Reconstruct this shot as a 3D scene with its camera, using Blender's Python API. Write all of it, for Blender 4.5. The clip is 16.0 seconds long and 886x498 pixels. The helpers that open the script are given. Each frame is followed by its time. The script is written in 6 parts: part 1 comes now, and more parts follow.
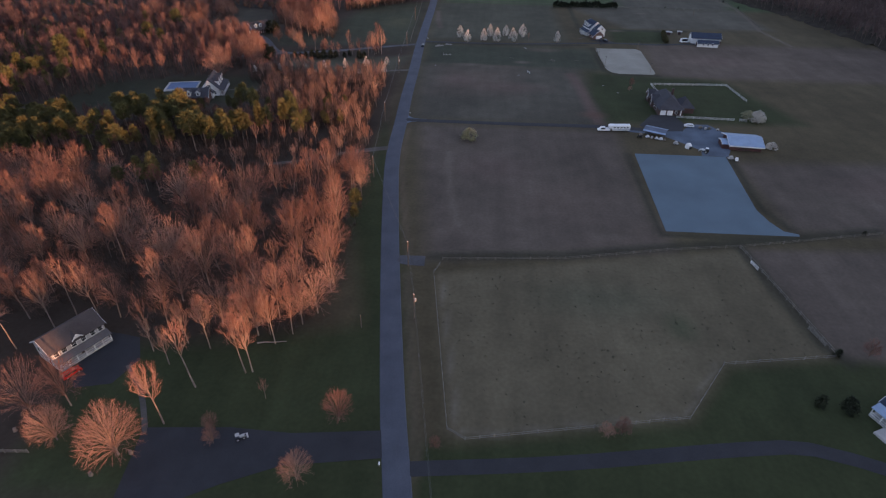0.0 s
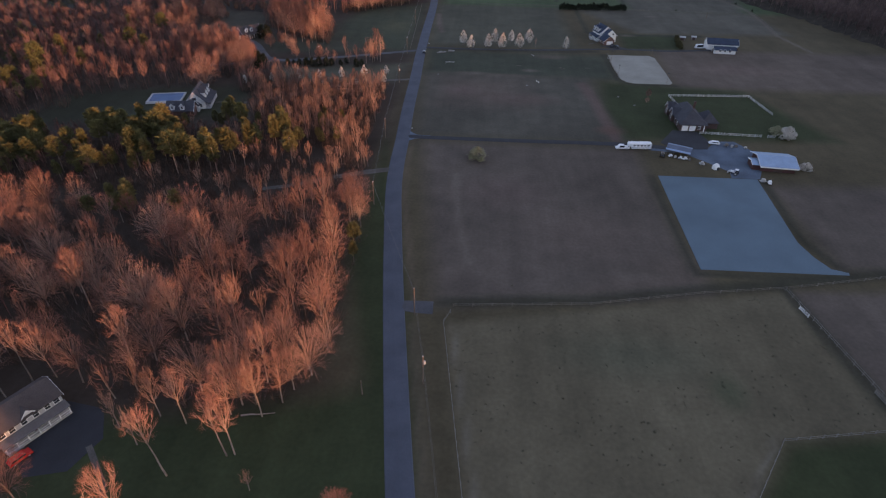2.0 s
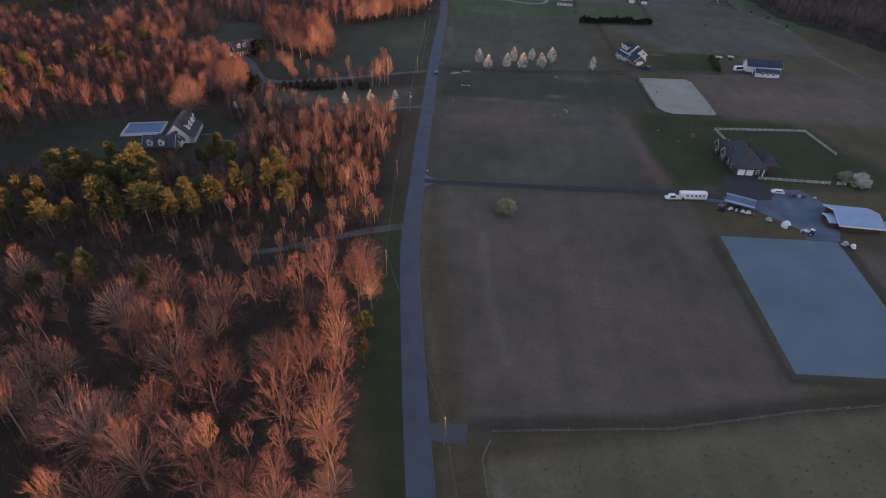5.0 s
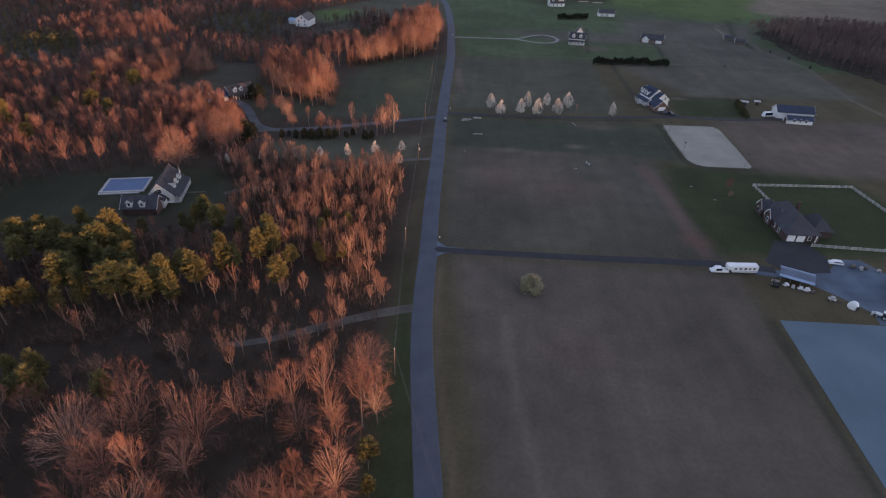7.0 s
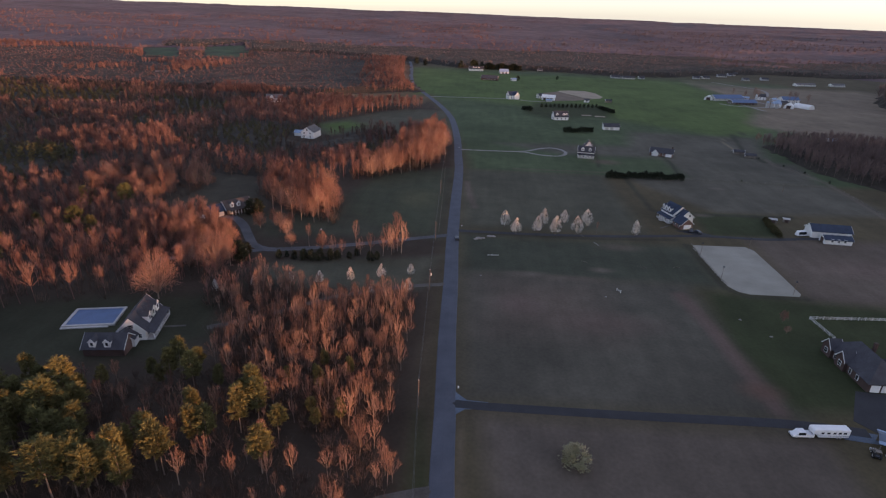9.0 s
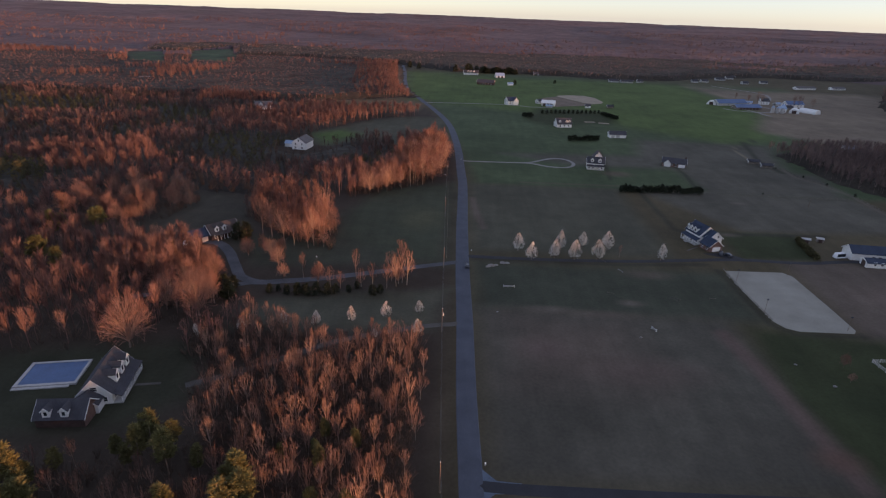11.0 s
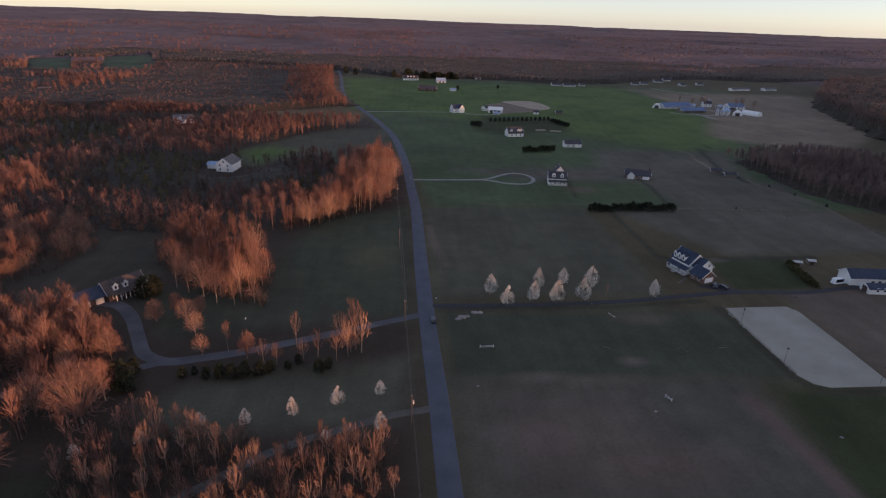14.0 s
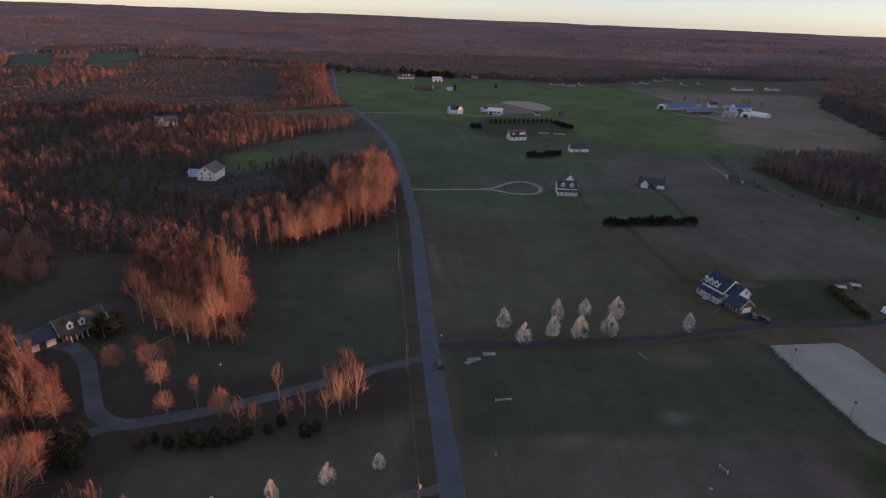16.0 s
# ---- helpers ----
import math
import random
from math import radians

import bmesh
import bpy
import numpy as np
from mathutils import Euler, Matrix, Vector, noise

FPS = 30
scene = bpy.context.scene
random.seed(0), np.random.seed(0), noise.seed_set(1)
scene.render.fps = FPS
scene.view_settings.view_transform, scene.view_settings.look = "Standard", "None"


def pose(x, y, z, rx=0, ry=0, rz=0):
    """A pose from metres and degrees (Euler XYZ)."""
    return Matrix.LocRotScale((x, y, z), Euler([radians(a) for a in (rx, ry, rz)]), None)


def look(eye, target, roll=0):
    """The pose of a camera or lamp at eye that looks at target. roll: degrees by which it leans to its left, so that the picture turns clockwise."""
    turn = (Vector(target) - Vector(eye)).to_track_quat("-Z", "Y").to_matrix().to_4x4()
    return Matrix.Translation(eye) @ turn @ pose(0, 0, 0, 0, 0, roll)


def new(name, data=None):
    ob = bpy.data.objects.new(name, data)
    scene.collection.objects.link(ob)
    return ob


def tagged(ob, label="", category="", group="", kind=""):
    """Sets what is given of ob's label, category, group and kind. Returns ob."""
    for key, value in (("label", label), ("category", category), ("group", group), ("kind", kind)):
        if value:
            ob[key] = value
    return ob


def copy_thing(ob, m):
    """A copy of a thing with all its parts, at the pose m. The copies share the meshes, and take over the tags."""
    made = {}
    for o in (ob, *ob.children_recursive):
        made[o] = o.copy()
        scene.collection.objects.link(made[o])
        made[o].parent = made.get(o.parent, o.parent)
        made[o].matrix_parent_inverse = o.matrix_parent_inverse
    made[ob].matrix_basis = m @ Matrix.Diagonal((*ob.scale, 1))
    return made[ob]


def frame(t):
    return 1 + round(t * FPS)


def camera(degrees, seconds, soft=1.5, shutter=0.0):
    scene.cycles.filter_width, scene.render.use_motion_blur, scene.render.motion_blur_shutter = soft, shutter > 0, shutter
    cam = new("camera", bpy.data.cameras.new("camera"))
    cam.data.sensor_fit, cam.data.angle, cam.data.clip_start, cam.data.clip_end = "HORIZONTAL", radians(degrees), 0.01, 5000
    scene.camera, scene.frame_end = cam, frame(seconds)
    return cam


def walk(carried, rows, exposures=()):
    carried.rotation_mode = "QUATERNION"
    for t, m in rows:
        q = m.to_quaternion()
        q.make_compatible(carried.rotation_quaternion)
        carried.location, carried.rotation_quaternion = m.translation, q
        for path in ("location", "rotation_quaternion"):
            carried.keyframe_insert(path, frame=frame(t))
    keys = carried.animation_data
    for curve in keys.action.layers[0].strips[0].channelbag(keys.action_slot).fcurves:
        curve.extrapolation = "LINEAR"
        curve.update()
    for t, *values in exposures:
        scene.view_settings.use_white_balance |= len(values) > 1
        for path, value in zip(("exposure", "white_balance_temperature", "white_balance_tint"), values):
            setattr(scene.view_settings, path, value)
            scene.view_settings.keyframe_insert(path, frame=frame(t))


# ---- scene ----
cam = camera(77.0, 16.0, 1.2)
PATH = [
    (0, (0.871, -0.372, 105.416), (0.781, 1.249, 104.248), 1.0),
    (0.5, (-0.423, 4.583, 105.308), (-0.505, 6.202, 104.137), 1.0),
    (1, (-1.725, 10.324, 104.935), (-1.804, 11.943, 103.763), 1.1),
    (1.5, (-2.961, 16.797, 104.718), (-3.037, 18.414, 103.543), 1.2),
    (2, (-4.65, 23.59, 104.333), (-4.726, 25.206, 103.157), 1.2),
    (2.5, (-6.762, 30.716, 104.033), (-6.846, 32.331, 102.856), 1.4),
    (3, (-8.365, 37.573, 104.483), (-8.455, 39.186, 103.304), 1.4),
    (3.5, (-10.426, 44.638, 104.701), (-10.509, 46.25, 103.521), 1.6),
    (4, (-12.659, 51.26, 104.573), (-12.732, 52.874, 103.393), 1.8),
    (6.5, (-20.683, 86.305, 103.007), (-20.742, 87.92, 101.829), 1.9),
    (7, (-22.405, 94.005, 103.105), (-22.476, 95.674, 102.005), 1.9),
    (7.3, (-23.555, 98.754, 102.944), (-23.632, 100.478, 101.932), 1.85),
    (7.5, (-24.322, 101.92, 102.836), (-24.402, 103.676, 101.881), 1.8),
    (7.7, (-25.016, 104.958, 102.605), (-25.100, 106.746, 101.712), 1.85),
    (8, (-26.057, 109.515, 102.258), (-26.148, 111.345, 101.456), 1.8),
    (8.5, (-28.215, 117.093, 100.979), (-28.302, 118.928, 100.189), 2.1),
    (9, (-30.427, 124.362, 100.667), (-30.511, 126.198, 99.878), 2.1),
    (11.5, (-41.558, 159.287, 100.969), (-41.582, 161.129, 100.19), 2.0),
    (12, (-43.073, 166.657, 100.899), (-43.016, 168.499, 100.124), 2.1),
    (12.5, (-44.445, 174.395, 100.74), (-44.33, 176.237, 99.968), 2.1),
    (13, (-45.97, 182.218, 100.651), (-45.832, 184.058, 99.879), 2.2),
    (13.5, (-46.641, 190.118, 100.527), (-46.491, 191.957, 99.758), 2.3),
    (14, (-46.917, 197.38, 100.401), (-46.766, 199.221, 99.635), 2.0),
    (14.5, (-47.595, 204.486, 100.352), (-47.436, 206.325, 99.583), 2.1),
    (15, (-47.926, 212.071, 100.097), (-47.766, 213.911, 99.328), 2.0),
    (15.5, (-48.519, 219.206, 100.679), (-48.352, 221.043, 99.906), 2.0),
    (16, (-49.043, 227.105, 99.999), (-48.87, 228.941, 99.225), 2.2),
]
walk(cam, [(t, look(eye, target, roll)) for t, eye, target, roll in PATH],
     [(0, 0.83, 6230, 11), (4, 0.86, 6400, 10.5), (7, 0.92, 6480, 10.5), (8, 0.95, 6450, 12), (9, 0.76, 6500, 12.5), (12.5, 0.51, 6500, 13), (16, 0.37, 6500, 12.5)])

# ---- light ----
SUN_AZ, SUN_EL = 114.0, 2.0
world = bpy.data.worlds.new("world")
scene.world = world
world.use_nodes = True
wn, wl = world.node_tree.nodes, world.node_tree.links
sky = wn.new("ShaderNodeTexSky")
sky.sky_type, sky.sun_disc = "NISHITA", False
sky.sun_elevation, sky.sun_rotation = radians(SUN_EL), radians(SUN_AZ)
sky.altitude, sky.air_density, sky.dust_density, sky.ozone_density = 120, 0.4, 0.44, 0.05
wn["Background"].inputs["Strength"].default_value = 0.15
wl.new(sky.outputs[0], wn["Background"].inputs["Color"])
# a thin even veil of high cloud over the clear sky
veil, both = wn.new("ShaderNodeBackground"), wn.new("ShaderNodeAddShader")
veil.inputs["Color"].default_value, veil.inputs["Strength"].default_value = (0.215, 0.234, 0.345, 1), 0.81
wl.new(wn["Background"].outputs[0], both.inputs[0])
wl.new(veil.outputs[0], both.inputs[1])
wl.new(both.outputs[0], wn["World Output"].inputs["Surface"])
sun = new("sun", bpy.data.lights.new("sun", "SUN"))
sun.data.energy, sun.data.angle, sun.data.color = 4.95, radians(0.6), (1.0, 0.44, 0.215)
SUN_DIR = Vector((math.sin(radians(SUN_AZ)) * math.cos(radians(SUN_EL)), math.cos(radians(SUN_AZ)) * math.cos(radians(SUN_EL)), math.sin(radians(SUN_EL))))
sun.matrix_world = look(SUN_DIR * 500, (0, 0, 0))

# ---- materials ----
def material(name, colour, rough=0.85, grain=0.25, scale=1.0, broad=0.2, bscale=0.08, metal=0.0, tint=None, bump=0.3, spec=0.3, object_vary=0.0):
    """colour with fine grain, broad stains and relief; tint: a second colour reached by each copy's own chance."""
    m = bpy.data.materials.new(name)
    m.use_nodes = True
    n, l = m.node_tree.nodes, m.node_tree.links
    b = n["Principled BSDF"]
    b.inputs["Roughness"].default_value, b.inputs["Metallic"].default_value = rough, metal
    b.inputs["Specular IOR Level"].default_value = spec
    geo = n.new("ShaderNodeNewGeometry")
    f, g = n.new("ShaderNodeTexNoise"), n.new("ShaderNodeTexNoise")
    for t, s in ((f, scale), (g, bscale)):
        t.inputs["Scale"].default_value, t.inputs["Detail"].default_value = s, 4
        l.new(geo.outputs["Position"], t.inputs["Vector"])
    base = n.new("ShaderNodeRGB")
    base.outputs[0].default_value = (*colour, 1)
    out = base.outputs[0]
    if tint:
        info, att, add, mix = n.new("ShaderNodeObjectInfo"), n.new("ShaderNodeAttribute"), n.new("ShaderNodeMath"), n.new("ShaderNodeMix")
        att.attribute_name = "tint"
        add.operation = "ADD"
        mix.data_type = "RGBA"
        l.new(info.outputs["Random"], add.inputs[0])
        l.new(att.outputs["Fac"], add.inputs[1])
        fr = n.new("ShaderNodeMath")
        fr.operation = "FRACT"
        l.new(add.outputs[0], fr.inputs[0])
        l.new(fr.outputs[0], mix.inputs["Factor"])
        l.new(out, mix.inputs["A"])
        mix.inputs["B"].default_value = (*tint, 1)
        out = mix.outputs["Result"]
    for t, amount in ((f, grain), (g, broad)):
        r = n.new("ShaderNodeMapRange")
        r.inputs["From Min"].default_value, r.inputs["From Max"].default_value = 0.3, 0.7
        r.inputs["To Min"].default_value, r.inputs["To Max"].default_value = 1 - amount, 1 + amount
        l.new(t.outputs["Fac"], r.inputs["Value"])
        mul = n.new("ShaderNodeVectorMath")
        mul.operation = "SCALE"
        l.new(out, mul.inputs[0])
        l.new(r.outputs[0], mul.inputs["Scale"])
        out = mul.outputs[0]
    l.new(out, b.inputs["Base Color"])
    if bump:
        bp = n.new("ShaderNodeBump")
        bp.inputs["Strength"].default_value, bp.inputs["Distance"].default_value = bump, 0.05
        l.new(f.outputs["Fac"], bp.inputs["Height"])
        l.new(bp.outputs[0], b.inputs["Normal"])
    return m


M = {
    "asphalt": material("asphalt", (0.07, 0.078, 0.1), 0.8, 0.18, 6, 0.15, 0.15),
    "dark_asphalt": material("dark_asphalt", (0.03, 0.031, 0.036), 0.8, 0.2, 6, 0.15, 0.2),
    "gravel": material("gravel", (0.074, 0.075, 0.083), 0.9, 0.25, 5, 0.2, 0.15),
    "yard_gravel": material("yard_gravel", (0.088, 0.113, 0.152), 0.9, 0.25, 4, 0.25, 0.12),
    "tuft": material("tuft", (0.08, 0.078, 0.052), 0.95, 0.3, 2, 0.3, 0.1, bump=0),
    "dirt": material("dirt", (0.085, 0.078, 0.07), 0.9, 0.25, 3, 0.25, 0.2),
    "pale_gravel": material("pale_gravel", (0.22, 0.21, 0.2), 0.9, 0.25, 5, 0.2, 0.15),
    "footing": material("footing", (0.104, 0.146, 0.182), 0.9, 0.1, 3, 0.12, 0.06),
    "sand": material("sand", (0.265, 0.258, 0.222), 0.95, 0.12, 4, 0.14, 0.09),
    "dry_sand": material("dry_sand", (0.3, 0.25, 0.19), 0.95, 0.12, 3, 0.15, 0.08),
    "bare_dirt": material("bare_dirt", (0.15, 0.115, 0.088), 0.95, 0.2, 2, 0.2, 0.08),
    "white_paint": material("white_paint", (0.78, 0.78, 0.78), 0.5, 0.05, 4, 0.08, 0.5, bump=0.1),
    "white_siding": material("white_siding", (0.72, 0.72, 0.71), 0.6, 0.06, 5, 0.08, 0.4, bump=0.1),
    "fence_white": material("fence_white", (0.5, 0.5, 0.49), 0.7, 0.1, 4, 0.15, 0.3, bump=0.1),
    "grey_siding": material("grey_siding", (0.42, 0.42, 0.42), 0.6, 0.08, 5, 0.08, 0.4, bump=0.1),
    "brick": material("brick", (0.155, 0.092, 0.076), 0.85, 0.25, 8, 0.15, 0.6),
    "dark_brick": material("dark_brick", (0.075, 0.05, 0.045), 0.85, 0.25, 8, 0.15, 0.6),
    "dark_shingle": material("dark_shingle", (0.055, 0.055, 0.065), 0.85, 0.25, 6, 0.15, 0.4),
    "blue_shingle": material("blue_shingle", (0.03, 0.043, 0.074), 0.8, 0.22, 6, 0.15, 0.4),
    "brown_shingle": material("brown_shingle", (0.072, 0.06, 0.058), 0.85, 0.25, 6, 0.15, 0.4),
    "grey_shingle": material("grey_shingle", (0.12, 0.115, 0.12), 0.85, 0.2, 6, 0.12, 0.4),
    "metal_roof": material("metal_roof", (0.27, 0.36, 0.5), 0.45, 0.06, 3, 0.1, 0.3, 0.2, bump=0.1),
    "dull_metal": material("dull_metal", (0.12, 0.145, 0.2), 0.5, 0.08, 3, 0.15, 0.3, 0.2, bump=0.1),
    "blue_roof": material("blue_roof", (0.085, 0.135, 0.25), 0.45, 0.06, 3, 0.1, 0.2, 0.2, bump=0.1),
    "red_siding": material("red_siding", (0.075, 0.036, 0.034), 0.75, 0.15, 6, 0.15, 0.5),
    "fence_grey": material("fence_grey", (0.2, 0.19, 0.175), 0.9, 0.2, 6, 0.2, 0.5),
    "weathered_wood": material("weathered_wood", (0.17, 0.15, 0.13), 0.9, 0.3, 7, 0.2, 0.5),
    "pole_wood": material("pole_wood", (0.16, 0.12, 0.09), 0.9, 0.3, 6, 0.2, 0.5),
    "concrete": material("concrete", (0.42, 0.41, 0.4), 0.9, 0.12, 6, 0.15, 0.4),
    "cover": material("cover", (0.075, 0.13, 0.25), 0.4, 0.1, 2, 0.15, 0.2, bump=0.1),
    "bark": material("bark", (0.15, 0.12, 0.1), 0.9, 0.3, 5, 0.2, 0.3, tint=(0.27, 0.21, 0.17)),
    "branch": material("branch", (0.16, 0.093, 0.075), 0.9, 0.25, 3, 0.2, 0.2, tint=(0.33, 0.215, 0.165), bump=0),
    "twig": material("twig", (0.15, 0.072, 0.058), 0.9, 0.2, 2, 0.3, 0.05, tint=(0.25, 0.128, 0.096), bump=0),
    "young_twig": material("young_twig", (0.135, 0.076, 0.062), 0.9, 0.2, 2, 0.3, 0.05, tint=(0.235, 0.135, 0.1), bump=0),
    # far_twig greyed for woods that show their unlit, hazy side
    "unlit_twig": material("unlit_twig", (0.115, 0.083, 0.078), 0.9, 0.2, 1, 0.35, 0.012, tint=(0.175, 0.126, 0.115), bump=0),
    "far_twig": material("far_twig", (0.114, 0.06, 0.055), 0.9, 0.2, 1, 0.35, 0.012, tint=(0.184, 0.106, 0.09), bump=0),
    # base colour holds the shade that crowns trap beneath them
    "understorey_shade": material("understorey_shade", (0.036, 0.03, 0.023), 0.95, 0.35, 0.35, 0.35, 0.02, bump=0),
    # brown lifted towards purple, with distance haze mixed into the colour
    "canopy": material("canopy", (0.1, 0.066, 0.07), 0.95, 0.25, 0.02, 0.3, 0.003, bump=0),
    "needles": material("needles", (0.085, 0.086, 0.032), 0.85, 0.25, 2, 0.25, 0.1, tint=(0.128, 0.114, 0.042), bump=0),
    "dull_needles": material("dull_needles", (0.06, 0.06, 0.028), 0.85, 0.25, 1, 0.25, 0.03, tint=(0.1, 0.082, 0.034), bump=0),
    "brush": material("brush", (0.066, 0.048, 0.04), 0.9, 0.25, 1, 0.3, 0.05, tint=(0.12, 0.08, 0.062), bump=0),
    "dark_needles": material("dark_needles", (0.02, 0.026, 0.015), 0.85, 0.3, 2, 0.25, 0.1, tint=(0.03, 0.036, 0.018), bump=0),
    "blossom": material("blossom", (0.48, 0.46, 0.42), 0.85, 0.3, 3, 0.25, 0.4, tint=(0.62, 0.58, 0.53), bump=0),
    "shrub_green": material("shrub_green", (0.26, 0.26, 0.17), 0.85, 0.25, 3, 0.2, 0.4, tint=(0.32, 0.31, 0.2), bump=0),
    "car_white": material("car_white", (0.75, 0.76, 0.78), 0.25, 0.02, 3, 0.04, 0.5, bump=0, spec=0.5),
    "car_dark": material("car_dark", (0.05, 0.055, 0.065), 0.25, 0.02, 3, 0.04, 0.5, bump=0, spec=0.5),
    "car_red": material("car_red", (0.45, 0.03, 0.025), 0.25, 0.02, 3, 0.04, 0.5, bump=0, spec=0.5),
    "rubber": material("rubber", (0.02, 0.02, 0.02), 0.8, 0.1, 8, 0.1, 1, bump=0),
    "wire": material("wire", (0.12, 0.12, 0.12), 0.5, 0.05, 5, 0.05, 1, bump=0),
}
glass = bpy.data.materials.new("window_glass")
glass.use_nodes = True
gb = glass.node_tree.nodes["Principled BSDF"]
gb.inputs["Base Color"].default_value, gb.inputs["Roughness"].default_value = (0.02, 0.025, 0.03, 1), 0.08
M["glass"] = glass

# ---- ground ----
CENTRE = (-25.0, 115.0)


def rise(x, y):
    """The land lifts gently towards the far rim."""
    d = math.hypot(x - CENTRE[0], y - CENTRE[1])
    s = min(max((d - 1500) / 3300, 0), 1)
    return (70 - 10 * min(max((x - CENTRE[0]) / 3000, -1), 1)) * s * s * (3 - 2 * s)


def inside(poly, X, Y):
    """Signed distance to a polygon, positive within."""
    P = np.array(poly, float)
    best, odd = np.full(X.shape, 1e9), np.zeros(X.shape, bool)
    for (ax, ay), (bx, by) in zip(P, np.roll(P, -1, 0)):
        dx, dy = bx - ax, by - ay
        t = np.clip(((X - ax) * dx + (Y - ay) * dy) / (dx * dx + dy * dy + 1e-9), 0, 1)
        best = np.minimum(best, np.hypot(X - ax - t * dx, Y - ay - t * dy))
        cross = ((ay > Y) != (by > Y)) & (X < (bx - ax) * (Y - ay) / (by - ay + 1e-12) + ax)
        odd ^= cross
    return np.where(odd, best, -best)


LITTER, LAWN, VERGE = (0.046, 0.037, 0.03), (0.037, 0.047, 0.023), (0.075, 0.066, 0.042)
EARTH = (0.097, 0.084, 0.073)
BROWN, OLIVE, RED_BROWN = (0.085, 0.084, 0.07), (0.108, 0.098, 0.068), (0.103, 0.087, 0.074)
GREEN, BRIGHT, BEIGE, DIM = (0.06, 0.085, 0.046), (0.073, 0.111, 0.038), (0.16, 0.135, 0.105), (0.074, 0.076, 0.058)
MEADOWS = [[(-545, 1205), (-462, 1215), (-625, 1610), (-680, 1500)], [(-640, 1165), (-570, 1165), (-725, 1455), (-790, 1430)]]
# what grows where: outline, colour, softness of the edge
COVERS = [
    ([(-3000, -500), (-40, -500), (-40, 560), (-60, 730), (-140, 1000), (-160, 1400), (-3000, 1500)], LITTER, 6),
    ([(-30, 500), (300, 500), (330, 900), (520, 1180), (-150, 1200), (-130, 1040), (-60, 740)], GREEN, 6),
    ([(-120, 860), (40, 800), (200, 660), (255, 690), (325, 860), (320, 1130), (-140, 1200)], BRIGHT, 14),
    ([(325, 650), (560, 840), (620, 1100), (330, 1130), (335, 960), (322, 850), (258, 735)], BEIGE, 8),
    ([(25, 737), (53, 718), (123, 747), (121, 831), (53, 834), (29, 790)], LAWN, 5),
    ([(-10, 590), (40, 560), (200, 560), (235, 660), (120, 665), (100, 600)], BROWN, 8),
    ([(118, 500), (205, 500), (222, 560), (150, 575), (118, 562)], BROWN, 6),
    ([(-34, 500), (60, 500), (60, 392), (-33, 390)], DIM, 5),
    ([(70, 505), (210, 500), (215, 440), (110, 432)], BROWN, 5),
    ([(110, 395), (270, 400), (290, 330), (105, 325)], RED_BROWN, 5),
    ([(95, 430), (135, 430), (128, 396), (92, 395)], LAWN, 3),
    ([(-33, 378), (76, 378), (76, 334), (-31, 334)], (0.052, 0.06, 0.045), 5),
    ([(-32, 336), (60, 336), (66, 252), (-29, 252)], (0.077, 0.075, 0.063), 5),
    ([(-20, 330), (20, 328), (22, 290), (-20, 290)], RED_BROWN, 12),
    ([(66, 330), (140, 322), (160, 262), (64, 256), (60, 290)], LAWN, 4),
    ([(-25, 246), (66, 246), (66, 152), (-12, 140)], EARTH, 4),
    ([(56, 168), (68, 168), (66, 152), (30, 147)], RED_BROWN, 6),
    ([(110, 218), (290, 230), (290, 168), (112, 166)], EARTH, 4),
    ([(-9, 133), (64, 148), (90, 154), (97, 106), (67, 101.4), (53.5, 84), (2, 74.5), (-2, 77)], OLIVE, 1.5),
    ([(90, 154), (300, 165), (300, 105), (98, 104)], EARTH, 2),
    ([(-8, 73), (2, 73.6), (54, 83.2), (68, 100.6), (98, 105.5), (300, 104), (300, -200), (-5, -200)], LAWN, 2),
    ([(-18, 112), (-38, 106), (-60, 100), (-92, 96), (-92, 55), (-12, 55)], LAWN, 4),
    ([(-41, 245), (-32, 200), (-20, 140), (-10, 70), (-14, 60), (-40, 160)], LAWN, 3),
    ([(-205, 285), (-165, 296), (-120, 305), (-112, 276), (-124, 262), (-150, 257), (-205, 245)], (0.034, 0.037, 0.025), 5),
    ([(-42, 350), (-110, 335), (-118, 312), (-48, 318)], DIM, 4),
    ([(-44, 500), (-90, 480), (-100, 430), (-97, 382), (-45, 372)], (0.053, 0.061, 0.042), 6),
    ([(-95, 400), (-150, 395), (-125, 362), (-60, 372)], (0.047, 0.051, 0.038), 5),
    ([(-140, 440), (-190, 470), (-200, 400), (-150, 395)], (0.05, 0.046, 0.036), 8),
    ([(-60, 730), (-99, 735), (-126, 718), (-148, 682), (-168, 651), (-178, 610), (-150, 590), (-112, 630), (-92, 602), (-50, 610)], (0.07, 0.072, 0.055), 5),
    ([(-172, 632), (-150, 655), (-128, 640), (-150, 596)], BRIGHT, 8),
    ([(-84, 845), (-92, 776), (-150, 777), (-215, 795), (-262, 812), (-118, 880)], (0.12, 0.095, 0.06), 6),
    (MEADOWS[0], GREEN, 10),
    (MEADOWS[1], GREEN, 10),
]
DARK, WORN = (0.038, 0.04, 0.03), (0.125, 0.11, 0.095)
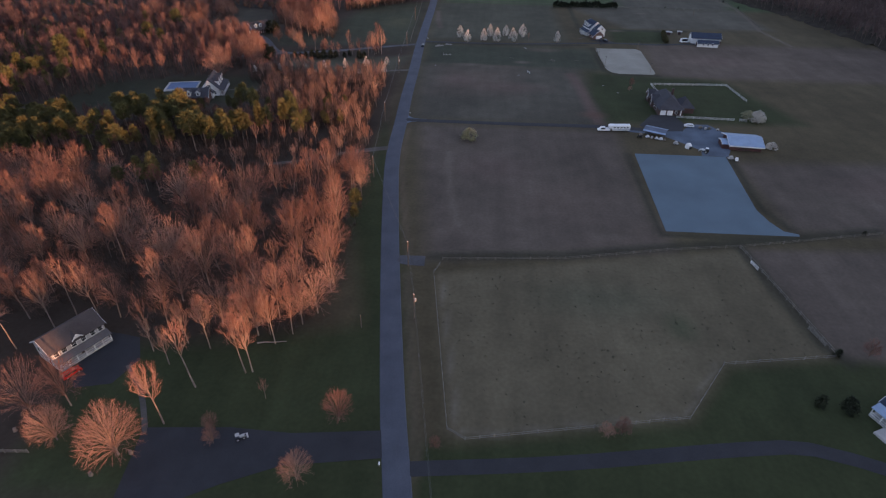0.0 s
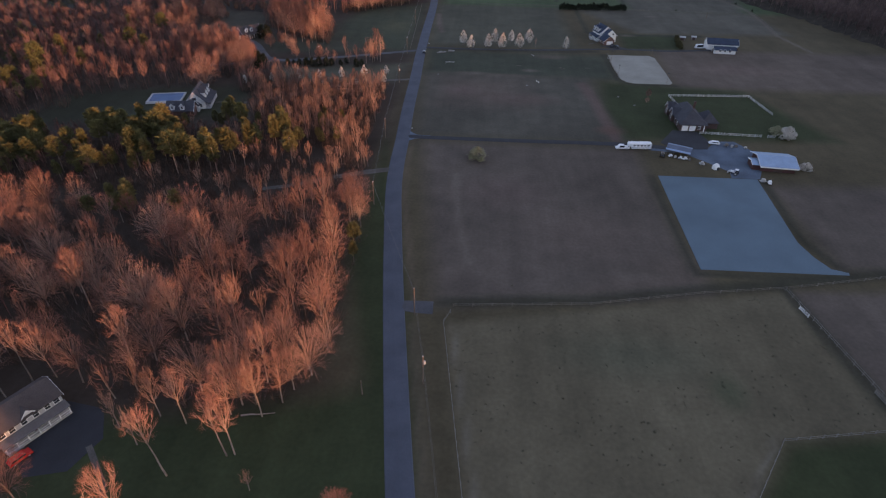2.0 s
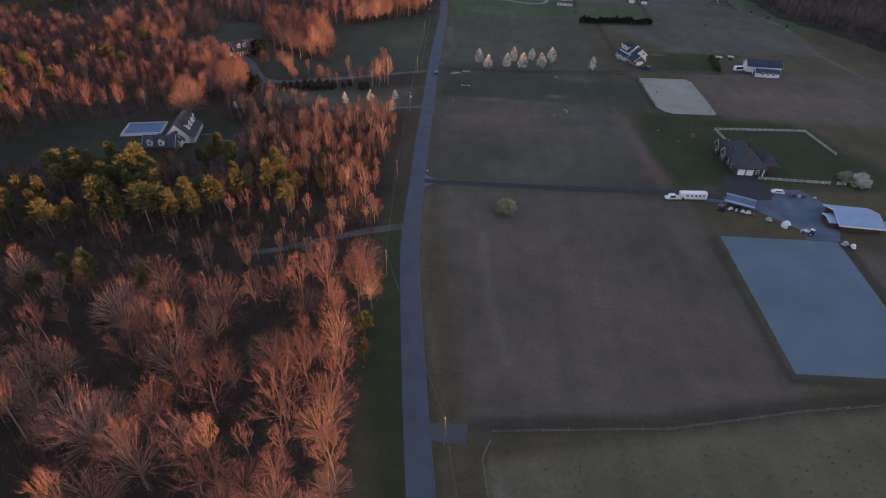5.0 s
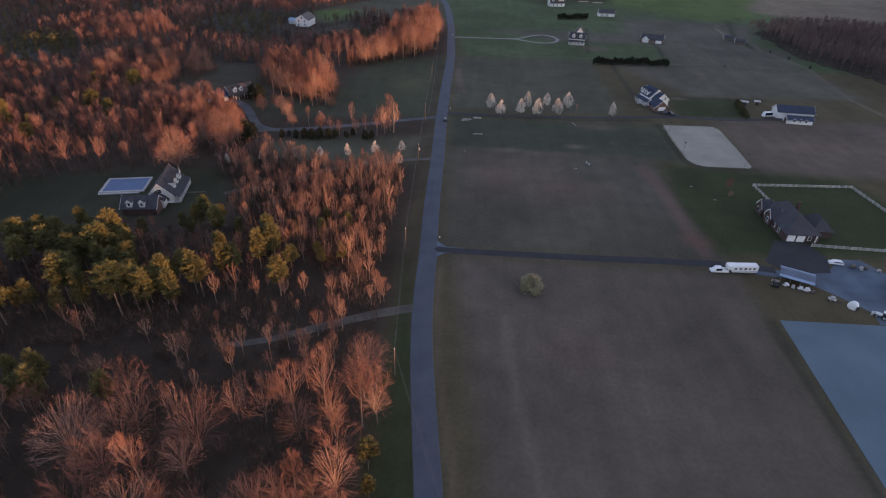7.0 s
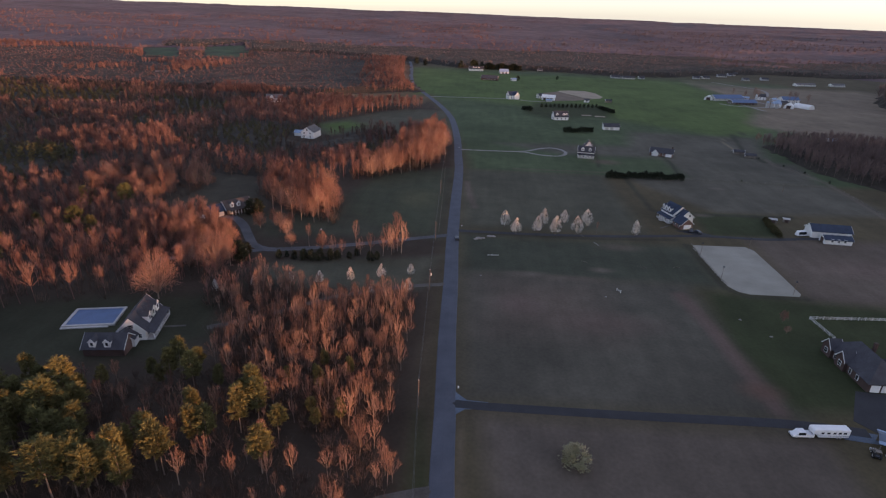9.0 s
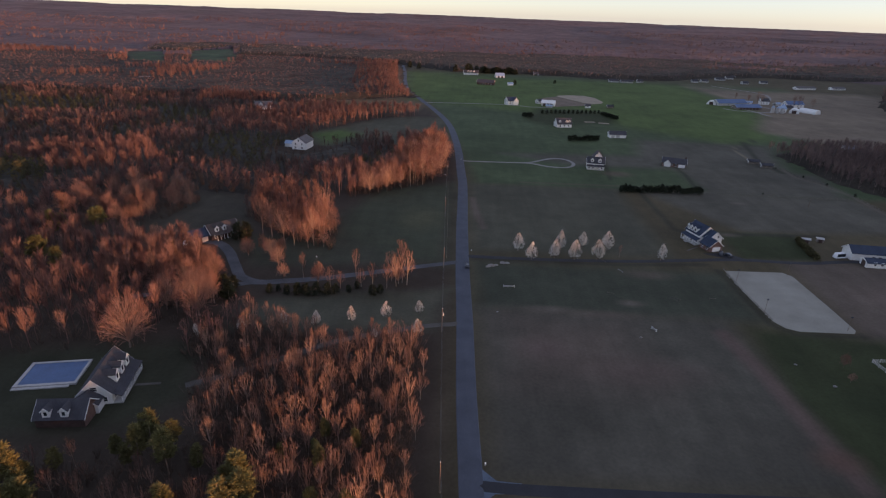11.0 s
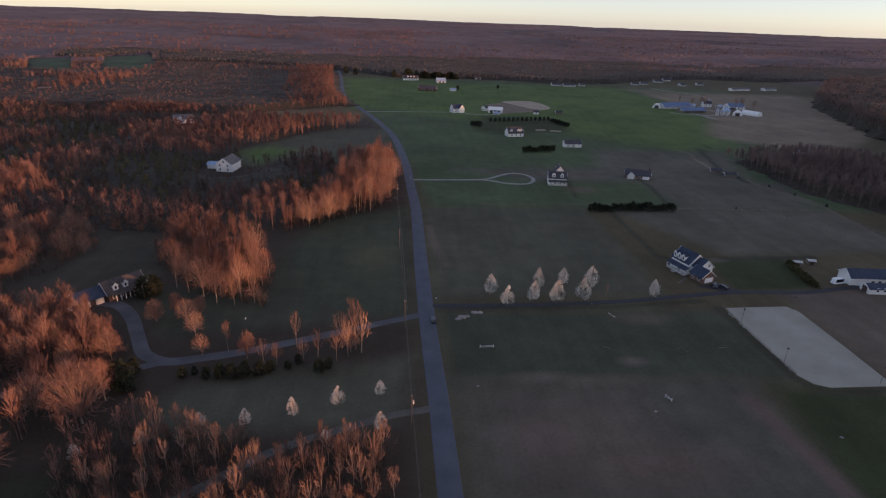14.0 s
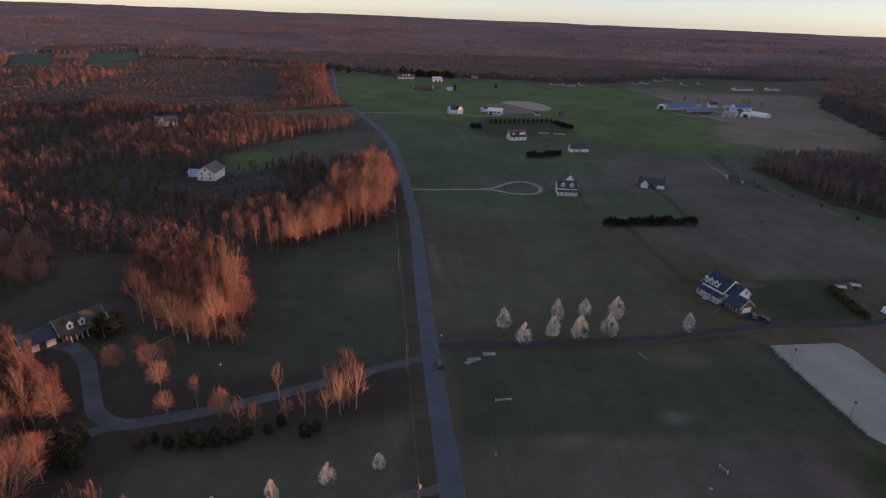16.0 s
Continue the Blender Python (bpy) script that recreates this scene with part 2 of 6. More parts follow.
# ditches, hedge bottoms and worn tracks: line, width, colour
TRACES = [
    ([(-9, 217), (-8.2, 195), (-5.9, 178), (-3, 160)], 1.6, WORN),
    ([(-10, 141.5), (31, 145.5), (65, 153), (90, 157.5), (142, 169)], 2.6, DARK),
    ([(74.4, 497), (73.6, 462), (73.4, 430), (86, 426), (150, 430)], 2.2, DARK),
    ([(61.8, 524), (74, 613)], 1.6, DARK),
    ([(120, 575), (120.1, 547), (113, 500)], 1.8, DARK),
    ([(240, 690), (215, 667), (197, 600), (196.8, 562)], 2.5, DARK),
    ([(203, 574), (200, 553), (210, 531), (213, 509), (211, 476), (206, 438), (212, 400)], 1.6, WORN),
    ([(206, 655), (194, 640), (192, 614), (190, 597)], 1.4, (0.17, 0.15, 0.11)),
    ([(-33, 380.4), (34, 381.5), (72, 386)], 2.0, DARK),
    ([(0, 508), (65, 509.5), (110, 505)], 2.0, (0.085, 0.085, 0.06)),
    ([(-32.5, 470), (-30, 440), (-27, 420)], 2.2, (0.12, 0.098, 0.085)),
    ([(60, 256), (58, 300), (55, 325)], 3.5, (0.12, 0.088, 0.08)),
    ([(90, 156), (95.8, 111), (99.5, 105)], 2.4, DARK),
    ([(-7, 133), (0.5, 77), (3.5, 75.8), (53, 85.2), (66, 102.4)], 0.8, (0.13, 0.12, 0.095)),
    ([(-17.8, 140), (-28, 200), (-30, 245)], 1.6, (0.1, 0.085, 0.062)),
    ([(-7.5, 66), (-17.5, 132)], 1.6, (0.085, 0.075, 0.055)),
    ([(76, 380), (75.5, 358), (76, 334), (82, 327.5), (106, 328)], 1.8, DARK),
    ([(67.3, 222), (65.8, 163), (66.5, 160.8), (112, 161.5)], 1.6, DARK),
    ([(110.5, 222), (107, 182), (112, 167)], 1.8, DARK),
]
# paler worn patches: place, radii, colour
PATCHES = [(-5, 337, 10, 3, WORN), (42, 372, 12, 5, (0.1, 0.085, 0.07)), (28, 345, 6, 3, WORN), (15, 335, 14, 3, (0.11, 0.095, 0.08)), (100, 426, 6, 3, WORN), (48, 158, 7, 2.5, WORN), (130, 482, 6, 3, WORN),
           (70, 540, 12, 8, (0.1, 0.075, 0.065)), (59, 265, 7, 5, (0.13, 0.085, 0.07)), (20, 300, 22, 9, (0.108, 0.085, 0.075)), (-10, 310, 10, 8, (0.115, 0.088, 0.08)), (35, 180, 25, 18, (0.104, 0.086, 0.075)), (10, 205, 18, 14, (0.1, 0.08, 0.072)), (40, 125, 22, 9, (0.092, 0.094, 0.066)), (60, 115, 5, 6, (0.07, 0.08, 0.05)), (-60, 430, 14, 20, (0.075, 0.078, 0.048)), (150, 360, 30, 12, (0.115, 0.09, 0.08)), (180, 200, 40, 14, (0.11, 0.085, 0.078)), (-72, 340, 20, 5, (0.06, 0.058, 0.042))]


def graded(a, b, step, lo, hi):
    """Even steps from a to b, then ever wider ones out to lo and hi."""
    v = list(np.arange(a, b + step, step))
    s = step
    while v[-1] < hi:
        s *= 1.1
        v.append(min(v[-1] + s, hi))
    s = step
    while v[0] > lo:
        s *= 1.1
        v.insert(0, max(v[0] - s, lo))
    return np.array(v)


gx, gy = graded(-130, 215, 1.8, -4600, 4600), graded(52, 560, 1.9, -1500, 4850)
GX, GY = np.meshgrid(gx, gy)
colour = np.empty(GX.shape + (3,))
colour[:] = VERGE
for poly, c, soft in COVERS:
    d = inside(poly, GX, GY)
    w = np.clip(d / (2 * soft) + 0.5, 0, 1)[..., None]
    colour = colour * (1 - w) + np.array(c) * w
for line, width, c in TRACES:
    near_line = np.full(GX.shape, 1e9)
    for (ax, ay), (bx, by) in zip(line, line[1:]):
        t = np.clip(((GX - ax) * (bx - ax) + (GY - ay) * (by - ay)) / ((bx - ax) ** 2 + (by - ay) ** 2), 0, 1)
        near_line = np.minimum(near_line, np.hypot(GX - ax - t * (bx - ax), GY - ay - t * (by - ay)))
    w = (0.8 * np.clip(1.3 - near_line / width, 0, 1))[..., None]
    colour = colour * (1 - w) + np.array(c) * w
for x, y, ra, rb, c in PATCHES:
    w = (0.75 * np.clip(1.25 - np.hypot((GX - x) / ra, (GY - y) / rb), 0, 1))[..., None]
    colour = colour * (1 - w) + np.array(c) * w
colour *= np.array((1.05, 1.0, 0.94))  # dry winter grass
gm = bpy.data.meshes.new("ground")
nx, ny = len(gx), len(gy)
D = np.hypot(GX - CENTRE[0], GY - CENTRE[1])
S = np.clip((D - 1500) / 3300, 0, 1)
GZ = (70 - 10 * np.clip((GX - CENTRE[0]) / 3000, -1, 1)) * S * S * (3 - 2 * S)
idx = np.arange(nx * ny).reshape(ny, nx)
quads = np.stack([idx[:-1, :-1], idx[:-1, 1:], idx[1:, 1:], idx[1:, :-1]], -1).reshape(-1, 4)
gm.from_pydata(np.stack([GX, GY, GZ], -1).reshape(-1, 3).tolist(), [], quads.tolist())
att = gm.color_attributes.new("plants", "FLOAT_COLOR", "POINT")
att.data.foreach_set("color", np.concatenate([colour, np.ones(GX.shape + (1,))], -1).ravel().astype(np.float32))
gmat = bpy.data.materials.new("ground_cover")
gmat.use_nodes = True
n, l = gmat.node_tree.nodes, gmat.node_tree.links
va = n.new("ShaderNodeVertexColor")
va.layer_name = "plants"
geo = n.new("ShaderNodeNewGeometry")
out = va.outputs["Color"]
for sc, amount, stretch in ((0.9, 0.1, 1), (0.13, 0.1, 1), (0.03, 0.16, 1), (0.2, 0.08, 0.1), (0.009, 0.12, 1)):
    t, r, mul, mp = n.new("ShaderNodeTexNoise"), n.new("ShaderNodeMapRange"), n.new("ShaderNodeVectorMath"), n.new("ShaderNodeMapping")
    mp.inputs["Scale"].default_value = (1, stretch, 1)
    t.inputs["Scale"].default_value, t.inputs["Detail"].default_value = sc, 4
    l.new(geo.outputs["Position"], mp.inputs["Vector"])
    l.new(mp.outputs[0], t.inputs["Vector"])
    r.inputs["From Min"].default_value, r.inputs["From Max"].default_value = 0.3, 0.7
    r.inputs["To Min"].default_value, r.inputs["To Max"].default_value = 1 - amount, 1 + amount
    l.new(t.outputs["Fac"], r.inputs["Value"])
    mul.operation = "SCALE"
    l.new(out, mul.inputs[0])
    l.new(r.outputs[0], mul.inputs["Scale"])
    out = mul.outputs[0]
l.new(out, n["Principled BSDF"].inputs["Base Color"])
n["Principled BSDF"].inputs["Roughness"].default_value = 0.95
n["Principled BSDF"].inputs["Specular IOR Level"].default_value = 0.15
gm.materials.append(gmat)
ground = tagged(new("ground", gm), "grassy farmland with lawns, dormant fields and leaf litter", "ground", kind="structure")

# ---- building helpers ----
def part(name, bm, mat, parent, label="", smooth=False):
    me = bpy.data.meshes.new(name)
    bm.to_mesh(me)
    bm.free()
    me.materials.append(M[mat] if isinstance(mat, str) else mat)
    if smooth:
        me.polygons.foreach_set("use_smooth", [True] * len(me.polygons))
    ob = new(name, me)
    ob.parent = parent
    if label:
        tagged(ob, label)
    return ob


def thing(name, x, y, rot, label, category, group="", z=0.0):
    ob = new(name)
    ob.empty_display_size = 0.5
    ob.matrix_basis = pose(x, y, z + rise(x, y), 0, 0, rot)
    return tagged(ob, label, category, group)


def box(bm, x0, y0, z0, x1, y1, z1, m=None):
    vs = [bm.verts.new((m @ Vector((x, y, z))) if m else (x, y, z)) for z in (z0, z1) for x, y in ((x0, y0), (x1, y0), (x1, y1), (x0, y1))]
    for q in ((3, 2, 1, 0), (4, 5, 6, 7), (0, 1, 5, 4), (1, 2, 6, 5), (2, 3, 7, 6), (3, 0, 4, 7)):
        bm.faces.new([vs[i] for i in q])
    return bm


def boxed(*a):
    return box(bmesh.new(), *a)


def prism(bm, outline, a, b, axis="x"):
    """An outline in (u, z) drawn out from a to b along x or y."""
    P = (lambda s, u, z: (s, u, z)) if axis == "x" else (lambda s, u, z: (u, s, z))
    A = [bm.verts.new(P(a, u, z)) for u, z in outline]
    B = [bm.verts.new(P(b, u, z)) for u, z in outline]
    k = len(outline)
    bm.faces.new(A)
    bm.faces.new(B[::-1])
    for i in range(k):
        bm.faces.new((A[i], B[i], B[(i + 1) % k], A[(i + 1) % k]))
    bmesh.ops.recalc_face_normals(bm, faces=bm.faces)
    return bm


def tube(bm, pts, radii, sides=6):
    rings = []
    for i, (p, r) in enumerate(zip(pts, radii)):
        p = Vector(p)
        d = (Vector(pts[min(i + 1, len(pts) - 1)]) - Vector(pts[max(i - 1, 0)])).normalized()
        u = d.orthogonal().normalized()
        v = d.cross(u)
        rings.append([bm.verts.new(p + r * (math.cos(2 * math.pi * k / sides) * u + math.sin(2 * math.pi * k / sides) * v)) for k in range(sides)])
    for a, b in zip(rings, rings[1:]):
        for k in range(sides):
            bm.faces.new((a[k], a[(k + 1) % sides], b[(k + 1) % sides], b[k]))
    bm.faces.new(rings[0][::-1])
    bm.faces.new(rings[-1])
    return bm


def ribbon(name, pts, width, mat, z, label, category, thick=0.05, wobble=0.0):
    """A strip of paving along a line, a little proud of the ground, with bevelled sides."""
    P = [Vector((*p, 0)) for p in pts]
    fine = []
    for i in range(len(P) - 1):
        a, b, c, d = P[max(i - 1, 0)], P[i], P[i + 1], P[min(i + 2, len(P) - 1)]
        k = max(2, int((c - b).length / 6))
        for s in range(k):
            t = s / k
            fine.append(0.5 * ((2 * b) + (c - a) * t + (2 * a - 5 * b + 4 * c - d) * t * t + (3 * b - a - 3 * c + d) * t ** 3))
    fine.append(P[-1])
    W = width if isinstance(width, (list, tuple)) else (width, width)
    bm, last = bmesh.new(), None
    for i, p in enumerate(fine):
        d = (fine[min(i + 1, len(fine) - 1)] - fine[max(i - 1, 0)]).normalized()
        s = Vector((d.y, -d.x, 0))
        w = W[0] + (W[1] - W[0]) * i / (len(fine) - 1)
        g = rise(p.x, p.y)
        row = []
        for u, h in ((-0.54, z - thick - 0.02), (-0.5, z), (0, z + 0.012 * w), (0.5, z), (0.54, z - thick - 0.02)):
            o = wobble * noise.noise(Vector((p.x * 0.15, p.y * 0.15, u * 7))) if u else 0
            row.append(bm.verts.new((p.x + s.x * (u * w + o), p.y + s.y * (u * w + o), g + h)))
        if last:
            for k in range(4):
                bm.faces.new((last[k], last[k + 1], row[k + 1], row[k]))
        last = row
    bmesh.ops.recalc_face_normals(bm, faces=bm.faces)
    ob = part(name, bm, mat, None)
    return tagged(ob, label, category, kind="structure")


def slab(name, outline, mat, z0, z1, label, category, kind="structure"):
    bm = bmesh.new()
    top = [bm.verts.new((x, y, z1)) for x, y in outline]
    low = [bm.verts.new((x, y, z0)) for x, y in outline]
    bm.faces.new(top)
    for i in range(len(top)):
        j = (i + 1) % len(top)
        bm.faces.new((low[i], low[j], top[j], top[i]))
    bmesh.ops.recalc_face_normals(bm, faces=bm.faces)
    ob = part(name, bm, mat, None)
    return tagged(ob, label, category, kind=kind)


# ---- roads and yards ----
ROAD = [(2, 0), (-6, 35), (-11.2, 63), (-15.3, 85.6), (-21.8, 127.6), (-26.2, 158), (-31.5, 199), (-33.2, 222), (-33.8, 245), (-35.2, 282), (-36.0, 325), (-37.2, 366), (-38.0, 420), (-38.2, 465), (-38.6, 500), (-40.2, 533), (-44, 607), (-53.5, 700), (-70, 776), (-94, 862), (-118, 945), (-135, 1060), (-150, 1200), (-168, 1330)]
ribbon("road", ROAD, 5.5, "asphalt", 0.07, "worn grey asphalt country lane", "road")
ribbon("driveway", [(-9, 66.8), (23.6, 70.6), (63.6, 77.0), (78, 78), (92, 74)], 3.4, "dark_asphalt", 0.05, "dark asphalt driveway", "driveway")
slab("driveway_apron", [(-13.5, 76), (-36, 73.5), (-50, 74), (-69, 72.5), (-66, 50), (-47, 60.5), (-36, 65.5), (-13, 69.2)], "dark_asphalt", -0.05, 0.045, "wide dark asphalt driveway", "driveway")
slab("porch_patch", [(-93.5, 101), (-84, 99.5), (-80, 92), (-83, 84), (-91, 82), (-95, 86)], "dark_asphalt", -0.05, 0.03, "flat dark patch before a porch", "driveway")
ribbon("garden_path", [(-68, 71), (-72, 78), (-75.5, 83), (-82, 90)], 1.2, "dirt", 0.04, "worn grey garden path", "path")
ribbon("field_entrance", [(-21, 139.5), (-17, 139), (-12.5, 139)], (4.0, 5.0), "gravel", 0.06, "short gravel field entrance", "driveway", wobble=0.5)
ribbon("farm_drive", [(-33, 250.5), (-25, 249.8), (17, 250), (60, 250.8), (80, 249)], (3.2, 3.6), "dark_asphalt", 0.05, "dark narrow farm driveway", "driveway")
slab("driveway_mouth", [(-32, 244.5), (-28.5, 248), (-22, 248.6), (-22, 251.6), (-28, 252), (-32, 256)], "yard_gravel", -0.05, 0.04, "flared gravel driveway mouth", "driveway")
slab("parking_court", [(79, 254), (88, 268), (99, 267), (101, 258), (98, 249), (84, 247.5)], "dark_asphalt", -0.05, 0.045, "dark asphalt court before a garage", "driveway")
slab("gravel_yard", [(72, 250.5), (72, 246), (86, 244), (94, 236), (100, 229), (99, 223.6), (110, 223.6), (114, 232), (118, 247), (112, 258), (104, 257.5), (98, 250), (84, 248.5)], "yard_gravel", -0.06, 0.035, "blue-grey gravel farm yard", "yard")
slab("riding_arena", [(70.2, 223), (68.2, 162.8), (88, 163), (113, 163.4), (113.5, 164.6), (109, 166.2), (106.5, 172), (105, 180), (108.8, 223.3)], "footing", -0.06, 0.06, "blue-grey stone-dust riding arena", "riding arena")
slab("sand_arena", [(78.5, 380), (104, 381), (106.5, 377), (106, 350), (105.2, 332), (103.5, 329.8), (84, 329.5), (80, 331.5), (77.8, 336), (77.6, 360)], "sand", -0.06, 0.06, "pale sand riding arena", "riding arena")
ribbon("house_drive", [(-35, 383), (0, 383.2), (40, 386), (72, 391), (92, 393.5), (120, 393), (142, 397), (160, 398)], 3.0, "dark_asphalt", 0.05, "dark driveway to two houses", "driveway")
slab("garage_court", [(76, 399), (86, 394), (92, 392.5), (94, 395), (87, 401)], "dark_asphalt", -0.05, 0.045, "dark asphalt court before a garage", "driveway")
ribbon("loop_drive", [(-39, 559), (-20, 559.5), (4, 561), (14, 565), (23, 574), (33, 579.5), (41, 575), (44, 564.5), (40, 555), (33, 551.5), (22, 553.5), (12, 560), (3, 561)], 2.6, "pale_gravel", 0.05, "pale gravel driveway ending in a loop", "driveway")
ribbon("farm_lane", [(-88, 842), (-40, 847), (8, 850), (26, 845), (40, 838), (66, 842), (60, 852)], 3.0, "pale_gravel", 0.05, "gravel farm lane", "driveway")
ribbon("wood_track", [(-34.5, 219), (-46, 215), (-61.3, 207.7), (-72, 202), (-84, 198.5)], (3.4, 2.2), "dirt", 0.04, "narrow dirt track into the woods", "track", wobble=0.4)
ribbon("wood_drive", [(-37, 324), (-41, 322.4), (-50.5, 320.3), (-65.4, 314), (-74.6, 310), (-83, 304.7), (-92, 297), (-104, 288), (-116, 281)], 2.6, "dirt", 0.05, "gravel driveway through young trees", "driveway")
ribbon("gravel_drive", [(-38.5, 376), (-41, 375.4), (-59, 368), (-91, 354.8), (-109, 349.5), (-119, 347.6), (-127, 352), (-132, 360), (-142, 377), (-150, 385), (-158, 386)], (3.2, 4.6), "gravel", 0.05, "curving grey gravel driveway", "driveway", wobble=0.3)
ribbon("gravel_spur", [(-120, 347.4), (-128.5, 343.4), (-141, 338.8), (-160, 331)], 3.2, "gravel", 0.045, "gravel spur off the driveway", "driveway", wobble=0.3)
ribbon("farm_track", [(310, 905), (322, 868), (322, 850), (326, 840)], 4, "pale_gravel", 0.05, "pale gravel farm track", "track")
ribbon("farm_track", [(382, 1160), (395, 1131), (423, 1068), (402, 1000), (366, 955), (352, 930)], 4, "pale_gravel", 0.05, "pale gravel track across a bare field", "track")
ribbon("farm_loop", [(290, 890), (298, 877), (318, 869), (335, 871), (356, 890), (352, 930)], 4, "pale_gravel", 0.05, "pale gravel farm track", "track")
slab("bare_paddock", [(86, 945), (90, 954), (104, 961), (126, 962), (138, 940), (141, 905), (135, 890), (126, 884), (112, 892)], "dry_sand", -0.05, 0.05, "bare sandy paddock", "paddock")
slab("dirt_paddock", [(50, 890), (56, 862), (70, 848), (110, 866), (124, 882), (110, 893), (86, 944), (64, 922)], "bare_dirt", -0.05, 0.03, "bare dirt paddock", "paddock")

# ---- trees ----
def sliver(V, F, p, d, length, width, rng):
    """A thin blade of twig from p along d."""
    d = d.normalized()
    s = d.cross(Vector((rng.uniform(-1, 1), rng.uniform(-1, 1), rng.uniform(-1, 1)))).normalized() * width
    i = len(V)
    V += [p - s, p + s, p + d * length]
    F.append((i, i + 1, i + 2))


def limb(V, F, pts, radii, sides):
    rings = []
    for i, (p, r) in enumerate(zip(pts, radii)):
        d = (pts[min(i + 1, len(pts) - 1)] - pts[max(i - 1, 0)]).normalized()
        u = d.orthogonal().normalized()
        v = d.cross(u)
        rings.append(len(V))
        V += [p + r * (math.cos(2 * math.pi * k / sides) * u + math.sin(2 * math.pi * k / sides) * v) for k in range(sides)]
    for a, b in zip(rings, rings[1:]):
        F += [(a + k, a + (k + 1) % sides, b + (k + 1) % sides, b + k) for k in range(sides)]


def bend(p, d, length, k, rng, lift=0.0, sway=0.18):
    pts = [p.copy()]
    for _ in range(k):
        d = (d + Vector((rng.uniform(-sway, sway), rng.uniform(-sway, sway), rng.uniform(-sway, sway) + lift))).normalized()
        pts.append(pts[-1] + d * length / k)
    return pts


def bare_tree_shape(seed, h, spread, fork=0.3, limbs=9, boughs=7, twigs=16, girth=0.0075, flat=1.0, w=0.0145):
    """Trunk and crown of a leafless tree: limbs fan out from the fork, boughs from the limbs, and fine twigs fill a rounded dome."""
    rng = random.Random(seed)
    TV, TF, CV, CF = [], [], [], []
    lean = Vector((rng.uniform(-0.05, 0.05), rng.uniform(-0.05, 0.05), 1))
    top = fork + (1 - fork) * 0.55
    trunk = bend(Vector((0, 0, -0.2)), lean, h * top, 5, rng, 0.06, 0.06)
    r0 = h * girth
    limb(TV, TF, trunk, [r0 * 1.35, r0 * 1.1, r0 * 0.95, r0 * 0.7, r0 * 0.45, r0 * 0.15], 6)
    foot = trunk[0].lerp(trunk[-1], fork / top)
    rise_ = h - foot.z
    heart = foot + Vector((0, 0, -0.12 * h))
    gaps = [(rng.uniform(0, 6.283), rng.uniform(0.2, 1.2)) for _ in range(3)]

    def shell(a, th):
        r = spread * math.sin(th) * rng.uniform(0.8, 1.1)
        z = rise_ * (0.15 + 0.85 * max(math.cos(th), 0) ** 0.7) * rng.uniform(0.9, 1.04)
        return foot + Vector((math.cos(a) * r, math.sin(a) * r, z * flat))

    for k in range(limbs):
        a = k * 2.399 + rng.uniform(-0.35, 0.35)
        th = (0.12 + 1.15 * ((k + 0.5) / limbs) ** 0.6) * rng.uniform(0.9, 1.1)
        tip = shell(a, th)
        f = rng.uniform(0.0, 0.75)
        p = foot.lerp(trunk[-1], f * (1 - th / 1.6))
        mid = p.lerp(tip, 0.5) + Vector((0, 0, -0.05 * h * math.sin(th)))
        lp = [p, p.lerp(mid, 0.5) + Vector((rng.uniform(-0.2, 0.2), rng.uniform(-0.2, 0.2), 0.1)), mid, mid.lerp(tip, 0.5), mid.lerp(tip, 0.92)]
        rl = r0 * 0.42
        limb(CV, CF, lp, [rl, rl * 0.75, rl * 0.55, rl * 0.36, 0.02], 4)
        for b in range(boughs):
            t = rng.uniform(0.25, 1.0) * 3.9
            q = lp[int(t)].lerp(lp[int(t) + 1], t % 1)
            end = shell(a + rng.gauss(0, 0.42), min(max(th + rng.gauss(0, 0.3), 0.02), 1.45))
            end = q.lerp(end, rng.uniform(0.4, 0.9))
            if any(abs((math.atan2(end.y, end.x) - ga + 3.14) % 6.283 - 3.14) < 0.25 and abs(th - gt) < 0.3 for ga, gt in gaps):
                continue
            bm_ = q.lerp(end, 0.5) + Vector((rng.uniform(-1, 1), rng.uniform(-1, 1), rng.uniform(-0.5, 0.8))) * 0.03 * h
            limb(CV, CF, [q, bm_, end], [0.05, 0.034, 0.014], 3)
            for s in range(twigs):
                u = 1 - rng.random() ** 1.3 * 0.85
                c = q.lerp(bm_, u * 2) if u < 0.5 else bm_.lerp(end, u * 2 - 1)
                d = (c - heart).normalized() + (end - q).normalized() * 0.5 + 0.6 * Vector((rng.uniform(-1, 1), rng.uniform(-1, 1), rng.uniform(-0.8, 1)))
                sliver(CV, CF, c, d, h * rng.uniform(0.05, 0.115), w * rng.uniform(0.7, 1.3), rng)
    return TV, TF, CV, CF


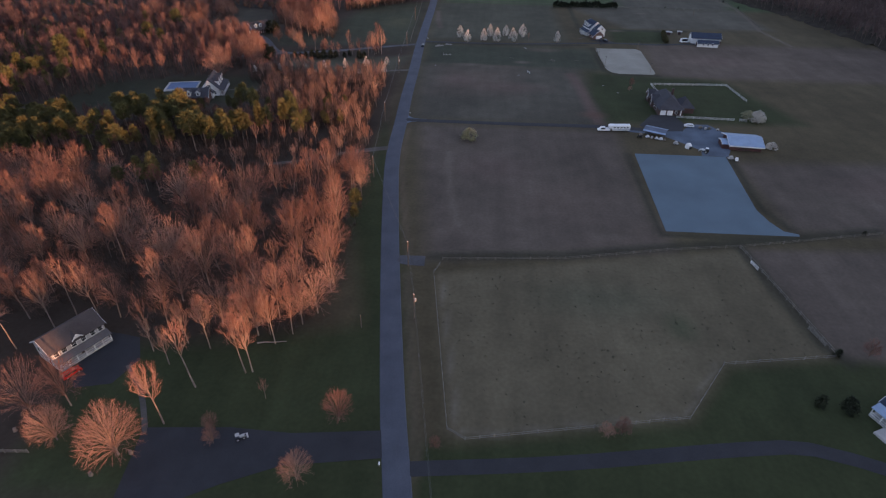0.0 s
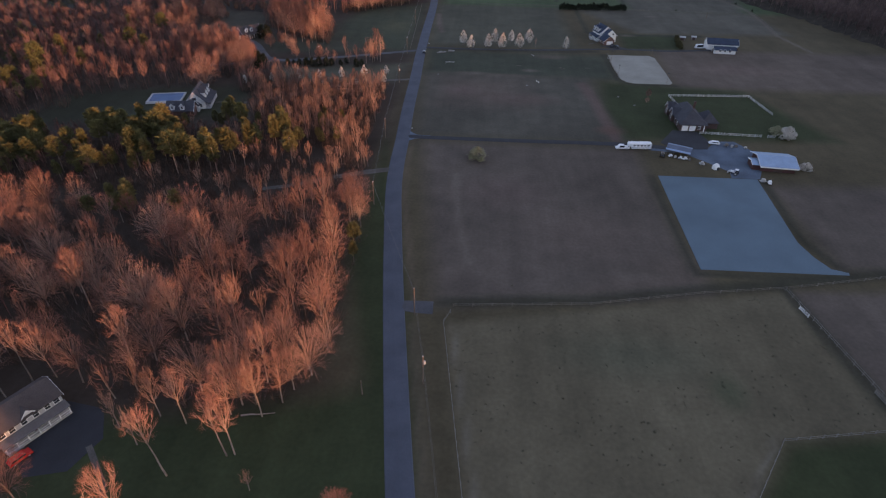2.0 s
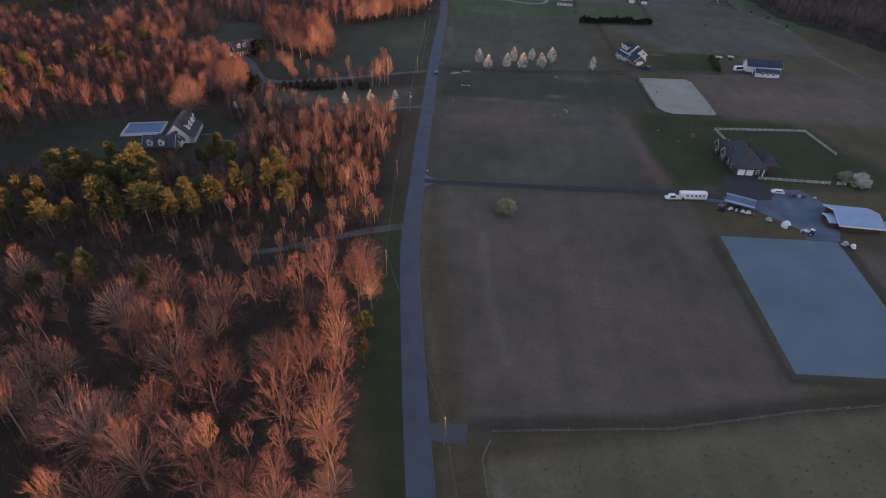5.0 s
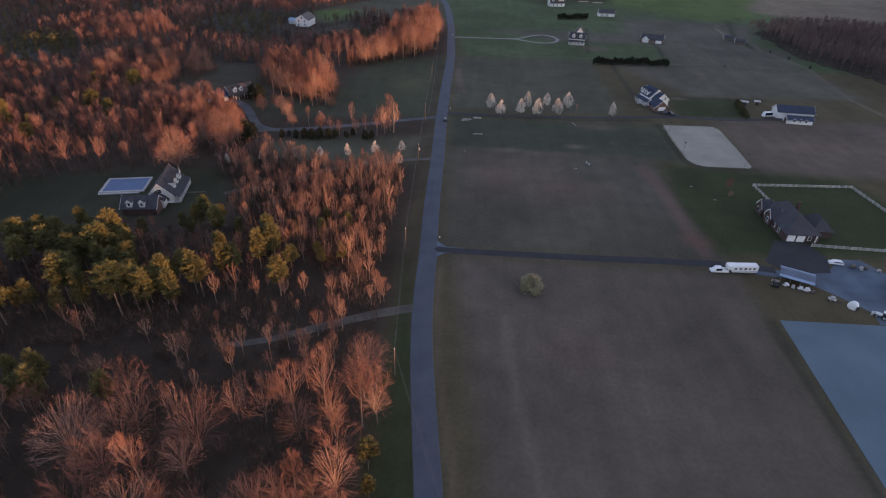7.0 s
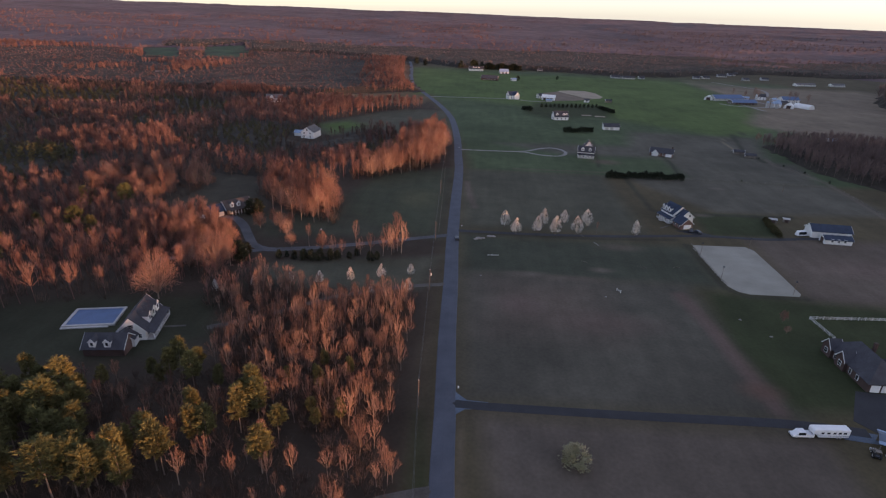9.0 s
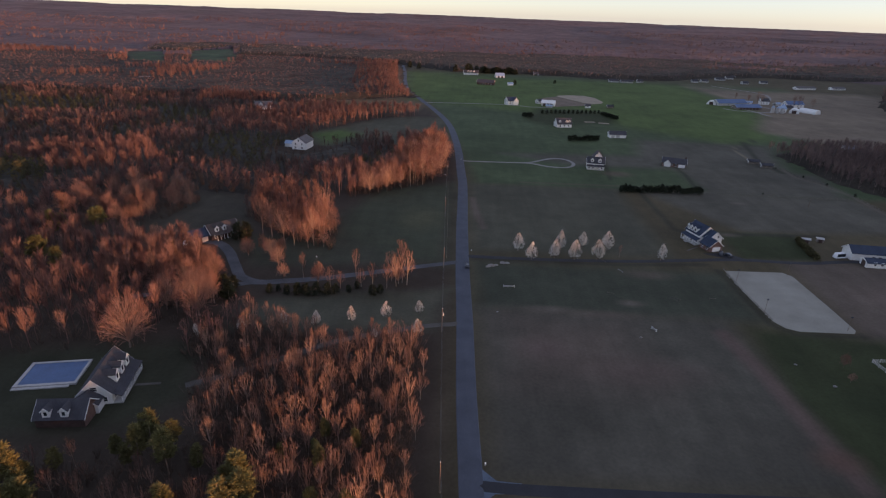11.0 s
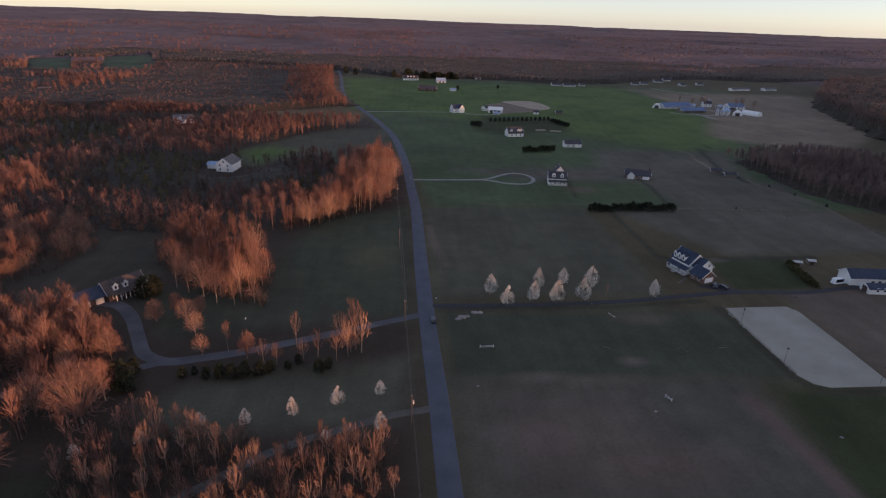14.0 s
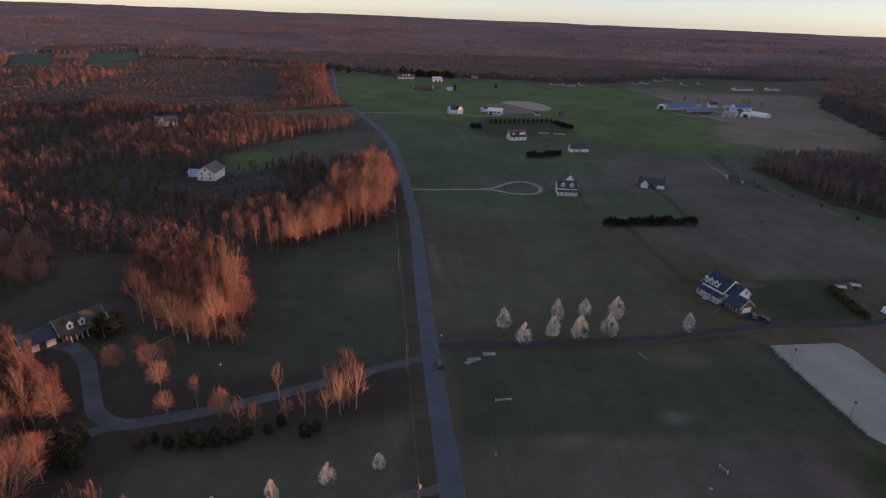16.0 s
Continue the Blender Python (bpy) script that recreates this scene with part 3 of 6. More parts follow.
def fan_tree_shape(seed, h, spread, fork=0.16, limbs=32, boughs=5, twigs=15, girth=0.0088, w=0.0128):
    """Trunk and crown of a leafless tree whose limbs all fan out evenly from a low fork into one full dome."""
    rng = random.Random(seed)
    TV, TF, CV, CF = [], [], [], []
    trunk = bend(Vector((0, 0, -0.2)), Vector((rng.uniform(-0.06, 0.06), rng.uniform(-0.06, 0.06), 1)), h * (fork + 0.35), 4, rng, 0.05, 0.07)
    r0 = h * girth
    limb(TV, TF, trunk, [r0 * 1.4, r0 * 1.1, r0 * 0.85, r0 * 0.5, r0 * 0.2], 6)
    foot = Vector((0, 0, h * fork))
    bulge = [(rng.uniform(0, 6.283), rng.uniform(0.3, 1.2), rng.uniform(-0.16, 0.12)) for _ in range(6)]

    def tip_of(a, th):
        s = 1.0
        for ba, bt, bs in bulge:
            s += bs * math.exp(-((math.cos(a - ba) - 1) * 3) ** 2 - ((th - bt) * 2.2) ** 2)
        up = h * (1 - fork) * (0.08 + 0.92 * max(math.cos(th), 0) ** 0.75)
        return foot + Vector((math.cos(a) * spread * math.sin(th) * s, math.sin(a) * spread * math.sin(th) * s, up * s))

    for k in range(limbs):
        a, th = k * 2.399 + rng.uniform(-0.25, 0.25), 0.08 + 1.36 * math.sqrt((k + 0.5) / limbs)
        tip = tip_of(a, th) * rng.uniform(0.93, 1.03)
        i = max(0.0, min(3.9, (fork + 0.3 * rng.random() * (1 - th / 1.6)) / (fork + 0.35) * 4))
        p = trunk[int(i)].lerp(trunk[int(i) + 1], i % 1)
        mid = p.lerp(tip, 0.5) + Vector((0, 0, h * 0.05)) - Vector((math.cos(a), math.sin(a), 0)) * spread * 0.08
        limb(CV, CF, [p, mid, p.lerp(tip, 0.93)], [r0 * 0.3, r0 * 0.17, 0.016], 3)
        for b in range(boughs):
            t = rng.uniform(0.2, 0.85)
            q = p.lerp(mid, t * 2) if t < 0.5 else mid.lerp(tip, t * 2 - 1)
            end = tip_of(a + rng.gauss(0, 0.2) / max(math.sin(th), 0.35), min(max(th + rng.gauss(0, 0.16), 0.02), 1.5)) * rng.uniform(0.88, 1.03)
            limb(CV, CF, [q, end], [0.024, 0.008], 3)
            for s in range(twigs):
                c = q.lerp(end, 1 - 0.8 * rng.random() ** 1.2)
                d = (end - q).normalized() + 0.85 * Vector((rng.uniform(-1, 1), rng.uniform(-1, 1), rng.uniform(-0.8, 1)))
                sliver(CV, CF, c, d, h * rng.uniform(0.03, 0.08), w * rng.uniform(0.7, 1.3), rng)
    return TV, TF, CV, CF


def pine_shape(seed, h, spread, clumps=70, base=0.25, point=0.5, blades=12, size=1.0):
    """Trunk and a crown of needle sprays, fuller or more pointed."""
    rng = random.Random(seed)
    TV, TF, CV, CF = [], [], [], []
    trunk = bend(Vector((0, 0, -0.2)), Vector((0, 0, 1)), h, 4, rng, 0.1, 0.03)
    limb(TV, TF, trunk, [h * 0.013 * (1.1 - 0.24 * i) for i in range(5)], 6)
    for k in range(clumps):
        f = base + (1 - base) * (k + rng.random()) / clumps
        g = (f - base) / (1 - base)
        r = spread * ((1 - g) ** point) * min(1, 0.45 + 3 * g) * rng.uniform(0.55, 1.1)
        a = rng.uniform(0, 6.283)
        i = min(f * 4, 3.99)
        p = trunk[int(i)].lerp(trunk[int(i) + 1], i % 1)
        q = p + Vector((math.cos(a) * r, math.sin(a) * r, rng.uniform(-0.1, 0.25) * r))
        limb(CV, CF, [p, q], [0.05, 0.02], 3)
        for s in range(blades):
            c = p.lerp(q, rng.uniform(0.55, 1.05)) + Vector((rng.uniform(-1, 1), rng.uniform(-1, 1), rng.uniform(-0.6, 0.6))) * 0.45 * size
            sliver(CV, CF, c, Vector((math.cos(a), math.sin(a), 0.3)) + 1.1 * Vector((rng.uniform(-1, 1), rng.uniform(-1, 1), rng.uniform(-0.4, 1))), rng.uniform(0.6, 1.2) * size, 0.17 * size, rng)
    return TV, TF, CV, CF


def bloom_shape(seed, h, spread, count=900, base=0.14):
    """A short trunk and an egg-shaped crown of many small blossom sprays on rising boughs."""
    rng = random.Random(seed)
    TV, TF, CV, CF = [], [], [], []
    trunk = bend(Vector((0, 0, -0.2)), Vector((0, 0, 1)), h * 0.8, 4, rng, 0.1, 0.04)
    limb(TV, TF, trunk, [h * 0.016 * (1.1 - 0.22 * i) for i in range(5)], 6)
    lobes = [(rng.uniform(0, 6.283), rng.uniform(0, 1), rng.uniform(0.75, 1.12)) for _ in range(26)]
    for k in range(count):
        a0, g0, s0 = lobes[k % 26]
        g = min(max(g0 + rng.gauss(0, 0.09), 0), 1)
        a = a0 + rng.gauss(0, 0.3)
        env = math.sin(math.pi * (0.12 + 0.88 * g) ** 0.75) ** 0.8
        r = spread * env * s0 * rng.uniform(0.55, 1.0)
        c = Vector((math.cos(a) * r, math.sin(a) * r, h * (base + (1 - base) * g) + rng.uniform(-0.2, 0.2)))
        d = Vector((math.cos(a), math.sin(a), 1.0)) + 0.9 * Vector((rng.uniform(-1, 1), rng.uniform(-1, 1), rng.uniform(-1, 1)))
        sliver(CV, CF, c, d, rng.uniform(0.3, 0.65), 0.13, rng)
        if k % 26 == 0 or k < 26:
            limb(CV, CF, [Vector((0, 0, h * base)), c * 0.95 + Vector((0, 0, 0.02))], [0.06, 0.02], 3)
    return TV, TF, CV, CF


def mesh_of(name, V, F, mat):
    me = bpy.data.meshes.new(name)
    me.from_pydata([tuple(v) for v in V], [], F)
    me.materials.append(M[mat])
    return me


def tree_kind(shape, name, label, category, bark, leaf, group=""):
    """A master tree of trunk and crown, to be copied."""
    TV, TF, CV, CF = shape
    root = tagged(new(name), label, category, group)
    for nm, V, F, mat in (("trunk", TV, TF, bark), ("crown", CV, CF, leaf)):
        me = mesh_of(nm, V, F, mat)
        if nm == "crown" and leaf in ("twig", "young_twig"):
            me.materials.append(M["branch"])
            me.polygons.foreach_set("material_index", [int(len(f) == 4) for f in F])
        new(nm, me).parent = root
    return root


class Planter:
    """Sets copies of a few master trees; the masters themselves stand at the first places asked for."""

    def __init__(self, masters):
        self.masters, self.used = masters, set()

    def set(self, k, x, y, scale, turn, label=""):
        m = self.masters[k % len(self.masters)]
        p = pose(x, y, rise(x, y), 0, 0, turn)
        if m in self.used:
            ob = copy_thing(m, p)
        else:
            ob = m
            ob.matrix_basis = p
            self.used.add(m)
        ob.matrix_basis = p @ Matrix.Scale(scale, 4)
        if label:
            tagged(ob, label)
        return ob


def plume(seed, h, spread, base, strands, w, side=2):
    """A leafless tree for the distance: a stem whose long fine branches all rise and part into a soft oval crown."""
    r = random.Random(seed)
    V, F = [], []
    limb(V, F, bend(Vector((0, 0, 0)), Vector((0, 0, 1)), h * 0.7, 2, r, 0.05, 0.06), [h * 0.01, h * 0.007, 0.03], 3)
    for k in range(strands):
        a, g = k * 2.399 + r.uniform(-0.5, 0.5), r.random()
        u = base + (0.72 - base) * g
        q = spread * math.sin(math.pi * min(0.2 + 0.6 * r.random(), 1)) * r.uniform(0.25, 1.0) * (1 - 0.45 * g)
        p = Vector((0, 0, h * u))
        tip = Vector((math.cos(a) * q, math.sin(a) * q, min(h * (u + r.uniform(0.2, 0.42)), h * r.uniform(0.92, 1.04) * (1 - 0.22 * (q / spread) ** 2))))
        sliver(V, F, p.lerp(tip, 0.15), tip - p, (tip - p).length * 0.9, w * 1.3, r)
        for j in range(side):
            c = p.lerp(tip, r.uniform(0.4, 0.9))
            d = (tip - p).normalized() + 0.55 * Vector((r.uniform(-1, 1), r.uniform(-1, 1), r.uniform(-0.2, 0.8)))
            sliver(V, F, c, d, h * r.uniform(0.08, 0.17), w, r)
    return V, F


def polygon_points(poly, spacing, rng, avoid=()):
    """Jittered places within an outline."""
    P = np.array(poly, float)
    x0, y0, x1, y1 = *P.min(0), *P.max(0)
    X, Y = np.meshgrid(np.arange(x0, x1, spacing), np.arange(y0, y1, spacing))
    X, Y = X.ravel() + rng.uniform(-0.48, 0.48, X.size) * spacing, Y.ravel() + rng.uniform(-0.48, 0.48, Y.size) * spacing
    keep = inside(poly, X, Y) > 0
    for line, gap in avoid:
        L = np.array(line, float)
        for (ax, ay), (bx, by) in zip(L, L[1:]):
            dx, dy = bx - ax, by - ay
            t = np.clip(((X - ax) * dx + (Y - ay) * dy) / (dx * dx + dy * dy), 0, 1)
            keep &= np.hypot(X - ax - t * dx, Y - ay - t * dy) > gap
    return np.stack([X[keep], Y[keep]], -1)


def wood(name, shapes, places, heights, turns, picks, mat, label, trunk_mat=None):
    """Many far trees as one object: whole shapes set down again and again, each with its own tint."""
    VV, FF, TT, off = [], [], [], 0
    packed = []
    for V, F in shapes:
        packed.append((np.array([tuple(v) for v in V]), [np.array([f for f in F if len(f) == k], int).reshape(-1, k) for k in (3, 4)]))
    tri, quad = [], []
    for (x, y), s, a, k in zip(places, heights, turns, picks):
        V, (f3, f4) = packed[k]
        c, d = math.cos(a) * s, math.sin(a) * s
        W = np.stack([V[:, 0] * c - V[:, 1] * d + x, V[:, 0] * d + V[:, 1] * c + y, V[:, 2] * s + rise(x, y)], -1)
        VV.append(W)
        TT.append(np.full(len(V), (x * 0.731 + y * 0.377) % 1))
        tri.append(f3 + off)
        quad.append(f4 + off)
        off += len(V)
    V, tri, quad = np.concatenate(VV), np.concatenate(tri), np.concatenate(quad)
    me = bpy.data.meshes.new(name)
    me.vertices.add(len(V))
    me.vertices.foreach_set("co", V.ravel())
    me.loops.add(tri.size + quad.size)
    me.loops.foreach_set("vertex_index", np.concatenate([tri.ravel(), quad.ravel()]))
    me.polygons.add(len(tri) + len(quad))
    me.polygons.foreach_set("loop_start", np.concatenate([np.arange(len(tri)) * 3, tri.size + np.arange(len(quad)) * 4]))
    me.update(calc_edges=True)
    at = me.attributes.new("tint", "FLOAT", "POINT")
    at.data.foreach_set("value", np.concatenate(TT).astype(np.float32))
    me.materials.append(M[mat])
    return tagged(new(name, me), label, "trees", kind="stuff")


BARE = "tall leafless broadleaf tree in reddish bud"
big_shapes = [fan_tree_shape(1, 17, 5.8, 0.2), bare_tree_shape(2, 19, 3.4, 0.42, 10, 7, 24, 0.008), fan_tree_shape(3, 16, 7.0, 0.15, 42), bare_tree_shape(4, 20, 2.9, 0.48, 9, 6, 22, 0.0075),
              fan_tree_shape(5, 18, 5.0, 0.25, 32), bare_tree_shape(6, 18, 4.4, 0.34, 11, 8, 26), bare_tree_shape(7, 17, 7.6, 0.16, 12, 9, 30, 0.0085)]
big = Planter([tree_kind(s, "bare_tree", BARE, "tree", "bark", "twig", "woodland trees") for s in big_shapes])
slim = Planter([tree_kind(bare_tree_shape(s, 11, sp, fk, 9, 6, 14, 0.0095, w=0.013), "young_tree", "slender young leafless tree with reddish twigs", "tree", "bark", "young_twig", "young trees")
                for s, sp, fk in ((11, 2.0, 0.26), (12, 2.4, 0.3), (13, 1.7, 0.34), (14, 2.7, 0.2))])
broad = Planter([tree_kind(fan_tree_shape(s, 12, sp, 0.1, 60, 6, 18, 0.012, 0.011), "yard_tree", "broad leafless yard tree with dense pale twigs", "tree", "bark", "twig", "yard trees")
                 for s, sp in ((21, 5.6), (22, 5.0))])
round_bare = Planter([tree_kind(fan_tree_shape(s, 9, sp, 0.12, 44, 5, 18, 0.009, 0.011), "small_tree", "small rounded leafless tree in orange-red bud", "tree", "bark", "twig", "small trees")
                      for s, sp in ((31, 2.9), (32, 3.3))])
pines = Planter([tree_kind(pine_shape(s, 13, sp, 95, b, pt, 20, 0.85), "pine_tree", "bushy yellow-green pine tree among bare trees", "tree", "bark", "needles", "pines")
                 for s, sp, b, pt in ((41, 2.8, 0.4, 0.34), (42, 3.3, 0.5, 0.3), (43, 2.4, 0.35, 0.42))])
dark_pines = Planter([tree_kind(pine_shape(s, 5, 2.2, 60, 0.04, 0.5, 12, 0.8), "evergreen_shrub", "dark dense evergreen shrub", "shrub", "bark", "dark_needles", "evergreen shrubs") for s in (51, 52)])
pears = Planter([tree_kind(bloom_shape(s, 9.2, sp), "flowering_pear", "white flowering pear tree in full blossom", "tree", "bark", "blossom", "flowering pears") for s, sp in ((61, 2.9), (62, 3.1), (63, 2.7))])

LINES = [(ROAD, 5.5), ([(-34.5, 219), (-61, 207.7), (-72, 202), (-90, 197), (-160, 186)], 2.2), ([(-37, 324), (-65, 314), (-83, 304.7), (-104, 288), (-116, 281)], 2.4),
         ([(-38, 376), (-59, 368), (-109, 349.5), (-119, 347.6), (-132, 360), (-150, 385)], 4.5), ([(-120, 347), (-160, 331)], 3.5)]
TALL_WOODS = [[(-700, 90), (-215, 90), (-215, 400), (-330, 420), (-700, 420)], [(-330, 760), (-245, 765), (-250, 800), (-280, 860), (-345, 835)],
              [(-85, 748), (-99, 733), (-126, 718), (-148, 682), (-166, 651), (-174, 628), (-180, 594), (-245, 622), (-272, 650), (-262, 700), (-216, 755), (-150, 768), (-95, 768)],
              [(-262, 466), (-232, 499), (-270, 545), (-330, 525), (-330, 466)], [(-108, 455), (-100, 500), (-104, 530), (-122, 500), (-130, 470)]]
NEAR_WOOD = [(-41, 196), (-37.5, 158), (-37, 138), (-38, 122), (-40, 108), (-48, 103), (-62, 102), (-70, 99), (-84, 103), (-88, 110), (-112, 106), (-135, 98), (-200, 95), (-210, 165), (-130, 180), (-110, 185), (-93, 193), (-74, 200), (-56, 202)]
PINE_WOOD = [(-66, 226), (-82, 214), (-102, 209), (-130, 202), (-200, 190), (-260, 200), (-250, 232), (-205, 232), (-176, 236), (-155, 242), (-138, 246), (-120, 254), (-108, 258), (-95, 250)]
THICKET = [(-48, 240), (-48, 268), (-48, 297), (-50, 309), (-62, 310), (-75, 307), (-90, 313), (-103, 316), (-116, 318), (-126, 309), (-125, 297), (-115, 287), (-109, 270), (-100, 252), (-84, 240), (-62, 234)]
NORTH_WOOD = [(-128, 330), (-137, 313), (-141, 301), (-166, 294), (-188, 286), (-197, 263), (-215, 246), (-330, 240), (-340, 370), (-240, 390), (-175, 378), (-150, 372), (-140, 362)]
HOUSE_GROVE = [(-178, 372), (-152, 372), (-142, 362), (-131, 352), (-133, 341), (-141, 338), (-178, 338)]
GAP = [(-46, 228), (-44, 212), (-56, 203), (-74, 201), (-93, 194), (-110, 186), (-130, 181), (-210, 166), (-200, 189), (-130, 201), (-102, 208), (-82, 213), (-66, 225), (-58, 236)]
BACK_WOOD = [(-190, 405), (-240, 385), (-250, 470), (-192, 455), (-180, 435)]
YARD_GROVE = [(-150, 318), (-127, 312), (-124, 324), (-130, 336), (-150, 336)]
STAND = [(-152, 424), (-134, 402), (-120, 393), (-108, 385), (-97, 382), (-100, 412), (-118, 442), (-150, 452)]
STAND_B = [(-54, 500), (-70, 485), (-86, 473), (-104, 460), (-108, 480), (-98, 500), (-88, 545), (-92, 600), (-55, 608), (-50, 560)]
WEST_WOOD = [(-700, 100), (-215, 100), (-215, 165), (-300, 190), (-300, 380), (-240, 395), (-250, 470), (-165, 452), (-125, 455), (-106, 464), (-98, 500), (-90, 545), (-94, 602), (-112, 632), (-142, 602), (-160, 590), (-172, 628), (-166, 649), (-148, 680), (-126, 716), (-99, 731), (-85, 748), (-95, 770), (-150, 772), (-215, 790), (-255, 803), (-345, 835), (-700, 835)]
LANE_BELT = [(-95, 865), (-175, 850), (-200, 960), (-240, 1216), (-250, 1345), (-175, 1345), (-156, 1210), (-140, 1060), (-120, 950)]
FAR_LEFT = [(-118, 880), (-95, 865), (-120, 950), (-140, 1060), (-156, 1210), (-175, 1340), (-420, 1370), (-760, 1330), (-1500, 1400), (-1500, 700), (-600, 600), (-600, 800), (-215, 812)]
EAST_WOOD = [(222, 625), (222, 536), (244, 494), (272, 397), (290, 300), (300, 60), (330, 20), (420, 20), (420, 300), (380, 560), (330, 640), (300, 652), (250, 640)]
SHADE_WOOD = [(240, 75), (300, 75), (335, -260), (275, -260)]
SHADE_GROVE = [(240, -57), (290, -79), (290, -69), (240, -47)]
SUN_BLOCK = [(342, 612), (382, 545), (420, 300), (420, 20), (350, 20), (350, 300)]
EAST_WOOD_B = [(445, 745), (540, 975), (760, 1240), (1200, 1300), (1000, 800), (700, 560), (440, 540), (400, 620)]
FAR_EDGE = [(-170, 1345), (-60, 1235), (40, 1245), (150, 1225), (230, 1190), (330, 1215), (420, 1290), (560, 1350), (700, 1330), (1300, 1350), (1500, 1700), (-900, 1800), (-760, 1430), (-420, 1430)]

# open ground round the houses and yards
CLEAR = [(-98.7, 94.4, 11), (-136, 279, 13), (-147, 262, 11), (-154, 282, 13), (-152, 394, 15), (-162, 384, 10), (-164.5, 578, 15), (-254, 752, 15), (-124, 270, 7)]


def open_ground(P):
    keep = np.ones(len(P), bool)
    for x, y, r in CLEAR:
        keep &= np.hypot(P[:, 0] - x, P[:, 1] - y) > r
    return P[keep]


def off_meadow(P):
    return np.all([inside(m, P[:, 0], P[:, 1]) < 0 for m in MEADOWS], axis=0)


rng = np.random.default_rng(7)
near = []
for poly, gap, kind in ((NEAR_WOOD, 6.5, "near"), (GAP, 6.0, "gap"), (THICKET, 4.3, "slim"), (PINE_WOOD, 5.2, "pine"), (STAND, 5.0, "stand"), (STAND_B, 5.0, "big"), (NORTH_WOOD, 5.6, "mixed"),
                        (HOUSE_GROVE, 5.2, "grove"), (YARD_GROVE, 5.4, "grove"), (BACK_WOOD, 8.0, "grove")):
    for x, y in open_ground(polygon_points(poly, gap, rng, LINES)):
        near.append((x, y, kind))
# the trees nearest to the lane stand singly, the rest of each wood is one mass
far_big, far_slim, far_pine = [], [], []
counts = {"big": 0, "slim": 0, "pine": 0}
GLADES = [(-96, 121, 13, 6), (-72, 110, 6, 7), (-84, 142, 8, 5)]
ROOM = {"big": 290, "slim": 330, "pine": 230}
for x, y, kind in sorted(near, key=lambda p: abs(p[0] + 30) + 0.25 * abs(p[1] - 200)):
    h = noise.noise(Vector((x * 0.03, y * 0.03, 3)))
    if kind == "near" and noise.noise(Vector((x * 0.07, y * 0.07, 8))) > (0.06 if y > 152 and x > -95 else 0.27):
        continue
    if kind == "near" and any(math.hypot((x - gx) / ra, (y - gy) / rb) < 1 for gx, gy, ra, rb in GLADES):
        continue
    u = rng.uniform()
    k, turn, s = int(rng.integers(0, 12)), rng.uniform(0, 360), rng.uniform(0.62, 1.14) + 0.25 * h
    grow = 1.0
    if kind == "grove":
        if u < 0.5:
            round_bare.set(k, x, y, max(s, 0.8) * 1.4, turn)
            continue
        kind = "big" if u < 0.75 else "slim"
        grow = 0.84
    elif kind == "stand":
        kind, grow = "big", 0.82 + 0.007 * (-98 - x)
    elif kind == "near":
        k = (0, 2, 4, 6, 5, 0, 2, 6, 4, 2, 5, 1)[k]
        kind, grow = ("big", 1.02) if u < 0.8 else (("slim", 1.1) if u < 0.97 or y < 150 else ("pine", 0.9))
        if y > 172 and x < -100 and u > 0.45:
            kind, grow = "pine", 0.95
        elif y > 178 and x < -48:
            kind, grow = "slim", 1.05
    elif kind == "gap":
        if x < -95 and u > 0.25:
            continue
        kind, grow = "slim", 0.9
    elif kind == "mixed":
        grow = 1.14
        kind = "big" if u < 0.62 else ("slim" if u < 1.0 - 0.004 * max(-185 - x, 0) else "pine")
    elif kind == "pine" and noise.noise(Vector((x * 0.045, y * 0.045, 31))) + 0.5 * (u - 0.5) < 0.08 + 0.0042 * (x + 112):
        kind, grow = "slim", 0.9
    elif kind == "slim" and ((u > 0.9 and y < 262) or (u > 0.62 and y < 262 and -72 < x < -50)):
        kind, grow = "pine", 0.7
    if kind == "slim" and y > 285 and x < -128:
        grow = 1.25
    s *= grow * {"pine": rng.uniform(0.9, 1.2), "slim": 1.0, "big": 1}[kind]
    if counts[kind] < ROOM[kind]:
        counts[kind] += 1
        {"big": big, "slim": slim, "pine": pines}[kind].set(k, x, y, s, turn)
    else:
        {"big": far_big, "slim": far_slim, "pine": far_pine}[kind].append((x, y))


def plant(name, shapes, places, lo, hi, mat, label):
    places = np.array(places)
    k = len(places)
    return wood(name, shapes, places, rng.uniform(lo, hi, k), rng.uniform(0, 6.283, k), rng.integers(0, len(shapes), k), mat, label)


def brush(seed):
    """A low tangle of rising stems and side twigs."""
    r = random.Random(seed)
    V, F = [], []
    for k in range(16):
        a, q = r.uniform(0, 6.283), r.uniform(0, 1.6)
        p = Vector((math.cos(a) * q, math.sin(a) * q, 0))
        d = Vector((math.cos(a) * 0.35, math.sin(a) * 0.35, 1)) + 0.25 * Vector((r.uniform(-1, 1), r.uniform(-1, 1), 0))
        n = r.uniform(2.4, 5.0)
        sliver(V, F, p, d, n, 0.045, r)
        for t in range(5):
            sliver(V, F, p + d.normalized() * n * r.uniform(0.3, 0.9), d + 0.9 * Vector((r.uniform(-1, 1), r.uniform(-1, 1), r.uniform(-0.3, 0.6))), r.uniform(0.9, 1.9), 0.05, r)
    return V, F


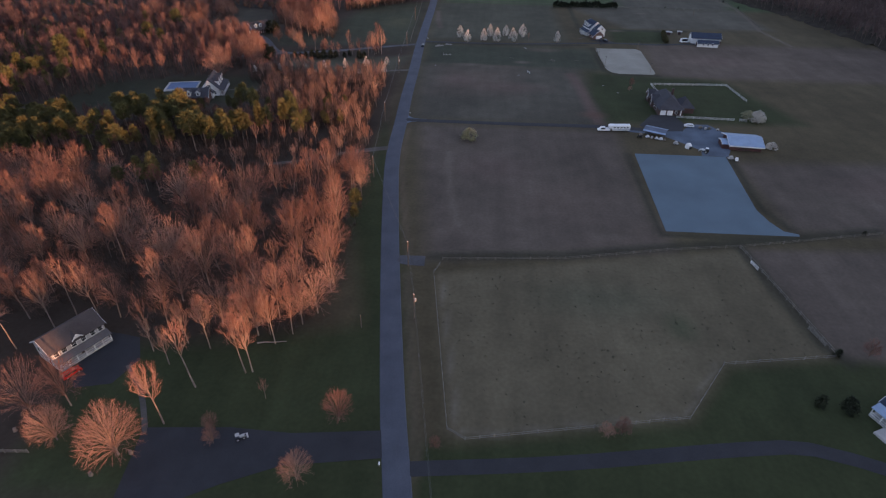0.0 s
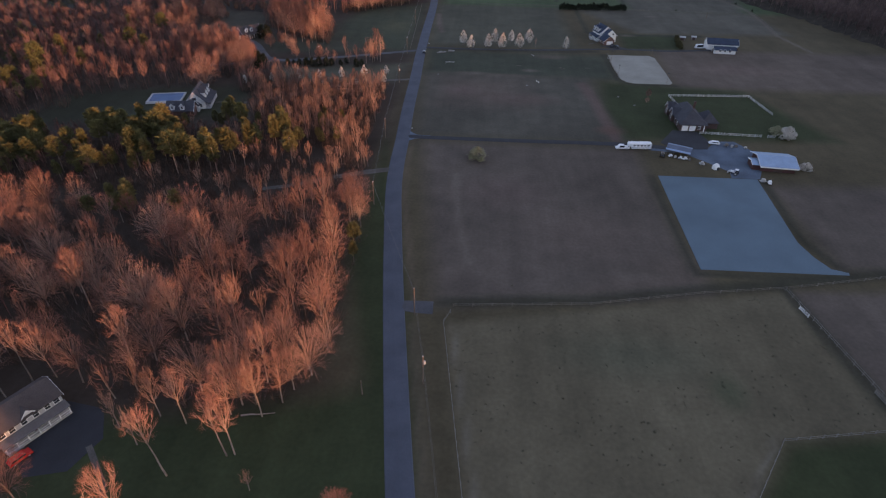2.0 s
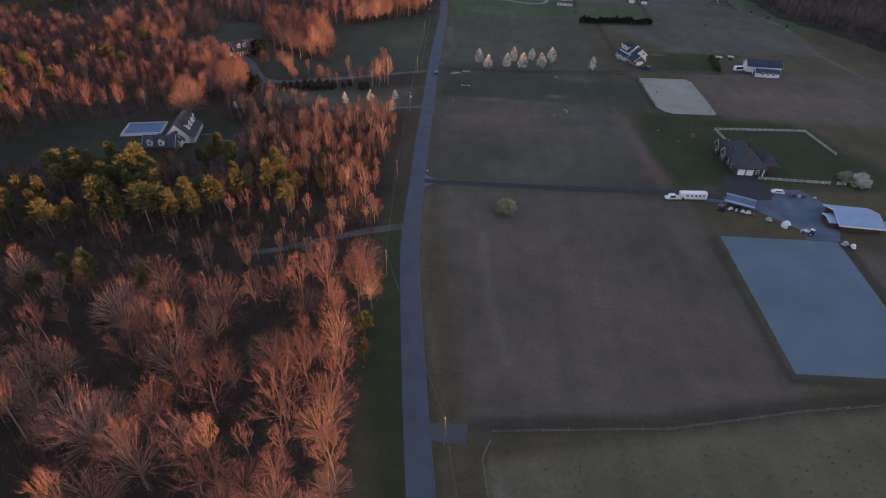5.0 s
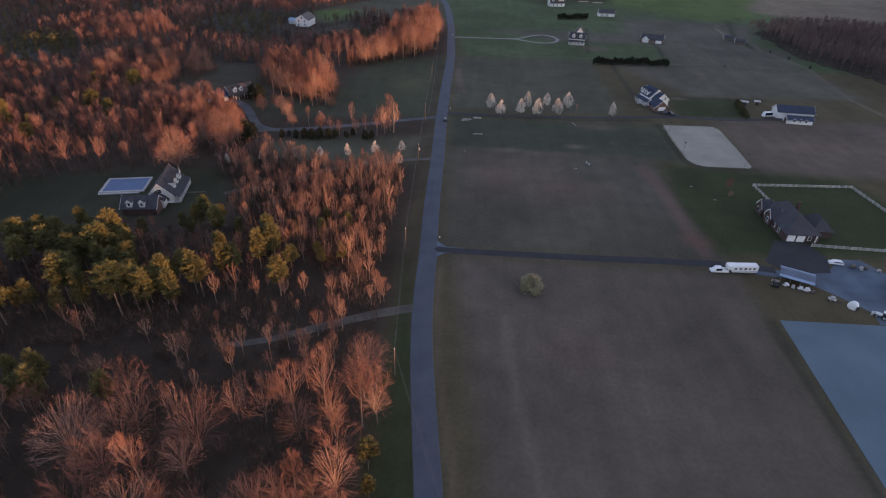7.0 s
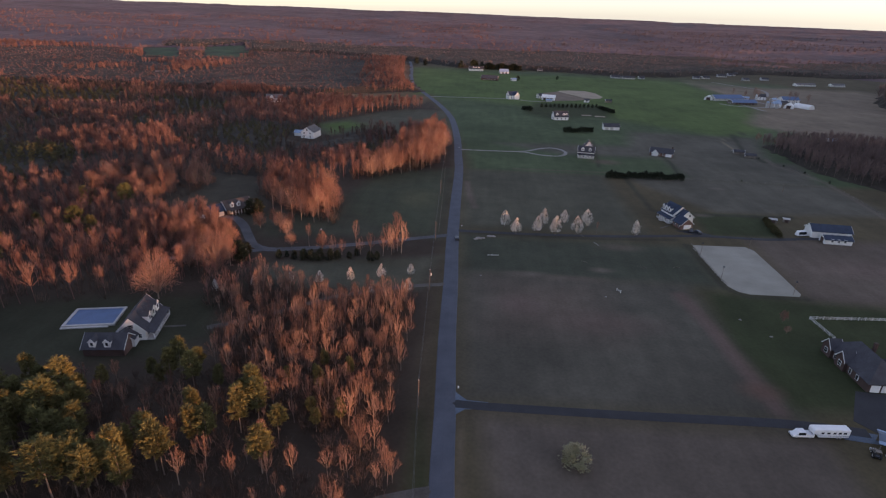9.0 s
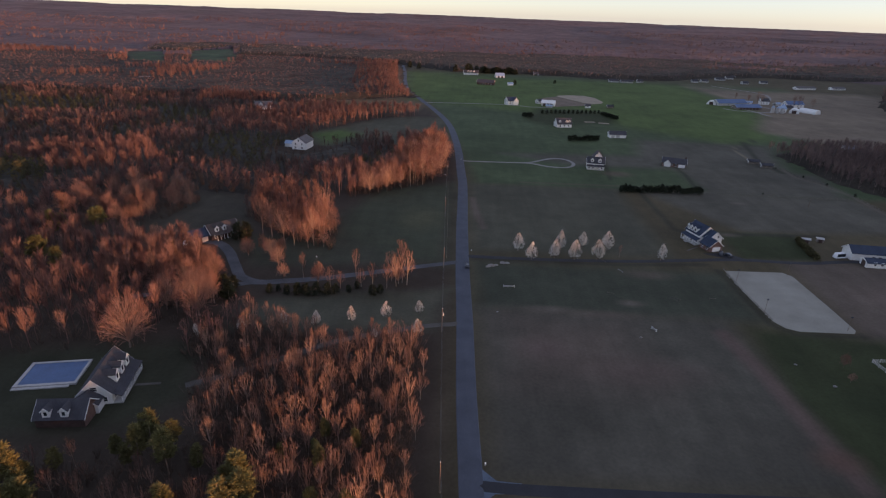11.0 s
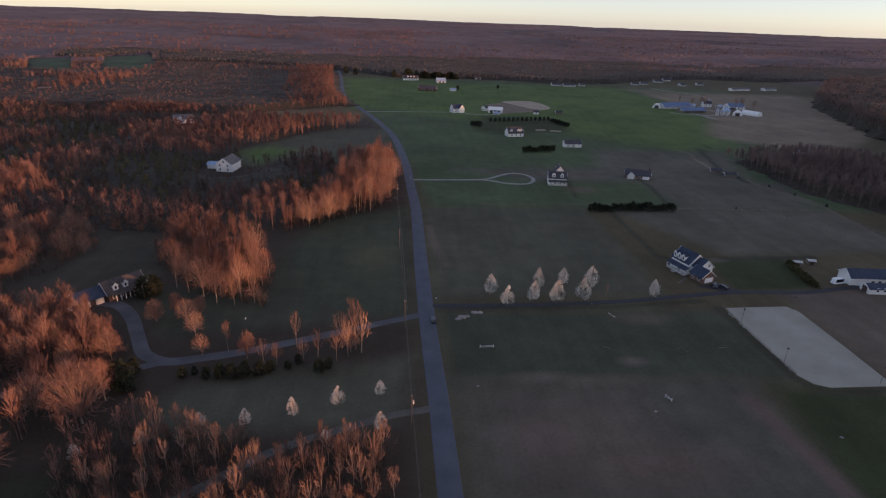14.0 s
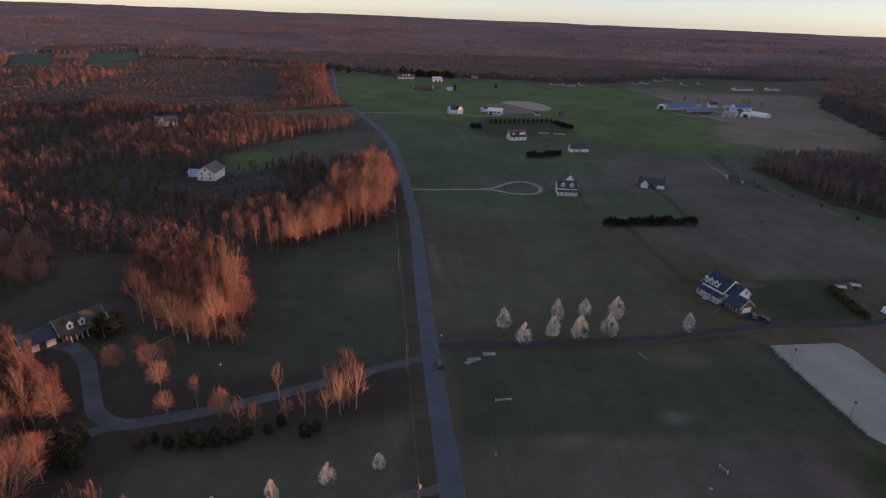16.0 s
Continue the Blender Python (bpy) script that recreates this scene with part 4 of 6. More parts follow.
mid_shapes = [plume(s, 16, sp, 0.3, 46, 0.075) for s, sp in ((71, 4.4), (72, 3.4), (73, 5.0), (74, 3.9))]
brush_shapes = [brush(s) for s in (201, 202, 203)]
dull_shapes = [plume(s, 9, sp, 0.1, 24, 0.13, 1) for s, sp in ((75, 3.4), (76, 4.2), (77, 3.0))]
far_shapes = [plume(s, 15, sp, 0.28, 26, 0.16, 1) for s, sp in ((81, 4.6), (82, 4.0), (83, 5.2))]
thin_shapes = [plume(s, 14, sp, 0.25, 21, 0.15, 1) for s, sp in ((84, 5.4), (85, 4.6), (86, 6.2))]
pine_shapes = [(lambda t: (t[0] + t[2], t[1] + [tuple(i + len(t[0]) for i in f) for f in t[3]]))(pine_shape(s, 13, 3.4, 22, 0.15, 0.45, 8, 1.5)) for s in (91, 92)]
west = open_ground(polygon_points(WEST_WOOD, 5.6, rng, [(ROAD, 12)]))
tall = np.any([inside(p, west[:, 0], west[:, 1]) > 0 for p in TALL_WOODS], axis=0)
piny = np.array([noise.noise(Vector((x * 0.012, y * 0.012, 9))) + 0.35 * noise.noise(Vector((x * 0.06, y * 0.06, 2))) for x, y in west])
near_west = np.hypot(west[:, 0] - CENTRE[0], west[:, 1] - 220) < 420
green = ((piny > 0.28) & tall & (west[:, 1] < 560)) | ((piny > 0.16) & ~tall)
plant("woodland", mid_shapes, np.concatenate([west[tall & near_west & ~green], np.array(far_big)]), 0.72, 1.08, "far_twig", "leafless woodland with reddish crowns")
plant("deep_woodland", far_shapes, west[tall & ~near_west & ~green], 0.7, 0.92, "far_twig", "leafless woodland with reddish crowns")
by_house = (np.hypot(west[:, 0] + 148, west[:, 1] - 560) < 30) | (np.hypot(west[:, 0] + 236, west[:, 1] - 735) < 42)
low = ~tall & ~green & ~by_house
# lit bands take the brighter twig colour, the shaded rest the dark one
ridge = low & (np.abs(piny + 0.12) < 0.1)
plant("low_woodland", dull_shapes, west[low & ~ridge], 0.82, 0.98, "brush", "low dense leafless woodland, its twigs darkened for shade")
plant("low_ridge_woodland", dull_shapes, west[ridge], 0.9, 1.3, "far_twig", "taller low-wood trees in reddish twigs that stand for lit crowns")
plant("pine_woodland", pine_shapes, np.concatenate([west[green & tall], np.array(far_pine)]), 0.6, 0.95, "dull_needles", "stand of dull green pines")
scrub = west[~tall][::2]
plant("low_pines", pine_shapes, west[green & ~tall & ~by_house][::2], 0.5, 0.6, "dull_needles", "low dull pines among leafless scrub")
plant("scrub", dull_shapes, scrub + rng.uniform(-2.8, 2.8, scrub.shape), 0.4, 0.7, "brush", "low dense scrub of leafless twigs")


def joined(t):
    """Trunk and crown in one list."""
    return t[0] + t[2], t[1] + [tuple(i + len(t[0]) for i in f) for f in t[3]]


young_shapes = [joined(bare_tree_shape(s, 11, sp, fk, 6, 4, 9, 0.0095, w=0.028)) for s, sp, fk in ((111, 2.0, 0.26), (112, 2.4, 0.3), (113, 1.7, 0.34))]
plant("young_woodland", young_shapes, far_slim, 0.85, 1.12, "far_twig", "young leafless woodland")
BRUSHY = [(STAND, 3.6), (STAND_B, 3.6), (NEAR_WOOD, 5.0), (GAP, 3.6), (PINE_WOOD, 4.0), (THICKET, 3.0), (NORTH_WOOD, 6.0), (BACK_WOOD, 5.0), (HOUSE_GROVE, 5.0)]
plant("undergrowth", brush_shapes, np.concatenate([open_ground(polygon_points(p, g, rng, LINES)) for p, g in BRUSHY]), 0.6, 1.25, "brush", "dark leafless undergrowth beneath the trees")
fl = polygon_points(FAR_LEFT, 8.8, rng, [(ROAD, 12)])
fl = fl[off_meadow(fl)]
band = np.array([noise.noise(Vector((x * 0.0035, y * 0.012, 4))) + 0.35 * noise.noise(Vector((x * 0.02, y * 0.02, 6))) for x, y in fl])
belt = inside(LANE_BELT, fl[:, 0], fl[:, 1]) > 0
tall = ~belt & (((band > 0.12) & (fl[:, 1] + 0.12 * fl[:, 0] > 1190)) | ((fl[:, 0] < -430) & (band > 0.25)))
lb = polygon_points(LANE_BELT, 6.0, rng, [(ROAD, 12)])
lane_x = np.interp(lb[:, 1], [p[1] for p in ROAD], [p[0] for p in ROAD])
lb = lb[rng.uniform(0, 1, len(lb)) < 1.25 - (lane_x - lb[:, 0]) / 95]
plant("lane_belt", far_shapes, lb, 0.72, 0.9, "far_twig", "tall leafless belt of trees beside the lane")
plant("far_woodland", far_shapes, fl[tall], 0.8, 1.05, "far_twig", "far leafless woodland with lit crowns")
plant("far_low_woodland", thin_shapes, fl[~tall], 0.62, 0.67, "far_twig", "far low leafless woodland")
# back rows raised, and the wood run on unseen southwards, to shade the fields
for name, gap, front, lo, hi in (("east_woodland", 4.6, True, 0.78, 0.9), ("tall_east_woodland", 7, False, 1.4, 1.46)):
    east = polygon_points(EAST_WOOD, gap, rng)
    east = east[(east[:, 0] < 345) == front]
    plant(name, far_shapes, east[east[:, 1] > 60], lo, hi, "unlit_twig", "leafless woodland along the east fields")
# added out of view: undergrowth that stops low sun under the crowns
plant("lawn_undergrowth", brush_shapes, polygon_points(SHADE_WOOD, 6, rng), 1.8, 2.6, "brush", "added unseen undergrowth that blocks low sun over the lawns")
# unseen clump, added and made tall to keep sun off the near house
plant("old_grove", far_shapes, polygon_points(SHADE_GROVE, 3.6, rng), 1.75, 1.85, "far_twig", "added unseen grove that shades the near house")
# added out of view: trees whose shadow covers lawns, lane and lower trunks
plant("south_east_woodland", far_shapes, polygon_points(SHADE_WOOD, 4.8, rng), 1.12, 1.2, "far_twig", "added unseen woodland that shades the lawns and lane")
# heights raised so that the wood's shadow reaches the far houses
plant("east_far_woodland", thin_shapes, polygon_points(EAST_WOOD_B, 10, rng), 1.72, 1.8, "unlit_twig", "far leafless woodland beyond a bare field")
edge = polygon_points(FAR_EDGE, 10.5, rng)
plant("north_woodland", thin_shapes, edge[off_meadow(edge)], 0.64, 0.74, "unlit_twig", "far leafless woodland behind the farms")

# the lower storey of the thicker woods: one close, uneven mass of twigs, coloured dark for the shade under the crowns
def understorey(name, poly, step, low, high, edge, label, avoid=()):
    P = np.array(poly, float)
    x0, y0, x1, y1 = *P.min(0) - step, *P.max(0) + step
    X, Y = np.meshgrid(np.arange(x0, x1, step), np.arange(y0, y1, step))
    X, Y = X + rng.uniform(-0.35, 0.35, X.shape) * step, Y + rng.uniform(-0.35, 0.35, Y.shape) * step
    D = inside(poly, X, Y)
    for x, y, r in avoid:
        D = np.minimum(D, np.hypot(X - x, Y - y) - r)
    for m in MEADOWS:
        D = np.minimum(D, -inside(m, X, Y))
    L = np.array([noise.noise(Vector((x * 0.012, y * 0.02, 14))) for x, y in zip(X.ravel(), Y.ravel())]).reshape(X.shape)
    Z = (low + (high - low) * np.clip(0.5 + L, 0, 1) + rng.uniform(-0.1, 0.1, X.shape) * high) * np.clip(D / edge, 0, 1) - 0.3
    Z += np.array([rise(x, y) for x, y in zip(X.ravel(), Y.ravel())]).reshape(X.shape)
    n = np.arange(X.size).reshape(X.shape)
    q = np.stack([n[:-1, :-1], n[:-1, 1:], n[1:, 1:], n[1:, :-1]], -1)
    keep = (D[:-1, :-1] > -step) & (D[1:, 1:] > -step) & (D[:-1, 1:] > -step) & (D[1:, :-1] > -step) & (np.maximum(np.maximum(D[:-1, :-1], D[1:, 1:]), np.maximum(D[:-1, 1:], D[1:, :-1])) > 0)
    me = bpy.data.meshes.new(name)
    me.from_pydata(np.stack([X, Y, Z], -1).reshape(-1, 3).tolist(), [], q[keep].reshape(-1, 4).tolist())
    me.materials.append(M["understorey_shade"])
    return tagged(new(name, me), label, "undergrowth", kind="stuff")


understorey("far_undergrowth", FAR_LEFT, 9, 6.2, 7.6, 14, "dense undergrowth of the far woods, coloured dark as shade")
understorey("west_undergrowth", [(-600, 100), (-215, 100), (-230, 165), (-310, 190), (-310, 380), (-255, 395), (-255, 475), (-165, 456), (-128, 460), (-112, 472), (-102, 502), (-94, 545), (-98, 596), (-114, 626), (-142, 600), (-160, 588), (-175, 630), (-170, 652), (-152, 684), (-130, 720), (-104, 736), (-104, 760), (-150, 762), (-215, 780), (-250, 796), (-345, 830), (-700, 830)], 6.5, 1.0, 2.6, 10, "dense undergrowth of the west wood, coloured dark as shade", [(-164.5, 580, 20), (-254, 752, 18), (-150, 592, 14)])
understorey("pasture_undergrowth", EAST_WOOD, 6, 5, 6.5, 12, "dense undergrowth of the east wood, coloured dark as shade")
# solid mass added between the tall rows, so no sun leaks to the houses
understorey("back_sun_block", SUN_BLOCK, 8, 15, 17, 10, "added solid mass in the east wood that blocks low sun")
# lifted to near crown height, to keep sun off the far houses
understorey("farm_sun_block", EAST_WOOD_B, 10, 20, 22, 20, "solid mass behind the farm, raised to block low sun")
understorey("edge_undergrowth", FAR_EDGE, 10, 7.0, 8.6, 16, "dense undergrowth of the north woods, coloured dark as shade")

# the far woods run on to the skyline as one rough canopy
r_ = np.geomspace(1420, 4830, 130)
a_ = np.radians(np.linspace(-62, 62, 500))
RR, AA = np.meshgrid(r_, a_, indexing="ij")
CX, CY = CENTRE[0] + RR * np.sin(AA), CENTRE[1] + RR * np.cos(AA)
S = np.clip((RR - 1500) / 3300, 0, 1)
def stripes(X, Y):
    """Where the distant woods stand tall or low: broken bands across the view."""
    return np.array([noise.noise(Vector((x * 0.0016, y * 0.0042, 5))) + 0.35 * noise.noise(Vector((x * 0.006, y * 0.011, 2))) for x, y in zip(X.ravel(), Y.ravel())]).reshape(X.shape)


lump = stripes(CX, CY)
CZ = (70 - 10 * np.clip((CX - CENTRE[0]) / 3000, -1, 1)) * S * S * (3 - 2 * S) + np.clip(3.5 + 6.5 * np.clip(lump * 2.5 + 0.4, 0, 1) + rng.uniform(-0.9, 0.9, CX.shape), 0.6, 20) * np.clip((RR - 1420) / 60, 0, 1)
CZ = np.where(np.maximum(inside(MEADOWS[0], CX, CY), inside(MEADOWS[1], CX, CY)) > 0, -2, CZ)
cm = bpy.data.meshes.new("far_canopy")
idx = np.arange(CX.size).reshape(CX.shape)
cm.from_pydata(np.stack([CX, CY, CZ], -1).reshape(-1, 3).tolist(), [], np.stack([idx[:-1, :-1], idx[:-1, 1:], idx[1:, 1:], idx[1:, :-1]], -1).reshape(-1, 4).tolist())
cm.materials.append(M["canopy"])
tagged(new("far_canopy", cm), "unbroken brown woods reaching the skyline", "woods", kind="stuff")
rim_shapes = [plume(s, 13, sp, 0.2, 17, 0.24, 1) for s, sp in ((94, 5.5), (95, 4.5), (96, 6.5))]
q = 21000
rr, aa = np.sqrt(rng.uniform(1430 ** 2, 3100 ** 2, q)), rng.uniform(radians(-44), radians(42), q)
rim = np.stack([CENTRE[0] + rr * np.sin(aa), CENTRE[1] + rr * np.cos(aa)], -1)
rim = rim[(stripes(rim[:, 0], rim[:, 1]) + rng.uniform(-0.12, 0.12, q) > 0.02) & off_meadow(rim)]
for side, mat in ((rim[:, 0] < 150, "far_twig"), (rim[:, 0] >= 150, "unlit_twig")):
    plant("skyline_woodland", rim_shapes, rim[side], 0.8, 1.25, mat, "distant leafless woods in broken bands")

# single trees
big.set(3, -52.2, 89.8, 1.02, 20)
big.set(1, -50.6, 90.2, 0.98, 100)
big.set(1, -65.1, 73.8, 1.05, 200)
big.set(3, -62.5, 84.5, 1.1, 310)
big.set(0, -88.5, 77, 1.0, 40)
broad.set(0, -70.9, 65.5, 1.3, 70)
broad.set(1, -86, 68, 0.9, 10)
big.set(2, -95.5, 74, 0.95, 140)
for k, x, y, s in ((0, -26.3, 77.6, 1.25), (1, -31.8, 62.5, 1.15), (0, -52.1, 69.7, 0.7), (1, -53.9, 73.4, 0.6), (0, -4.1, 72.0, 0.5), (0, 37, 78.6, 0.7), (1, 33.4, 77.8, 0.6), (1, 105.3, 107, 0.75), (0, 86.1, 308, 0.62), (1, 83.5, 300, 0.42)):
    round_bare.set(k, x, y, s, 57 * k + x * 9)
for k, x, y, s in ((1, -108, 101, 1.0), (3, -113, 93, 0.95), (5, -117, 104, 1.0), (1, -113, 84, 0.9), (3, -105, 106, 1.05), (0, -121, 97, 0.95), (5, -100, 107.5, 1.0), (3, -119, 78, 0.95), (1, -106, 75, 0.9), (4, -93, 106.5, 0.95), (2, -126, 88, 1.0), (5, -122, 70, 0.9)):
    big.set(k, x, y, s, x * 23)
for k, x, y, s in ((5, -44.5, 104, 0.95), (1, -48, 100, 1.0), (5, -55, 100, 0.95), (1, -64, 97, 0.95)):
    big.set(k, x, y, s, x * 41)
for k, x, y, s in ((4, -115, 386, 0.95), (0, -121, 390.5, 1.02), (4, -128, 394.5, 1.08), (5, -134, 399, 1.1), (0, -108, 384, 0.85)):
    big.set(k, x, y, s, x * 29)
slim.set(0, -44.8, 82.5, 0.65, 0)
big.set(0, -43.6, 183.2, 1.05, 15)
big.set(4, -39.5, 177, 0.75, 215)
pines.set(1, -39.5, 165, 0.75, 90)
pines.set(0, -38.3, 158, 0.6, 90)
slim.set(1, -55.4, 209.5, 1.0, 30)
for x, y, s in ((-44.5, 220.5, 0.85), (-46.5, 222.5, 0.8), (-48, 219, 0.7), (-70, 196, 1.0), (-77, 195.5, 1.0), (-81, 193, 1.05), (-63, 198.5, 0.75)):
    slim.set(int(x * 3) % 4, x, y, s, x * 40)
broad.set(1, -129.3, 319.7, 1.6, 130)
broad.set(0, -142, 298.5, 1.65, 250)
broad.set(1, -131.2, 372.4, 0.72, 30)
for x, y, s in ((-78, 95, 0.85), (-72, 91, 0.9), (-70.5, 98.5, 0.9), (-83, 102.5, 1.0), (-79, 105, 0.95)):
    slim.set(int(-x) % 4, x, y, s * 1.3, x * 20)
for x, y, s in ((-59.4, 351.5, 1.15), (-61.5, 353.5, 1.35), (-63.5, 349.5, 1.0), (-65.9, 354.3, 1.0), (-80.4, 355, 0.95), (-73, 349.5, 0.75), (-67, 347.5, 0.8), (-94.8, 350, 0.7), (-89, 346.5, 0.65), (-101.5, 353, 0.8), (-77, 347.5, 0.6), (-85, 345.5, 0.6)):
    slim.set(int(-x * 7) % 4, x, y, s * 1.3, x * 31)
for x, y, s in ((-94.8, 349.2, 1.05), (-109, 351, 0.9), (-115.1, 363, 1.1), (-121, 372, 1.15), (-126, 378, 1.0), (-118, 377, 0.9), (-62.8, 352, 1.1)):
    round_bare.set(int(-x) % 2, x, y, s, x * 17)
for x, y, s in ((-111, 339.5, 0.9), (-104, 339, 1.0), (-100, 339, 1.25), (-96.5, 338.5, 1.3), (-93, 339.5, 1.35), (-89, 340, 1.3), (-86, 341.5, 1.05), (-81, 343, 0.8), (-78.5, 346, 0.85), (-71.5, 341.5, 1.15), (-69, 343.5, 0.9), (-127, 336, 1.7), (-124, 333, 1.4), (-125.5, 341, 1.1), (91.1, 88.9, 0.95), (85.2, 90.1, 0.7), (97.3, 106.9, 0.55), (-108, 341, 0.7), (211, 532, 0.5), (215, 508, 0.55), (206, 552, 0.4), (198, 575, 0.35), (154, 503, 0.35), (358, 655, 0.8), (238, 622, 1.3), (-142.5, 390, 1.7), (-140, 394, 1.5), (135.5, 166.1, 0.35)):
    dark_pines.set(int(-x) % 2, x, y, s * (0.78 if y > 330 and x > -112 else 1), x * 77)
for k, (x, y, s) in enumerate(((-11.8, 391.8, 1.0), (-6.5, 382.4, 0.96), (8.7, 397.2, 1.02), (4.3, 385.6, 1.0), (19.3, 399, 0.92), (13.1, 384.4, 1.1), (30.6, 397.6, 1.08), (23.5, 386, 1.08), (53.1, 388.6, 0.9),
                               (-52.7, 329, 0.85), (-64.1, 325.2, 1.0), (-75.8, 321.2, 0.95), (-87.1, 317.2, 0.92), (-98.3, 316.5, 0.85), (-52, 315, 0.9), (-66, 311.5, 0.55), (-111, 311, 0.8), (-124, 306, 0.8))):
    pears.set(k, x, y, s * (0.95 if k < 9 else 0.68), 83 * k)
slim.set(2, 34.3, 389, 0.6, 10)

# ---- buildings ----
def wipe(bm, m):
    bmesh.ops.transform(bm, matrix=m, verts=bm.verts)
    return bm


def volume(root, m, L, D, H, R, wall, roof, hip=False, over=0.45, wall_label="", roof_label="", gable=None):
    """Walls and a pitched roof; length along x, ridge along x. gable: another material for the end triangles."""
    bm = bmesh.new()
    a, b = L / 2, D / 2
    if hip:
        box(bm, -a, -b, -0.2, a, b, H)
    else:
        prism(bm, [(-b, -0.2), (b, -0.2), (b, H), (0, H + R), (-b, H)], -a, a)
    part("wall", wipe(bm, m), wall, root, wall_label)
    bm = bmesh.new()
    k = R / b
    e, t = b + over, 0.16
    z0 = H - k * over + 0.03
    ridge = H + R + 0.03
    if hip:
        r = max(a - b, 0.3)
        A = a + over
        lo = [(-A, -e, z0), (A, -e, z0), (A, e, z0), (-A, e, z0)]
        for dz in (0, t):
            vs = [bm.verts.new((x, y, z + dz)) for x, y, z in lo] + [bm.verts.new((-r, 0, ridge + dz)), bm.verts.new((r, 0, ridge + dz))]
            fs = [bm.faces.new([vs[i] for i in q]) for q in ((0, 1, 5, 4), (1, 2, 5), (2, 3, 4, 5), (3, 0, 4))]
            if not dz:
                low = vs
            else:
                for i in range(4):
                    bm.faces.new((low[i], low[(i + 1) % 4], vs[(i + 1) % 4], vs[i]))
        bmesh.ops.recalc_face_normals(bm, faces=bm.faces)
    else:
        prism(bm, [(-e, z0), (0, ridge), (e, z0), (e, z0 + t), (0, ridge + t), (-e, z0 + t)], -a - over, a + over)
    part("roof", wipe(bm, m), roof, root, roof_label)
    if gable and not hip:
        for s in (-1, 1):
            bm = bmesh.new()
            prism(bm, [(-b + 0.1, H), (b - 0.1, H), (0, H + R - 0.1)], s * (a + 0.02), s * (a + 0.08))
            part("gable", wipe(bm, m), gable, root)
    if not hip:
        for s in (-1, 1):
            for q in (-1, 1):
                bm = bmesh.new()
                prism(bm, [(q * e, z0 - 0.14), (0, ridge - 0.12), (0, ridge + t + 0.01), (q * e, z0 + t + 0.01)], s * (a + over), s * (a + over + 0.06))
                part("bargeboard", wipe(bm, m), "white_paint", root)


WIN = {}


def window(root, m, w=1.0, h=1.4):
    """A framed window whose outer face looks along -y of m, its sill at the origin."""
    if (w, h) not in WIN:
        f, p = boxed(-w / 2 - 0.12, -0.07, -0.12, w / 2 + 0.12, 0.02, h + 0.14), boxed(-w / 2, -0.085, 0, w / 2, -0.05, h / 2 - 0.05)
        mf, mp = bpy.data.meshes.new("window"), bpy.data.meshes.new("pane")
        f.to_mesh(mf), p.to_mesh(mp)
        mf.materials.append(M["white_paint"]), mp.materials.append(M["glass"])
        WIN[(w, h)] = (mf, mp)
    mf, mp = WIN[(w, h)]
    ob = new("window", mf)
    ob.parent, ob.matrix_basis = root, m
    for z in (0, h / 2 + 0.04):
        pane = new("pane", mp)
        pane.parent, pane.location = ob, (0, 0, z)


def face(m, side, L, D):
    """The frame of a wall: f front (-y), b back, l left (-x), r right (+x)."""
    return m @ {"f": pose(0, -D / 2, 0), "b": pose(0, D / 2, 0, 0, 0, 180), "l": pose(-L / 2, 0, 0, 0, 0, -90), "r": pose(L / 2, 0, 0, 0, 0, 90)}[side]


def panel(root, m, name, x, z, w, h, mat, depth=0.08):
    part(name, wipe(boxed(x - w / 2, -depth, z, x + w / 2, 0.02, z + h), m), mat, root)


def dormer(root, m, x, y, z, w, h, d, roof, wall="white_siding"):
    """A gabled roof window that looks along -y, its foot at (x, y, z)."""
    q = m @ pose(x, y, z)
    bm = bmesh.new()
    prism(bm, [(-w / 2, -0.4), (w / 2, -0.4), (w / 2, h), (0, h + w * 0.5), (-w / 2, h)], 0, d, "y")
    dm = part("dormer", wipe(bm, q), wall, root, "white gabled dormer")
    bm = bmesh.new()
    e = w / 2 + 0.2
    prism(bm, [(-e, h - 0.2), (0, h + w * 0.5 + 0.02), (e, h - 0.2), (e, h - 0.06), (0, h + w * 0.5 + 0.16), (-e, h - 0.06)], -0.2, d, "y")
    part("dormer_roof", wipe(bm, q), roof, dm)
    for k in (-1, 1):
        bm = bmesh.new()
        prism(bm, [(k * e, h - 0.34), (0, h + w * 0.5 - 0.12), (0, h + w * 0.5 + 0.17), (k * e, h - 0.05)], -0.28, -0.2, "y")
        part("dormer_trim", wipe(bm, q), "white_paint", dm)
    part("pane", wipe(boxed(-w * 0.19, -0.04, h * 0.3, w * 0.19, 0.02, h * 0.85), q), "glass", dm)


def porch(root, m, x0, x1, D, depth, h, roof, posts=6, rail=True):
    """A roofed porch along the front wall."""
    y1, y0 = -D / 2, -D / 2 - depth
    part("porch_floor", wipe(boxed(x0, y0, -0.1, x1, y1 - 0.02, 0.45), m), "concrete", root)
    bm = bmesh.new()
    prism(bm, [(y0 - 0.3, h - 0.1), (y1 - 0.02, h + 0.75), (y1 - 0.02, h + 0.9), (y0 - 0.3, h + 0.06)], x0 - 0.3, x1 + 0.3)
    part("porch_roof", wipe(bm, m), roof, root)
    part("porch_beam", wipe(boxed(x0 - 0.1, y0, h - 0.36, x1 + 0.1, y0 + 0.16, h - 0.1), m), "white_paint", root)
    for k in range(posts):
        x = x0 + 0.1 + (x1 - x0 - 0.2) * k / (posts - 1)
